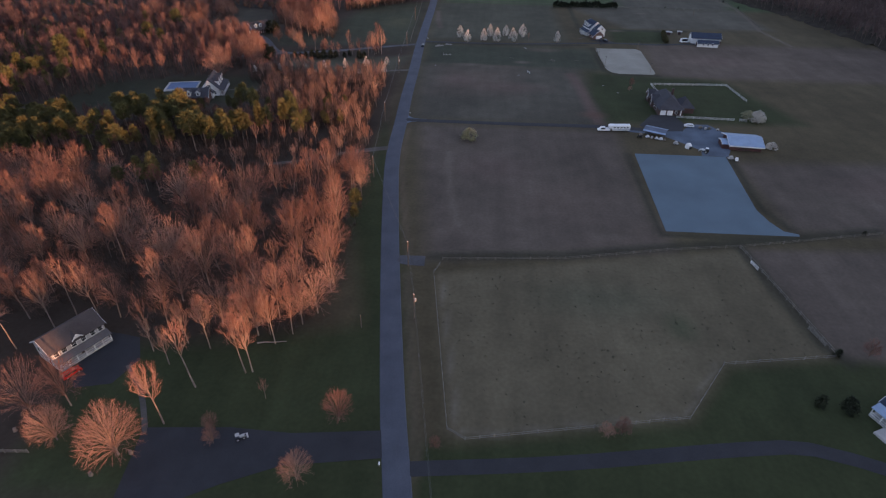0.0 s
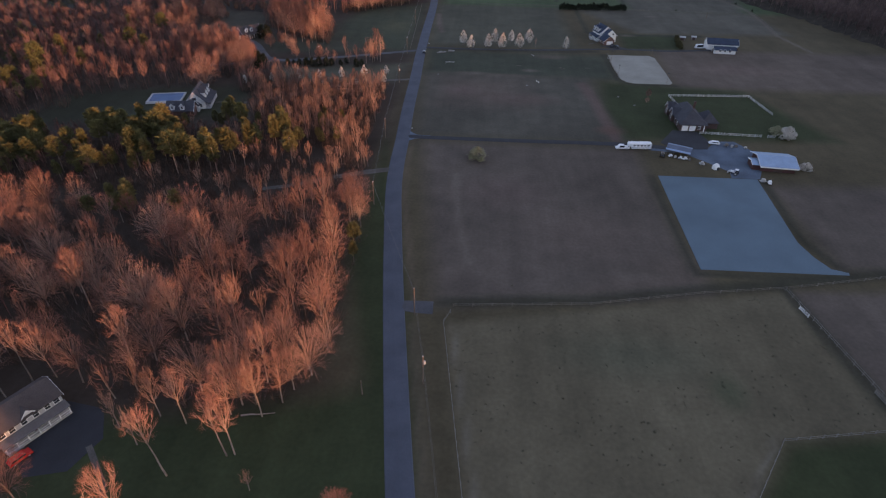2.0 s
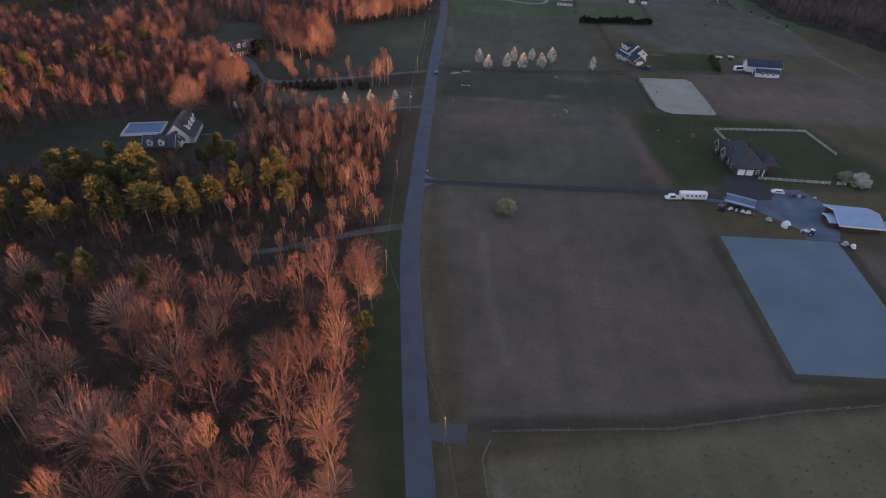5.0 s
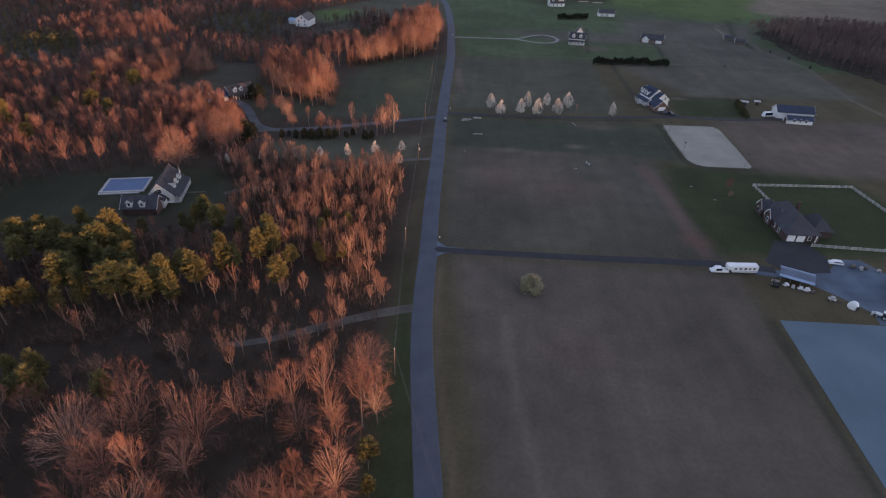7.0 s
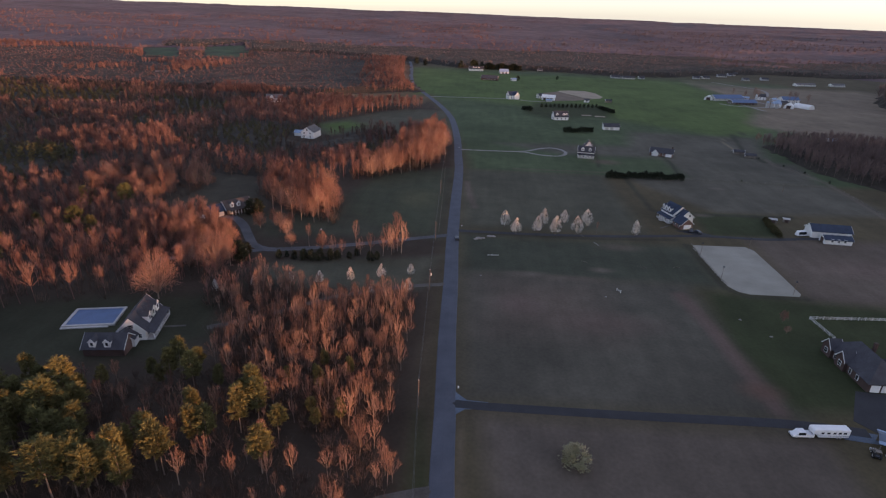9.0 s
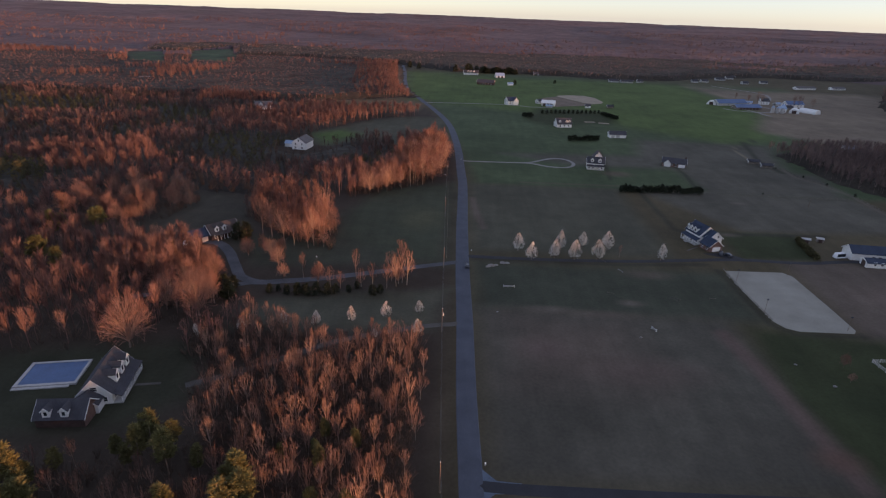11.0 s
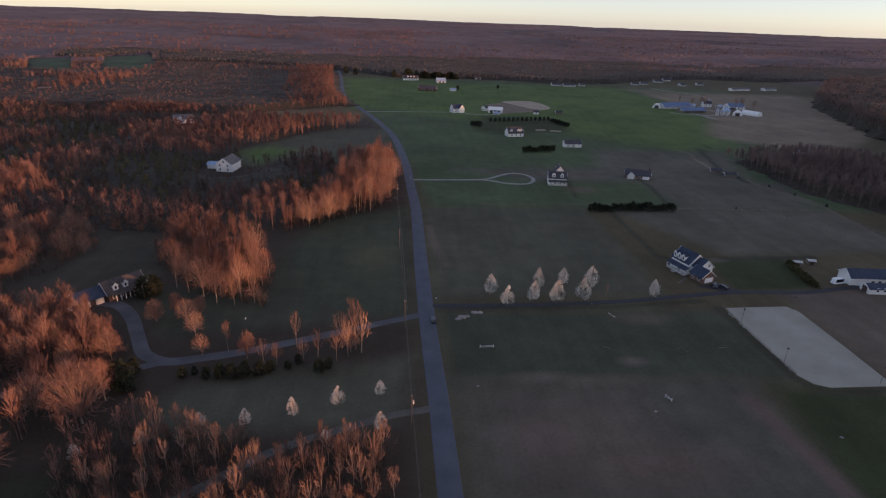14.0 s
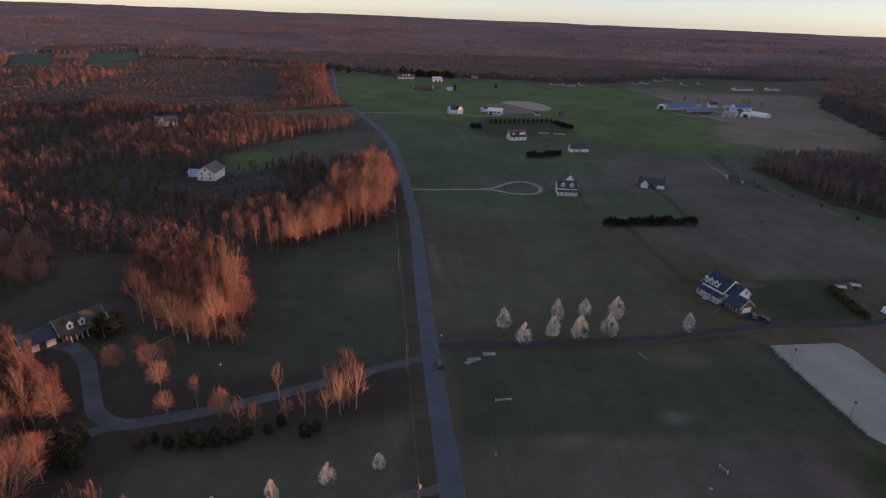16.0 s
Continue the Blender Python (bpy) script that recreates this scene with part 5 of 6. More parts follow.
        part("porch_post", wipe(boxed(x - 0.09, y0 + 0.01, 0.45, x + 0.09, y0 + 0.19, h - 0.36), m), "white_paint", root)
    if rail:
        for za, zb in ((1.22, 1.32), (0.62, 0.7)):
            part("railing", wipe(boxed(x0, y0 + 0.05, za, x1, y0 + 0.13, zb), m), "white_paint", root)


def chimney(root, m, x, y, z0, z1, w=0.9, mat="dark_brick"):
    bm = boxed(-w / 2, -w / 2, 0, w / 2, w / 2, z1 - z0)
    box(bm, -w / 2 - 0.08, -w / 2 - 0.08, z1 - z0, w / 2 + 0.08, w / 2 + 0.08, z1 - z0 + 0.15)
    part("chimney", wipe(bm, m @ pose(x, y, z0)), mat, root)


I = Matrix.Identity(4)

# two-storey house by the near wood
h = thing("house", -98.4, 94.8, 61, "two-storey house with pale siding and brown shingle roof", "house")
volume(h, I, 13.3, 8, 5.4, 2.6, "grey_siding", "brown_shingle", roof_label="weathered brown-grey shingle roof")
porch(h, I, -6.6, 6.6, 8, 1.6, 2.5, "grey_shingle", 7)
fm = face(I, "f", 13.3, 8)
for x in (-5.5, -3.6, -1.2, 1.2, 3.6, 5.5):
    window(h, fm @ pose(x, 0, 3.75), 1.1, 1.3)
for x in (-5.5, -3.6, 3.6, 5.5):
    window(h, fm @ pose(x, 0, 0.9))
panel(h, fm, "door", 0, 0.45, 1.0, 2.1, "dark_brick")
dormer(h, I, 0, -4.05, 5.0, 2.4, 0.6, 3.0, "brown_shingle")
for s in "lr":
    sm = face(I, s, 13.3, 8)
    for x in (-2, 2):
        window(h, sm @ pose(x, 0, 3.2))
        window(h, sm @ pose(x, 0, 0.9))

# hip-roofed brick house beside the gravel yard
h = thing("house", 97, 279, -90, "dark brick house with steep hipped shingle roof", "house")
volume(h, I, 22, 12, 3.2, 4.6, "dark_brick", "dark_shingle", hip=True)
volume(h, pose(2.5, 8.5, 0), 10, 7, 3.0, 3.4, "dark_brick", "dark_shingle", hip=True)
for x in (-9, -1.5):
    q = pose(x, -5.2, 0, 0, 0, 90)
    volume(h, q, 3.6, 4.6, 3.4, 2.6, "dark_brick", "dark_shingle", over=0.3)
    window(h, face(q, "l", 3.6, 4.6) @ pose(0, 0, 1.0), 1.4, 1.6)
rm = face(I, "r", 22, 12)
for x in (-3.7, -0.4):
    panel(h, rm, "garage_door", x, 0.05, 2.7, 2.4, "white_paint")
window(h, rm @ pose(2.6, 0, 0.9), 1.0, 1.4)
part("entry_post", boxed(11.1, 4.6, 0, 11.4, 4.9, 2.9), "white_paint", h)
for x in (-5.5, 2.5, 6):
    window(h, face(I, "f", 22, 12) @ pose(x, 0, 0.9))
chimney(h, I, -3, 3.2, 4.2, 8.6)

# white house with brick garage and wrapped porch
h = thing("house", 81.0, 416.6, -72, "white two-storey house with blue-grey roof, porch and brick garage", "house")
volume(h, I, 10, 9.5, 5.0, 3.9, "white_siding", "blue_shingle")
porch(h, I, -5, 5.6, 9.5, 2.4, 2.7, "blue_shingle", 6)
part("porch_step", boxed(-1, -8.6, -0.1, 1, -7.2, 0.3), "concrete", h)
for x in (-3.5, -1.1, 1.3):
    dormer(h, I, x, -4.7, 4.9, 1.6, 2.5, 3.9, "blue_shingle")
q = pose(6.9, 1.0, 0)
volume(h, q, 4.6, 8, 4.4, 3.3, "white_siding", "blue_shingle")
window(h, face(q, "r", 4.6, 8) @ pose(1.5, 0, 4.6), 0.9, 1.1)
q = pose(11.0, -2.4, 0)
volume(h, q, 6.6, 7.2, 2.8, 2.8, "brick", "blue_shingle", wall_label="red brick garage walls")
panel(h, face(q, "r", 6.6, 7.2), "garage_door", 0.4, 0.05, 4.4, 2.2, "white_paint")
for x in (-1.6, 1.6):
    window(h, face(q, "f", 6.6, 7.2) @ pose(x, 0, 0.9))
fm = face(I, "f", 10, 9.5)
for x in (-3.6, -1.8, 1.8, 3.6):
    window(h, fm @ pose(x, 0, 0.95))
panel(h, fm, "door", 0, 0.45, 1.0, 2.1, "dark_brick")
for x, z in ((-2, 3.4), (2, 3.4), (-2, 0.9), (2, 0.9)):
    window(h, face(I, "l", 10, 9.5) @ pose(x, 0, z))
part("garden_path", wipe(boxed(-0.4, -16, -0.05, 0.4, -7.2, 0.05), pose(5, 0, 0, 0, 0, 20)), "dirt", h)

# white house at the gravel loop
h = thing("house", 57.5, 554.5, -8, "white house with black roof and two dormers", "house")
volume(h, I, 12, 8.5, 4.6, 3.6, "white_siding", "dark_shingle")
porch(h, I, -6, 6, 8.5, 2.2, 2.6, "dark_shingle", 6)
for x in (-2.8, 2.6):
    dormer(h, I, x, -3.8, 5.0, 2.1, 2.0, 3.2, "dark_shingle")
volume(h, pose(1.5, 5, 0, 0, 0, 90), 9, 7, 7.2, 4.2, "white_siding", "dark_shingle")
for x in (-4.4, -1.6, 1.6, 4.4):
    window(h, face(I, "f", 12, 8.5) @ pose(x, 0, 0.9))
for x in (-2, 2):
    window(h, face(I, "l", 12, 8.5) @ pose(x, 0, 3.2))
    window(h, face(I, "l", 12, 8.5) @ pose(x, 0, 0.9))

# low house beyond the hedge
h = thing("house", 120.5, 572, -22, "low brick house with dark roof and white gable", "house")
volume(h, I, 17, 9, 2.8, 3.0, "brick", "dark_shingle", gable="white_siding")
volume(h, pose(-4.5, -3.4, 0, 0, 0, 90), 5, 4.5, 2.8, 2.2, "white_siding", "dark_shingle")
panel(h, face(I, "f", 17, 9), "garage_door", 5.6, 0.05, 4.6, 2.3, "white_paint")
for x in (-7, -1.5, 1.5):
    window(h, face(I, "f", 17, 9) @ pose(x, 0, 0.9))
chimney(h, I, 7.4, 1.4, 4, 6.9)

b = thing("storage_barn", 102, 673, 3, "long white storage barn with dark roof", "barn")
volume(b, I, 15, 7, 3.2, 2.6, "white_siding", "dark_shingle")
for x in (-4.5, 0):
    panel(b, face(I, "f", 15, 7), "barn_door", x, 0.05, 3.0, 2.6, "grey_siding")
window(b, face(I, "l", 15, 7) @ pose(0, 0, 2.8))

# house on the wooded lot, with its garage wing
h = thing("house", -137.0, 278.6, 101.5, "brick and white house with dark roof, dormers and long porch", "house")
volume(h, I, 16, 8.5, 3.6, 4.4, "white_siding", "dark_shingle")
porch(h, I, -8, 8, 8.5, 2.4, 2.6, "dark_shingle", 8)
for x in (-2.6, 1.2, 5.0):
    dormer(h, I, x, -4.2, 3.9, 2.2, 2.5, 3.6, "dark_shingle")
for x in (-6, -3.8, -1.6, 2.6, 4.6, 6.6):
    window(h, face(I, "f", 16, 8.5) @ pose(x, 0, 0.95))
panel(h, face(I, "f", 16, 8.5), "door", 0.5, 0.45, 1.0, 2.1, "dark_brick")
window(h, face(I, "l", 16, 8.5) @ pose(0, 0, 4.4), 1.6, 1.2)
for x in (-2.4, 2.4):
    window(h, face(I, "l", 16, 8.5) @ pose(x, 0, 0.95))
volume(h, pose(-9.8, 1.2, 0), 4.0, 6.4, 2.7, 2.4, "white_siding", "dark_shingle", over=0.3)
q = pose(-12.7, 5.0, 0, 0, 0, -95)
volume(h, q, 12, 7.5, 2.8, 3.2, "dark_brick", "dark_shingle", gable="brick")
part("brick_gable", wipe(boxed(6.02, -3.7, 0, 6.1, 3.7, 2.8), q), "brick", h, "red brick garage end wall")
for x in (-3, 1.4):
    dormer(h, q, x, -3.6, 3.0, 1.9, 2.0, 3.2, "dark_shingle")
part("garden_path", boxed(-0.5, -14, -0.05, 0.5, -6.7, 0.06), "dirt", h)

p = thing("swimming_pool", -155.7, 282.9, 12, "covered swimming pool with raised pale concrete deck", "pool")
bm = bmesh.new()
for a in ((-8.2, -6.1, -0.1, 8.2, -5.2, 0.6), (-8.2, 5.2, -0.1, 8.2, 6.0, 0.6), (-8.2, -5.2, -0.1, -7.3, 5.2, 0.6), (7.5, -5.2, -0.1, 8.2, 5.2, 0.6)):
    box(bm, *a)
part("deck", bm, "concrete", p, "pale concrete deck")
part("pool_cover", boxed(-7.3, -5.2, -0.1, 7.5, 5.2, 0.42), "cover", p, "taut dark blue winter cover")
part("deck_step", boxed(-8.2, -7.1, -0.1, 6.5, -6.12, 0.3), "concrete", p)

# brown-roofed house at the gravel drive
h = thing("house", -152.3, 394.8, 49, "low brick house with brown shingle roof and white dormers", "house")
volume(h, I, 14, 9, 2.9, 3.6, "dark_brick", "brown_shingle")
for x in (-3.7, -0.1):
    dormer(h, I, x, -3.8, 3.5, 1.8, 2.0, 3.2, "brown_shingle")
q = pose(-11.8, 0.6, 0)
volume(h, q, 10, 8, 2.8, 2.6, "dark_brick", "blue_shingle")
for x in (-2.4, 2.2):
    panel(h, face(q, "f", 10, 8), "garage_door", x, 0.05, 2.7, 2.3, "grey_siding")
for x in (-5, -2.4, 3.4, 5.6):
    window(h, face(I, "f", 14, 9) @ pose(x, 0, 0.9))
for x in (-4.8, -3.2, -1.6, 0, 1.6):
    part("porch_post", boxed(x - 0.1, -6.1, 0, x + 0.1, -5.9, 2.5), "white_paint", h)
part("porch_roof", boxed(-5.2, -6.3, 2.5, 2.0, -4.45, 2.68), "brown_shingle", h)

# white farmhouse in the far wood clearing
h = thing("farmhouse", -164.5, 580, 82, "tall white farmhouse with pale gable and low wing", "house")
volume(h, I, 15, 11, 5.2, 3.8, "white_siding", "grey_shingle")
volume(h, pose(2, 9.5, 0, 0, 0, 90), 10, 6, 2.8, 1.6, "white_siding", "metal_roof")
for x in (-2.6, 2.6):
    for z in (0.9, 3.6):
        window(h, face(I, "l", 15, 11) @ pose(x, 0, z))
window(h, face(I, "l", 15, 11) @ pose(0, 0, 6.2))
h = thing("house", -254, 752, 20, "pale house with light roof among lit trees", "house")
volume(h, I, 17, 10, 4.2, 3.4, "white_siding", "grey_shingle")
volume(h, pose(-3, -3, 0, 0, 0, 90), 8, 7, 4.2, 3.2, "white_siding", "grey_shingle")
for x in (2, 4.5, 7):
    window(h, face(I, "f", 17, 10) @ pose(x, 0, 1.0))

# house at the near east lawn
h = thing("house", 104.8, 84.5, -66, "white house with blue-grey roof, dormers and front porch", "house")
volume(h, I, 15, 9, 3.6, 4.0, "white_siding", "blue_shingle")
for x in (-4.6, -1.5, 1.6, 4.7):
    dormer(h, I, x, -3.6, 4.2, 1.6, 1.5, 3.0, "blue_shingle")
porch(h, I, -7.4, 7.4, 9, 2.4, 2.6, "metal_roof", 7)
for x in (-5.4, -2.6, 2.6, 5.4):
    window(h, face(I, "f", 15, 9) @ pose(x, 0, 0.95))
part("deck", boxed(-3.5, -10.5, -0.1, 1.5, -7.0, 0.5), "concrete", h, "pale front steps and deck")

# stable of the sand arena
b = thing("stable", 155, 398.5, -4, "white stable with dark roof and lower front aisle", "stable")
volume(b, pose(-0.5, 4.5, 0), 19, 8, 3.6, 2.6, "white_siding", "blue_shingle")
volume(b, pose(-1.0, -5.0, 0), 13, 5.5, 2.4, 1.4, "white_siding", "blue_shingle")
for x in (-4.5, -1.5, 1.5, 4.5):
    panel(b, face(pose(-0.5, 4.5, 0), "f", 19, 8), "stall_door", x + 4.8, 0.05, 1.3, 2.2, "dark_brick")
panel(b, face(pose(-1.0, -5.0, 0), "l", 13, 5.5), "barn_door", 0, 0.05, 2.8, 2.6, "dark_brick")
for x in (-3, 0, 3):
    window(b, face(pose(-1.0, -5.0, 0), "f", 13, 5.5) @ pose(x, 0, 1.2))
for x, y, w in ((135.5, 420.5, 3.6), (143.5, 422.0, 2.8)):
    s = thing("run_in_shed", x, y, -14, "small white run-in shed with pale roof", "shed", "run-in sheds")
    volume(s, I, w, 2.4, 1.8, 0.5, "weathered_wood", "grey_siding", over=0.2)
    # dark panel on the wall in place of the shed's shaded inside
    panel(s, face(I, "f", w, 2.4), "opening_shade", 0, 0.0, w * 0.6, 1.9, "dark_brick", 0.04)

# equipment shed and metal barn on the gravel yard
s = thing("equipment_shed", 83.2, 242.6, -26, "open equipment shed with white metal roof", "shed")
for x in (-4.2, -1.4, 1.4, 4.2):
    for y, z in ((-2.2, 2.6), (2.2, 3.1)):
        part("post", boxed(x - 0.1, y - 0.1, -0.1, x + 0.1, y + 0.1, z), "weathered_wood", s)
bm = bmesh.new()
prism(bm, [(-2.9, 2.45), (0.2, 3.6), (2.9, 2.9), (2.9, 3.02), (0.2, 3.74), (-2.9, 2.57)], -4.9, 4.9)
part("roof", bm, "dull_metal", s, "weathered grey metal roof")
for u, z in ((-2.9, 2.47), (1.9, 3.19)):
    part("roof_edge", wipe(boxed(-4.95, 0, 0.12, 4.95, 1.0, 0.2), pose(0, u, z, 20.3 if u < 0 else -14.5)), "metal_roof", s, "pale metal roof strip")
part("back_wall", boxed(-4.4, 2.3, -0.1, 4.4, 2.4, 2.8), "weathered_wood", s)
b = thing("pole_barn", 119.8, 236.2, -5, "red barn with broad pale blue metal roof", "barn")
volume(b, I, 13, 12, 2.6, 1.7, "red_siding", "metal_roof", over=0.9)
for x in np.arange(-6.6, 6.7, 1.1):
    for k in (-1, 1):
        bm = bmesh.new()
        prism(bm, [(k * 6.85, 2.56), (0, 4.5), (0, 4.53), (k * 6.85, 2.59)], x - 0.05, x + 0.05)
        part("roof_rib", bm, "metal_roof", b)
q = pose(-7.9, -2.2, 0)
volume(b, q, 3.4, 6, 2.2, 0.6, "red_siding", "metal_roof", over=0.3)
panel(b, face(I, "f", 13, 12), "barn_door", 0, 0.05, 3.4, 2.2, "dark_brick")
part("fascia", boxed(-7.3, -7.02, 2.0, 7.3, -6.93, 2.5), "white_siding", b, "white eaves board")

# buildings of the far green farms
def plain_house(x, y, rot, L, D, H, R, wall, roof, label, name="house", wins=3, doors=0):
    g = thing(name, x, y, rot, label, "barn" if "barn" in name else "house")
    volume(g, I, L, D, H, R, wall, roof)
    for s, span in (("f", L), ("l", D)):
        k = wins if s == "f" else 2
        for i in range(k):
            for z in ([0.9] if H < 4.4 else [0.9, 3.2]):
                window(g, face(I, s, L, D) @ pose(span * ((i + 0.5) / k - 0.5) * 0.85, 0, z), 1.2, 1.4)
    for i in range(doors):
        panel(g, face(I, "f", L, D), "barn_door", L * ((i + 0.5) / doors - 0.5) * 0.8, 0.05, 3.2, H * 0.8, "dark_brick")
    return g


g = plain_house(17, 853, 25, 13, 9, 5, 4, "white_siding", "blue_shingle", "white house with dark blue gabled roof")
volume(g, pose(3, -3.5, 0, 0, 0, 90), 7, 7, 5, 3.6, "white_siding", "blue_shingle")
plain_house(63, 856, -15, 16, 9, 3.6, 2.8, "white_siding", "white_siding", "white stable with pale roof", "horse_barn", 0, 3)
plain_house(54, 872, 40, 9, 6, 3.2, 2.2, "white_siding", "dark_shingle", "small white outbuilding with dark roof", "shed", 2)
plain_house(62, 841, -20, 7, 4, 2.2, 1.0, "grey_siding", "metal_roof", "grey field shed with metal roof", "shed", 0)
plain_house(110, 851, 0, 6, 4, 2.6, 1.4, "white_siding", "dark_shingle", "small white shed beside a lane", "shed", 1)
plain_house(138, 855, 0, 7, 4, 2.6, 1.4, "weathered_wood", "dark_shingle", "weathered shed in a green field", "shed", 0)
g = plain_house(59, 717, 12, 15, 10, 3.4, 5.0, "white_siding", "dark_shingle", "white house with dark roof and white dormers")
for x in (-4.5, 2.5, 5.2):
    dormer(g, I, x, -3.8, 4.4, 2.2, 1.7, 3, "dark_shingle")
panel(g, face(I, "f", 15, 10), "garage_door", 4.5, 0.05, 4.4, 2.4, "white_paint")
g = plain_house(-31, 1196, 5, 26, 11, 3.6, 4.2, "white_siding", "dark_shingle", "white house with dark dormered roof before tall evergreens", wins=6)
for x in (-5, 0, 5):
    dormer(g, I, x, -4.2, 4.4, 2.6, 1.8, 3, "dark_shingle")
plain_house(19, 1166, 10, 15, 12, 3.4, 4.2, "white_siding", "metal_roof", "white barn with pale roof", "barn", 0, 2)
plain_house(-8, 1053, -12, 26, 11, 3.2, 4.2, "dark_brick", "dark_shingle", "dark brick ranch house with dark roof", wins=5)
plain_house(30, 1055, 20, 8, 5, 2.6, 1.6, "white_siding", "metal_roof", "small pale shed beside a dark tree", "shed", 0)
plain_house(313, 928, 17, 45, 14, 3.2, 4.0, "grey_siding", "blue_roof", "long dairy barn with blue metal roof", "dairy_barn", 5)
plain_house(320, 895, 9, 34, 14, 2.8, 3.0, "weathered_wood", "blue_roof", "long open barn with blue-grey roof", "dairy_barn", 0, 6)
plain_house(396, 928, 9, 24, 12, 4.5, 3.6, "white_siding", "blue_roof", "farm barn with dark blue roof", "farm_barn", 4)
plain_house(357, 880, 10, 9, 7, 4.2, 3.2, "white_siding", "metal_roof", "white farm building with pale roof", "farm_barn", 2)
plain_house(368, 948, 0, 11, 8, 4.4, 3.4, "white_siding", "dark_shingle", "small white cottage at the farm", "house", 2)
plain_house(539, 1161, 13, 38, 9, 2.8, 2.0, "white_siding", "grey_shingle", "long low white building before the woods", "barn", 9)
plain_house(602, 1175, 13, 26, 9, 2.8, 2.0, "white_siding", "grey_shingle", "low white building before the woods", "barn", 6)
plain_house(381, 938, 30, 9, 6, 2.6, 1.6, "grey_siding", "metal_roof", "small grey farm shed", "shed", 0)
plain_house(346, 944, -20, 8, 5, 2.6, 1.4, "white_siding", "metal_roof", "small white farm shed", "shed", 1)
plain_house(377, 905, 12, 12, 7, 3.2, 2.0, "weathered_wood", "dark_shingle", "weathered farm shed with dark roof", "shed", 0)
for x, y, L, turn in ((289, 926, 9, 60), (371, 876, 14, 59), (391, 879, 22, -62)):
    g = thing("hoop_barn", x, y, turn, "rounded white fabric hoop barn", "barn", "hoop barns")
    bm = bmesh.new()
    prism(bm, [(5.6 * math.cos(a), 5.4 * math.sin(a)) for a in np.linspace(0, math.pi, 13)], -L / 2, L / 2)
    part("cover", bm, "white_siding", g, "taut white fabric cover")
    # the barn's dim inside is a dark panel over its end
    panel(g, pose(-L / 2, 0, 0, 0, 0, -90), "opening_shade", 0, 0, 5, 3.6, "dark_brick", 0.05)
for x, y, r, hh in ((341, 870, 2.0, 6.5), (346.5, 869, 2.0, 6), (352, 868, 2.2, 6), (362, 887, 2.6, 6.5)):
    g = thing("silo", x, y, 0, "tall pale farm silo with domed top", "silo", "farm silos")
    bm = bmesh.new()
    tube(bm, [(0, 0, -0.2), (0, 0, hh)], [r, r], 14)
    part("shell", bm, "concrete", g)
    bm = bmesh.new()
    tube(bm, [(0, 0, hh), (0, 0, hh + r * 0.45), (0, 0, hh + r * 0.75), (0, 0, hh + r * 0.85)], [r * 1.03, r * 0.8, r * 0.4, 0.1], 14)
    part("dome", bm, "metal_roof", g)
for x, y, L, r in ((215, 1163, 20, 0), (236, 1158, 26, 3), (262, 1170, 12, 0), (372, 1212, 14, -5), (392, 1220, 16, 5), (440, 1268, 22, 0), (470, 1300, 18, 8), (120, 1248, 14, 0), (462, 1215, 14, 10), (505, 1235, 16, 0), (486, 1330, 20, 0), (90, 1236, 12, 0)):
    plain_house(x, y, r, L * 0.8, 8, 2.6, 2.4, "grey_siding", "dark_shingle", "distant pale building at the wood's edge", "house", 4)
plain_house(300, 652, 5, 13, 7, 3.2, 2, "white_siding", "metal_roof", "small pale building behind bare trees", "shed", 3)
for x, y in ((188, 590), (192.3, 578)):
    plain_house(x, y, -8, 8, 4, 2.2, 1.2, "weathered_wood", "dark_shingle", "low dark run-in shed in a pasture", "shed", 0)
for x, y in ((-480, 930),):
    plain_house(x, y, 15, 13, 9, 4.2, 3, "white_siding", "grey_shingle", "pale house half hidden in the woods", "house", 3)

# ---- hedges ----
def hedge(x0, y0, x1, y1, w, hh, label, seed, mat="dark_needles", count=None):
    """A clipped row of evergreens as one thick mass of sprays on short stems."""
    r = random.Random(seed)
    L = math.hypot(x1 - x0, y1 - y0)
    V, F = [], []
    for k in range(count or int(L * 110)):
        t, u = r.random(), r.uniform(-1, 1)
        lump = noise.noise(Vector((t * L * 0.13, seed, 0)))
        top = hh * (0.85 + 0.5 * lump + 0.25 * noise.noise(Vector((t * L * 0.5, seed, 3))) + (0.5 + 0.8 * lump) * (0.25 - abs((t * L / 2.6 + lump) % 1 - 0.5)))
        u *= 1 + 0.9 * noise.noise(Vector((t * L * 0.2, seed, 7)))
        z = top * r.random() ** 0.6
        c = Vector((t * L - L / 2, u * w * (1 - 0.45 * z / hh), z))
        sliver(V, F, c, Vector((r.uniform(-1, 1), r.uniform(-1, 1), r.uniform(0.1, 1.3))), r.uniform(0.7, 1.3), 0.28, r)
    root = thing("hedge", (x0 + x1) / 2, (y0 + y1) / 2, math.degrees(math.atan2(y1 - y0, x1 - x0)), label, "hedge")
    new("foliage", mesh_of("foliage", V, F, mat)).parent = root
    for k in range(int(L / 3)):
        part("stem", tube(bmesh.new(), [((k + 0.5) * 3 - L / 2, 0, -0.1), ((k + 0.5) * 3 - L / 2, 0, hh * 0.6)], [0.1, 0.04], 5), "bark", root)
    return root


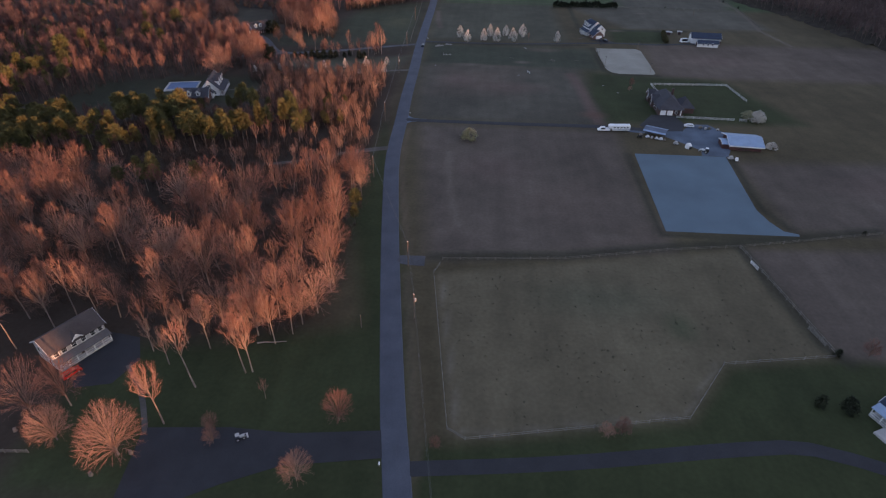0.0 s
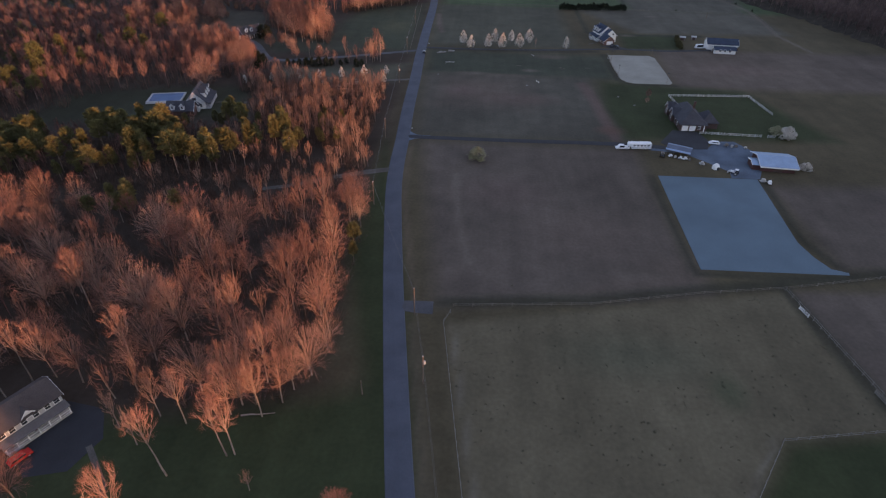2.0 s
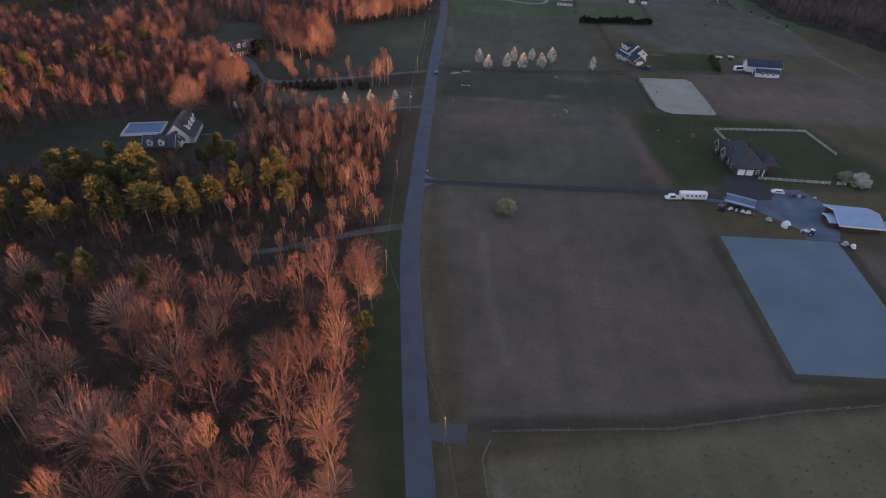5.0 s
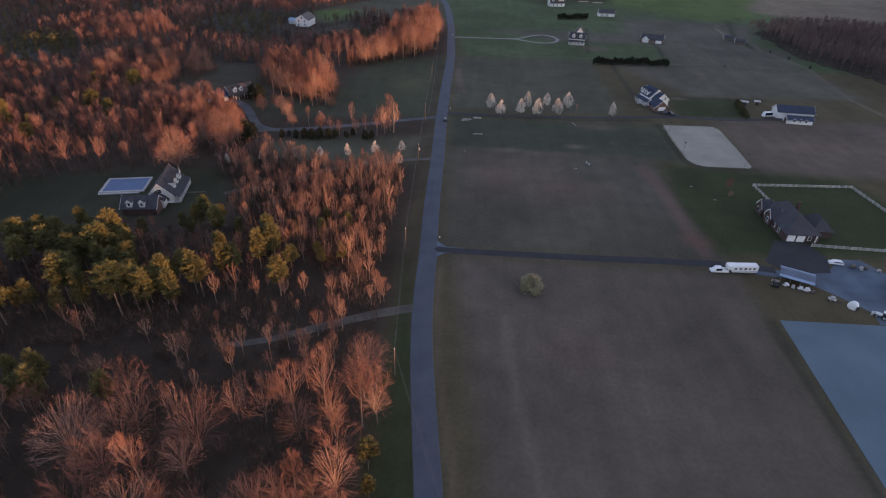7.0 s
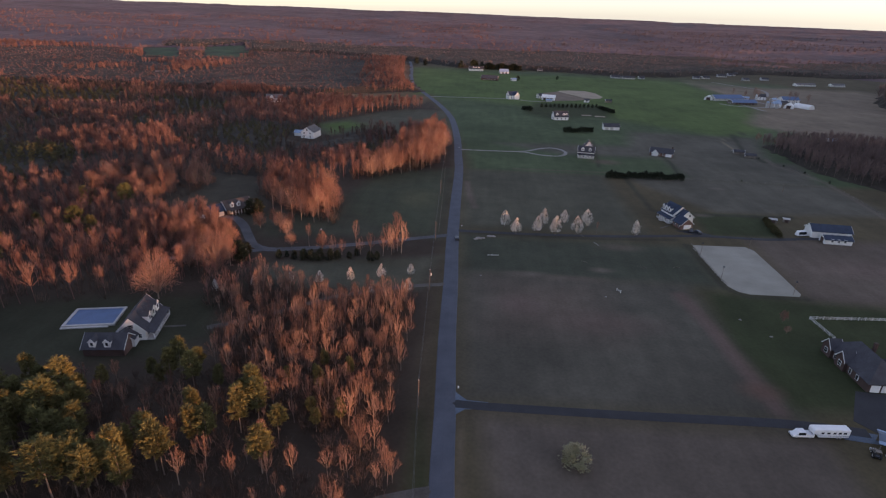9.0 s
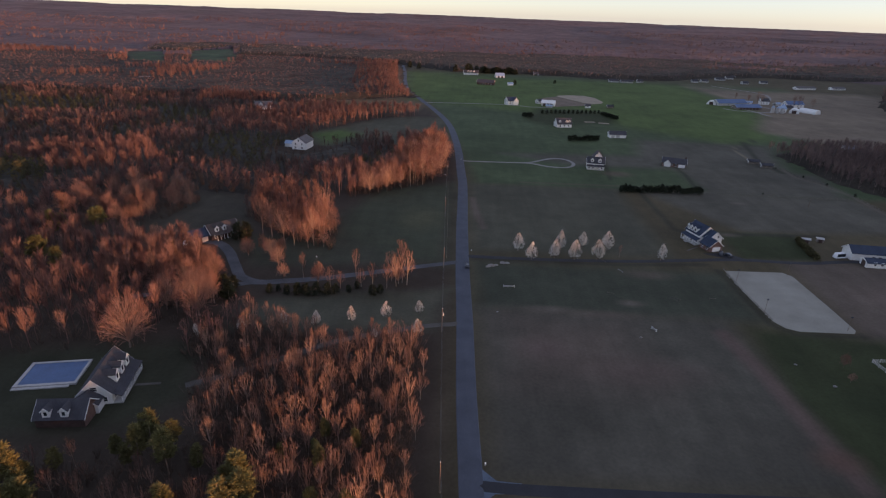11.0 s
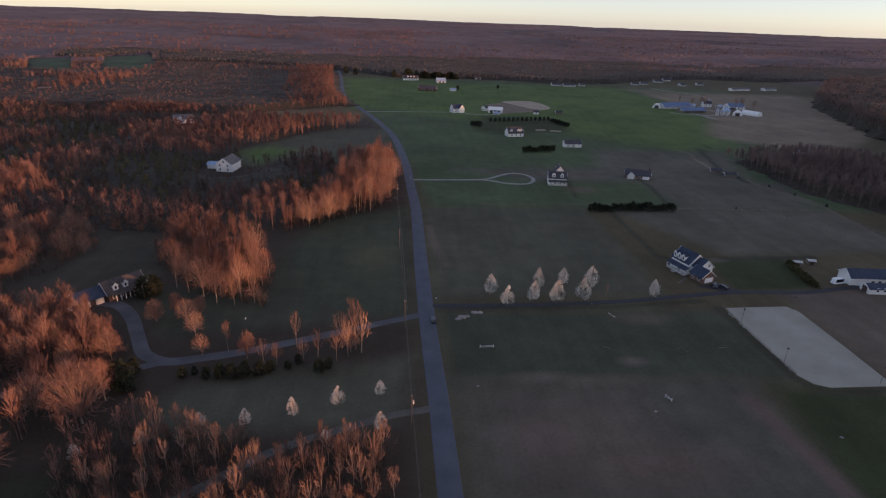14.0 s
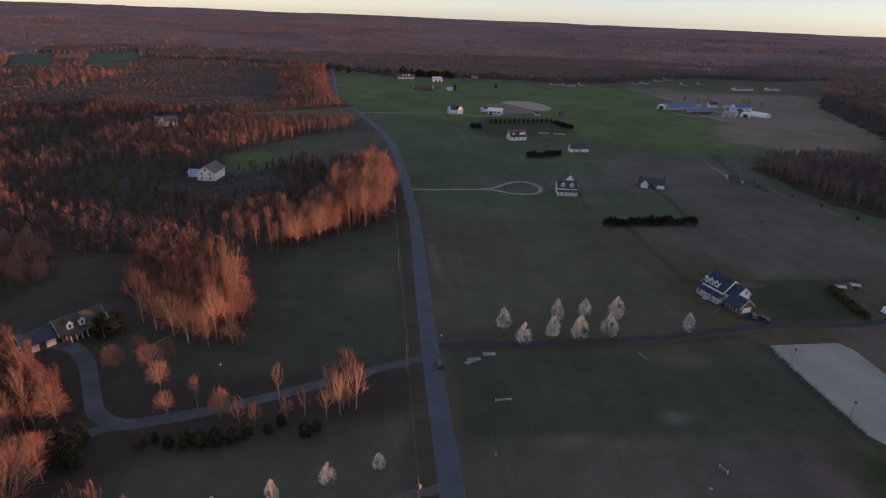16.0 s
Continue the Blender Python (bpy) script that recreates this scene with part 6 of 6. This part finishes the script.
hedge(61, 496, 113.5, 498.5, 2.0, 4.6, "long dark evergreen hedge beside a field", 3)
hedge(53, 647, 81.5, 653, 2.2, 5, "dark evergreen hedge before a house", 4)
hedge(131.5, 421, 128, 396.5, 1.4, 2.6, "dark green-brown hedge beside a lawn", 5, "dull_needles")
hedge(24, 768, 34, 763, 4, 5, "dark shrubbery at a garden's edge", 6)
hedge(126, 770, 116, 800, 2.5, 4, "dark hedge beside a garden", 7)
for k in range(14):
    dark_pines.set(k, 48 + k * 5.1, 793 + k * 1.15, 0.85, 40 * k, "dark conical evergreen in a garden row")
for x, y, s in ((-37, 1206, 3.6), (-33, 1212, 3.2), (37, 1060, 1.5), (141, 855, 0.9), (105, 1100, 1.2), (-180, 1270, 2.4), (-150, 1290, 2.4), (-130, 1262, 2.4), (-60, 1240, 2.6), (-20, 1244, 2.4)):
    dark_pines.set(int(x), x, y, s, x * 31)
for k in range(26):
    dark_pines.set(k, -12 + k * 2.6, 1232 + 4 * math.sin(k), 2.0 + 0.4 * math.sin(k * 7), 50 * k, "dark evergreen at the far field's edge")
for x, y, s in ((348, 925, 1.2), (352, 922, 1.1), (397, 915, 1.15), (392, 918, 1.1), (409, 905, 1.0), (340, 935, 0.9), (330, 950, 0.9)):
    slim.set(int(x), x, y, s * 1.5, x * 17)
r2 = random.Random(5)
for k in range(12):
    slim.set(k, 226 + r2.uniform(-3, 6), 612 + k * 3.2, r2.uniform(0.6, 0.95), 33 * k)

for x, y, r in ((92, 748, 8), (106, 744, -6)):
    g = thing("garden_bed", x, y, r, "pale raised bed on a lawn", "garden bed", "garden beds")
    part("frame", boxed(-5.5, -2.6, -0.1, 5.5, 2.6, 0.3), "weathered_wood", g)
    part("soil", boxed(-5.2, -2.3, 0.2, 5.2, 2.3, 0.36), "dry_sand", g)

# blossoming shrubs in the fields
def shrub(x, y, s, label, mat, seed):
    V = bloom_shape(seed, 3.9, 3.3, 1700, 0.02)
    root = thing("shrub", x, y, seed * 40, label, "shrub")
    root.scale = (s, s, s)
    new("stem", mesh_of("stem", V[0], V[1], "bark")).parent = root
    new("foliage", mesh_of("foliage", V[2], V[3], mat)).parent = root


shrub(-1.3, 230.5, 1.3, "round pale green shrub in a brown field", "shrub_green", 1)
shrub(137, 263.5, 1.35, "pale blossoming tree beside the fenced yard", "blossom", 2)
shrub(134, 267.5, 1.0, "pale green shrub beside the fenced yard", "shrub_green", 3)
shrub(131.5, 233, 0.8, "pale shrub behind the metal barn", "blossom", 4)

# ---- fences ----
def fence(name, pts, gap, hh, rails, mat, label, post=0.12, rail=0.14, closed=False):
    """Posts and rails along a line; each post and each rail is a part."""
    root = thing(name, *pts[0], 0, label, "fence")
    o = Vector((*pts[0], 0))
    pm = bpy.data.meshes.new("post")
    b = boxed(-post / 2, -post / 2, -0.2, post / 2, post / 2, hh + 0.08)
    b.to_mesh(pm)
    pm.materials.append(M[mat])
    for (ax, ay), (bx, by) in zip(pts, pts[1:]):
        a, c = Vector((ax, ay, 0)) - o, Vector((bx, by, 0)) - o
        L = (c - a).length
        k = max(1, round(L / gap))
        turn = math.degrees(math.atan2(c.y - a.y, c.x - a.x))
        rm = bpy.data.meshes.new("rail")
        b = boxed(0.02, -0.025 - post / 2, -rail / 2, L / k - 0.02, 0.02 - post / 2, rail / 2)
        b.to_mesh(rm)
        rm.materials.append(M[mat])
        for i in range(k):
            p = a.lerp(c, i / k)
            ob = new("post", pm)
            ob.parent, ob.matrix_basis = root, pose(p.x, p.y, 0, 0, 0, turn)
            for z in rails:
                ob = new("rail", rm)
                ob.parent, ob.matrix_basis = root, pose(p.x, p.y, z, 0, 0, turn)
    ob = new("post", pm)
    ob.parent, ob.matrix_basis = root, Matrix.Translation(c)
    return root


fence("yard_fence", [(98.6, 297.5), (97.6, 311.6), (139.5, 314.4), (142, 290.7)], 2.6, 1.3, (0.35, 0.75, 1.15), "fence_white", "white board fence round a lawn", 0.15, 0.15)
fence("yard_fence", [(99.2, 265), (126.2, 263.9)], 2.6, 1.3, (0.35, 0.75, 1.15), "fence_white", "white board fence along a lawn", 0.15, 0.15)
fence("yard_fence", [(129, 264), (132, 263.5)], 2.6, 1.3, (0.35, 0.75, 1.15), "fence_white", "short white board fence panel", 0.15, 0.15)
fence("paddock_fence", [(-7.6, 137.2), (-9.2, 133), (-1.8, 77), (2.3, 74.6), (53.5, 84.1), (66.9, 101.6), (97.5, 106.6), (90.1, 154.6)], 3.2, 1.25, (0.5, 1.1), "fence_grey", "weathered two-rail paddock fence", 0.13, 0.1)
fence("field_fence", [(-7, 140), (31.7, 143.5), (65.4, 151), (90.1, 155), (142, 167)], 5.5, 1.15, (0.5, 1.0), "weathered_wood", "thin weathered field fence", 0.13, 0.07)
fence("gate", [(94.8, 117), (96.2, 110.6)], 3, 1.2, (0.3, 0.6, 0.9, 1.15), "fence_grey", "grey barred gate in a field fence", 0.12, 0.1)
fence("gate", [(90.4, 146.5), (91.2, 143)], 3, 1.2, (0.3, 0.6, 0.9, 1.15), "white_paint", "white barred gate in a field fence", 0.12, 0.1)
fence("lot_fence", [(-48, 500), (-46, 440), (-44.5, 380)], 4.5, 1.1, (0.5, 1.0), "weathered_wood", "weathered rail fence along the lane", 0.12, 0.08)
fence("lot_fence", [(-128, 379.5), (-119.1, 394.3)], 2.6, 0.9, (0.75,), "weathered_wood", "thin grey rail fence beside a lawn", 0.1, 0.08)
fence("arena_fence", [(78, 380.6), (77, 360), (77.2, 336)], 3.4, 1.1, (0.6, 1.05), "weathered_wood", "low rail fence of the sand arena", 0.12, 0.1)
fence("wood_fence", [(-97.5, 64), (-90, 64.5)], 2.5, 1.2, (0.4, 0.8, 1.15), "weathered_wood", "pale rail fence under bare trees", 0.14, 0.18)
fence("pasture_fence", [(204, 576), (201, 553), (211, 531), (214, 509), (212, 476), (207, 438)], 5.5, 1.1, (0.5, 1.0), "weathered_wood", "weathered rail fence of a pasture", 0.12, 0.08)
fence("pasture_fence", [(70, 500), (150, 500), (204, 498)], 6, 1.1, (0.5, 1.0), "weathered_wood", "weathered rail fence of a pasture", 0.12, 0.08)

# ---- poles and wires ----
def pole(x, y, hh, label, can=False, turn=0):
    p = thing("utility_pole", x, y, turn, label, "pole", "utility poles")
    part("shaft", tube(bmesh.new(), [(0, 0, -0.3), (0, 0, hh)], [0.17, 0.12], 8), "pole_wood", p)
    if hh > 6:
        part("insulator", tube(bmesh.new(), [(0, 0, hh), (0, 0, hh + 0.3)], [0.07, 0.05], 6), "white_paint", p)
    if can:
        part("transformer", tube(bmesh.new(), [(0.36, 0, hh - 2.5), (0.36, 0, hh - 2.45), (0.36, 0, hh - 1.5), (0.36, 0, hh - 1.42)], [0.2, 0.26, 0.26, 0.16], 10), "concrete", p, "grey transformer can")
    return p


def wires(a, b, za, zb, sag=0.7):
    w = thing("power_line", (a[0] + b[0]) / 2, (a[1] + b[1]) / 2, 0, "thin sagging power line between poles", "wire", "power lines")
    o = Vector(((a[0] + b[0]) / 2, (a[1] + b[1]) / 2, 0))
    d = (Vector((*b, 0)) - Vector((*a, 0))).normalized()
    s = Vector((d.y, -d.x, 0))
    for u in (-0.12, 0.12):
        pts = [Vector((*a, za)).lerp(Vector((*b, zb)), t) + s * u - o - Vector((0, 0, 4 * sag * t * (1 - t))) for t in np.linspace(0, 1, 9)]
        part("cable", tube(bmesh.new(), pts, [0.022] * 9, 4), "wire", w)


RIGHT_LINE = [(-1, 40), (-12.9, 112), (-17.4, 136)]
LEFT_LINE = [(-17.4, 136), (-37.5, 192), (-41.3, 247.5), (-43.9, 317), (-45.4, 369.5), (-47.5, 440), (-49.2, 514), (-55, 610)]
for k, (x, y) in enumerate(RIGHT_LINE):
    pole(x, y, 9.2, "wooden utility pole beside the lane", k == 1, 8)
for k, (x, y) in enumerate(LEFT_LINE[1:]):
    pole(x, y, 9.0, "wooden utility pole beside the lane", k % 3 == 2, 0)
for L in (RIGHT_LINE, LEFT_LINE):
    for a, b in zip(L, L[1:]):
        wires(a, b, 8.7, 8.7)
pole(-26.8, 107.8, 4.6, "short pale post on the roadside lawn")
pole(170.5, 481, 5, "lone wooden pole in a pasture")
for x, y in ((77.6, 342.5), (101.9, 331.5), (78.5, 368.8), (104.5, 378)):
    p = thing("arena_light", x, y, 0, "slim pole with floodlight at the sand arena", "pole", "arena lights")
    part("shaft", tube(bmesh.new(), [(0, 0, -0.2), (0, 0, 5.6)], [0.09, 0.06], 6), "pole_wood", p)
    part("lamp_head", boxed(-0.3, -0.2, 5.5, 0.3, 0.2, 5.9), "car_dark", p)
for x, y in ((-15.4, 66.8), (-33.4, 387), (-30.6, 256), (-50.4, 514), (-40.5, 560), (-101, 372), (-127, 344)):
    p = thing("mailbox", x, y, 90, "white mailbox on a wooden post by the lane", "mailbox", "mailboxes")
    part("post", boxed(-0.06, -0.06, -0.1, 0.06, 0.06, 1.05), "pole_wood", p)
    bm = bmesh.new()
    prism(bm, [(-0.16, 1.05), (0.16, 1.05), (0.16, 1.25), (0.1, 1.38), (-0.1, 1.38), (-0.16, 1.25)], -0.32, 0.32)
    part("box", bm, "white_paint", p)
    part("flag", boxed(0.05, 0.17, 1.2, 0.09, 0.2, 1.5), "car_red", p)

# ---- vehicles ----
def wheel(root, x, y, r, w):
    q = pose(x, y, r, 90)
    tyre = part("wheel", wipe(tube(bmesh.new(), [(0, 0, -w / 2), (0, 0, -w / 2 + 0.04), (0, 0, w / 2 - 0.04), (0, 0, w / 2)], [r * 0.85, r, r, r * 0.85], 14), q), "rubber", root)
    part("rim", wipe(tube(bmesh.new(), [(0, 0, -w / 2 - 0.01), (0, 0, w / 2 + 0.01)], [r * 0.55, r * 0.55], 10), q), "concrete", tyre)


def bevelled(bm, amount=0.08):
    bmesh.ops.bevel(bm, geom=list(bm.edges), offset=amount, segments=2, affect="EDGES")
    return bm


def car(x, y, rot, mat, label, name="parked_car", L=4.5, W=1.8, tall=1.45, bed=False):
    """Heading along +x."""
    c = thing(name, x, y, rot, label, "car" if not bed else "truck")
    bm = bmesh.new()
    a = L / 2
    prism(bm, [(-a, 0.35), (a, 0.35), (a, 0.72), (a - 0.15, 0.9), (-a, 0.95)], -W / 2, W / 2, "y")
    part("body", bevelled(bm, 0.06), mat, c)
    x0, x1 = (-a + 0.15, a - 1.35) if not bed else (-0.35 * a, a - 1.55)
    bm = bmesh.new()
    prism(bm, [(x0, 0.93), (x1 + 0.75, 0.9), (x1, tall), (x0 + 0.45, tall)], -W / 2 + 0.1, W / 2 - 0.1, "y")
    cab = part("cabin", bevelled(bm, 0.05), mat, c)
    part("windscreen", wipe(boxed(-0.02, -W / 2 + 0.2, 0, 0.02, W / 2 - 0.2, 0.55), pose(x1 + 0.43, 0, (tall + 0.9) / 2 - 0.18, 0, -52)), "glass", cab)
    for s in (-1, 1):
        part("side_window", boxed(x0 + 0.5, s * (W / 2 - 0.1) - 0.015, 1.0, x1 + 0.1, s * (W / 2 - 0.1) + 0.015, tall - 0.1), "glass", cab)
        for wx in (-a * 0.62, a * 0.62):
            wheel(c, wx, s * (W / 2 - 0.12), 0.34, 0.22)
        part("headlight", boxed(a - 0.06, s * 0.62 - 0.18, 0.62, a + 0.02, s * 0.62 + 0.18, 0.76), "glass", c)
    if bed:
        for s in (-1, 1):
            part("bed_side", boxed(-a + 0.02, s * (W / 2 - 0.05) - 0.04, 0.94, x0, s * (W / 2 - 0.05) + 0.04, 1.15), mat, c)
        part("tailgate", boxed(-a, -W / 2 + 0.05, 0.94, -a + 0.06, W / 2 - 0.05, 1.15), mat, c)
    return c


car(60.8, 246.3, 184, "car_white", "white crew-cab pickup truck hitched to a trailer", "pickup_truck", 5.8, 2.0, 1.9, True)
t = thing("horse_trailer", 68.2, 246.8, 184, "long white gooseneck horse trailer on the gravel", "trailer")
bm = bmesh.new()
prism(bm, [(-4.6, 0.55), (3.6, 0.55), (3.9, 1.5), (5.2, 1.55), (5.3, 2.7), (4.9, 3.0), (-4.6, 3.0)], -1.15, 1.15, "y")
part("body", bevelled(bm, 0.1), "car_white", t)
for s in (-1, 1):
    for x in (-3.6, -2.2, -0.8, 0.8, 2.4):
        part("side_window", boxed(x, s * 1.15 - 0.03, 1.75, x + 0.8, s * 1.15 + 0.03, 2.3), "glass", t)
    for x in (-2.4, -1.5):
        wheel(t, x, s * 1.05, 0.38, 0.24)
    part("trim_stripe", boxed(-4.5, s * 1.155 - 0.02, 1.1, 3.7, s * 1.155 + 0.02, 1.2), "blue_roof", t)
part("hitch", boxed(4.6, -0.12, 0.95, 4.85, 0.12, 1.6), "car_dark", t)
car(102.2, 254.7, 172, "car_white", "pale parked car on the gravel yard")
car(84.4, 398.8, 250, "car_dark", "dark car parked before the garage")
car(87.2, 397.2, 110, "car_dark", "dark car parked before the garage")
car(-162.5, 381.6, 230, "car_white", "white van parked by the garage", "parked_van", 5.0, 1.95, 1.95)
car(-94.0, 86.0, 61, "car_red", "red car parked before the porch")
car(-35.2, 371.5, 92, "car_dark", "dark car on the lane's edge")
car(141.2, 401.5, 12, "car_white", "white box truck beside the stable", "box_truck", 6.2, 2.3, 2.6)


def tractor(x, y, rot, mat, label, size=1.0):
    c = thing("tractor", x, y, rot, label, "tractor")
    c.scale = (size, size, size)
    part("bonnet", bevelled(boxed(0.2, -0.4, 0.7, 1.9, 0.4, 1.4), 0.08), mat, c)
    part("seat_platform", boxed(-0.8, -0.55, 0.6, 0.2, 0.55, 0.95), "car_dark", c)
    part("canopy", boxed(-0.9, -0.65, 2.2, 0.4, 0.65, 2.3), mat, c)
    for a, b in ((-0.8, -0.55), (-0.8, 0.55), (0.3, -0.55), (0.3, 0.55)):
        part("canopy_post", boxed(a - 0.04, b - 0.04, 0.9, a + 0.04, b + 0.04, 2.2), "car_dark", c)
    for s in (-1, 1):
        wheel(c, -0.4, s * 0.8, 0.7, 0.4)
        wheel(c, 1.5, s * 0.65, 0.42, 0.26)
        part("loader_arm", boxed(0.6, s * 0.5 - 0.05, 0.9, 2.5, s * 0.5 + 0.05, 1.05), mat, c)
    part("bucket", boxed(2.4, -0.8, 0.1, 2.9, 0.8, 0.7), "concrete", c, "grey steel bucket")


tractor(76.1, 240.0, 70, "weathered_wood", "grey compact tractor on the grass edge")
tractor(101.3, 226.8, 140, "car_white", "pale loader tractor by the arena")
tractor(-47, 71.2, 30, "concrete", "small pale garden tractor on the drive", 0.68)
for x, y, r, mat, s in ((79.6, 240.4, 20, "car_white", 1.0), (81.4, 239.6, 60, "concrete", 0.9), (83.3, 238.8, -20, "car_white", 1.0), (85.0, 238.2, 10, "car_white", 1.1), (86.6, 237.6, 40, "weathered_wood", 0.8), (107.0, 253.0, 15, "weathered_wood", 1.1), (109.0, 252.0, 70, "concrete", 1.0), (111.0, 252.6, 30, "weathered_wood", 0.9), (110.0, 221.3, 15, "concrete", 1.3), (112.0, 220.0, 75, "white_paint", 1.2), (90.6, 234.2, -35, "concrete", 1.2), (114.5, 251.5, 15, "concrete", 0.8)):
    c = thing("farm_implement", x, y, r, "small pale farm implement on the yard", "implement", "farm implements")
    part("frame", wipe(boxed(-0.9, -0.5, 0.35, 0.9, 0.5, 0.55), Matrix.Scale(s, 4)), mat, c)
    part("hopper", wipe(bevelled(boxed(-0.5, -0.45, 0.55, 0.5, 0.45, 1.2), 0.1), Matrix.Scale(s, 4)), mat, c)
    part("drawbar", wipe(boxed(0.9, -0.05, 0.38, 1.8, 0.05, 0.48), Matrix.Scale(s, 4)), "car_dark", c)
    for q in (-1, 1):
        wheel(c, -0.2, q * 0.62 * s, 0.3, 0.16)
d = thing("domed_shelter", 95.2, 231.2, 20, "white domed plastic shelter on the gravel", "shelter")
bm = bmesh.new()
tube(bm, [(0, 0, -0.1), (0, 0, 0.9), (0, 0, 1.6), (0, 0, 2.1), (0, 0, 2.3)], [1.5, 1.45, 1.15, 0.65, 0.2], 10)
part("dome", bm, "white_siding", d)
# doorway drawn as a dark box, for the shade within
part("opening_shade", boxed(-0.5, -1.52, 0, 0.5, -1.3, 1.2), "car_dark", d)

# ---- jumps in the riding field ----
def jump(x, y, rot, L, label, blocks=True):
    j = thing("jump", x, y, rot, label, "jump", "riding jumps")
    mat = "fence_white" if blocks or "white" in label else "weathered_wood"
    L *= 1 if blocks else 0.7
    for s in (-1, 1):
        part("standard", boxed(s * L / 2 - 0.05, -0.25, -0.05, s * L / 2 + 0.05, 0.25, 1.1 if blocks else 0.25), mat, j)
    for z in (0.35, 0.75) if blocks else (0.2,):
        part("rail", wipe(tube(bmesh.new(), [(-L / 2, 0, 0), (L / 2, 0, 0)], [0.065, 0.065], 6), pose(0, 0, z)), mat, j)


jump(-18.4, 353.7, 3, 4.5, "white pole jump with two standards")
jump(31.5, 374.8, -68, 4.2, "low white pole jump on the grass", False)
jump(46, 350, -50, 4.4, "pair of low poles on the grass", False)
jump(47.4, 350.8, -50, 4.4, "pair of low poles on the grass", False)
jump(22.1, 352.8, -30, 3.4, "low weathered pole on the grass", False)
jump(26.5, 384.5, -70, 3.2, "low weathered pole on the grass", False)
# unidentified white object, given the form of a short jump
jump(30.9, 325.4, -62, 2.2, "short white object on the grass, built as a jump")
jump(62, 352, 0, 3.4, "low weathered pole on the grass", False)
for y in (340, 347.5, 353, 359, 366.5, 374):
    jump(77.5, y, 90, 3.6, "low white pole along the arena's edge", False)
for x, y, s in ((-24.7, 373.8, 1.5), (-22.8, 374.6, 1.0), (-26.2, 372.6, 1.0), (-19.6, 377.2, 1.3), (-17.6, 377.2, 1.1), (24.8, 320, 0.5), (-24, 333, 0.4), (71, 308, 0.5), (77, 297, 0.6)):
    b = bmesh.new()
    bmesh.ops.create_icosphere(b, subdivisions=2, radius=1)
    for v in b.verts:
        v.co = Vector((v.co.x * 1.3, v.co.y, v.co.z * 0.5)) * (1 + 0.3 * noise.noise(v.co * 1.7 + Vector((x, y, 0))))
    # a heap of stones, shaped as one rough lump
    o = part("boulder", wipe(b, Matrix.Scale(s * 0.85, 4)), "pale_gravel", None)
    o.location = (x, y, 0.1)
    tagged(o, "rough pale heap of stones in the grass", "boulder", "field boulders")
for x, y, r, L in ((-49, 100.3, 8, 7.5),):
    lg = thing("fallen_log", x, y, r, "pale fallen log at the wood's edge", "log")
    part("log", tube(bmesh.new(), [(-L / 2, 0, 0.15), (-L / 4, 0.15, 0.2), (0, 0, 0.2), (L / 2, 0.2, 0.15)], [0.22, 0.2, 0.17, 0.1], 8), "bark", lg)
for x, y, z1 in ((-68.5, 66.0, 0.9), (-74, 60.5, 1.0), (-96.5, 69.5, 0.9)):
    lg = thing("tree_stump", x, y, 0, "pale cut stump under bare trees", "stump", "cut stumps")
    part("wood", tube(bmesh.new(), [(0, 0, -0.1), (0, 0, z1 * 0.6), (0.05, 0, z1)], [0.5, 0.36, 0.34], 9), "bark", lg)

# coarse tufts left standing in the grazed fields
V, F, r3 = [], [], random.Random(12)
FIELDS = [(-8, 76, 92, 152, 420)]
for x0, y0, x1, y1, k in FIELDS:
    for _ in range(k):
        x, y, s = r3.uniform(x0, x1), r3.uniform(y0, y1), r3.uniform(0.25, 0.7)
        if inside([(-9, 133), (64, 148), (90, 154), (97, 106), (67, 101.4), (53.5, 84), (2, 74.5), (-2, 77)], np.array([x]), np.array([y]))[0] < 0.6 and y < 150 and x < 98:
            continue
        if 62 < x < 118 and 155 < y < 260:
            continue
        for b in range(9):
            d = Vector((r3.uniform(-1, 1), r3.uniform(-1, 1), r3.uniform(0.5, 1.4)))
            sliver(V, F, Vector((x + r3.uniform(-0.25, 0.25), y + r3.uniform(-0.25, 0.25), 0)), d, s * r3.uniform(0.3, 0.7), 0.06, r3)
tagged(new("grass_tufts", mesh_of("grass_tufts", V, F, "tuft")), "coarse brown tufts standing in grazed fields", "grass", kind="stuff")
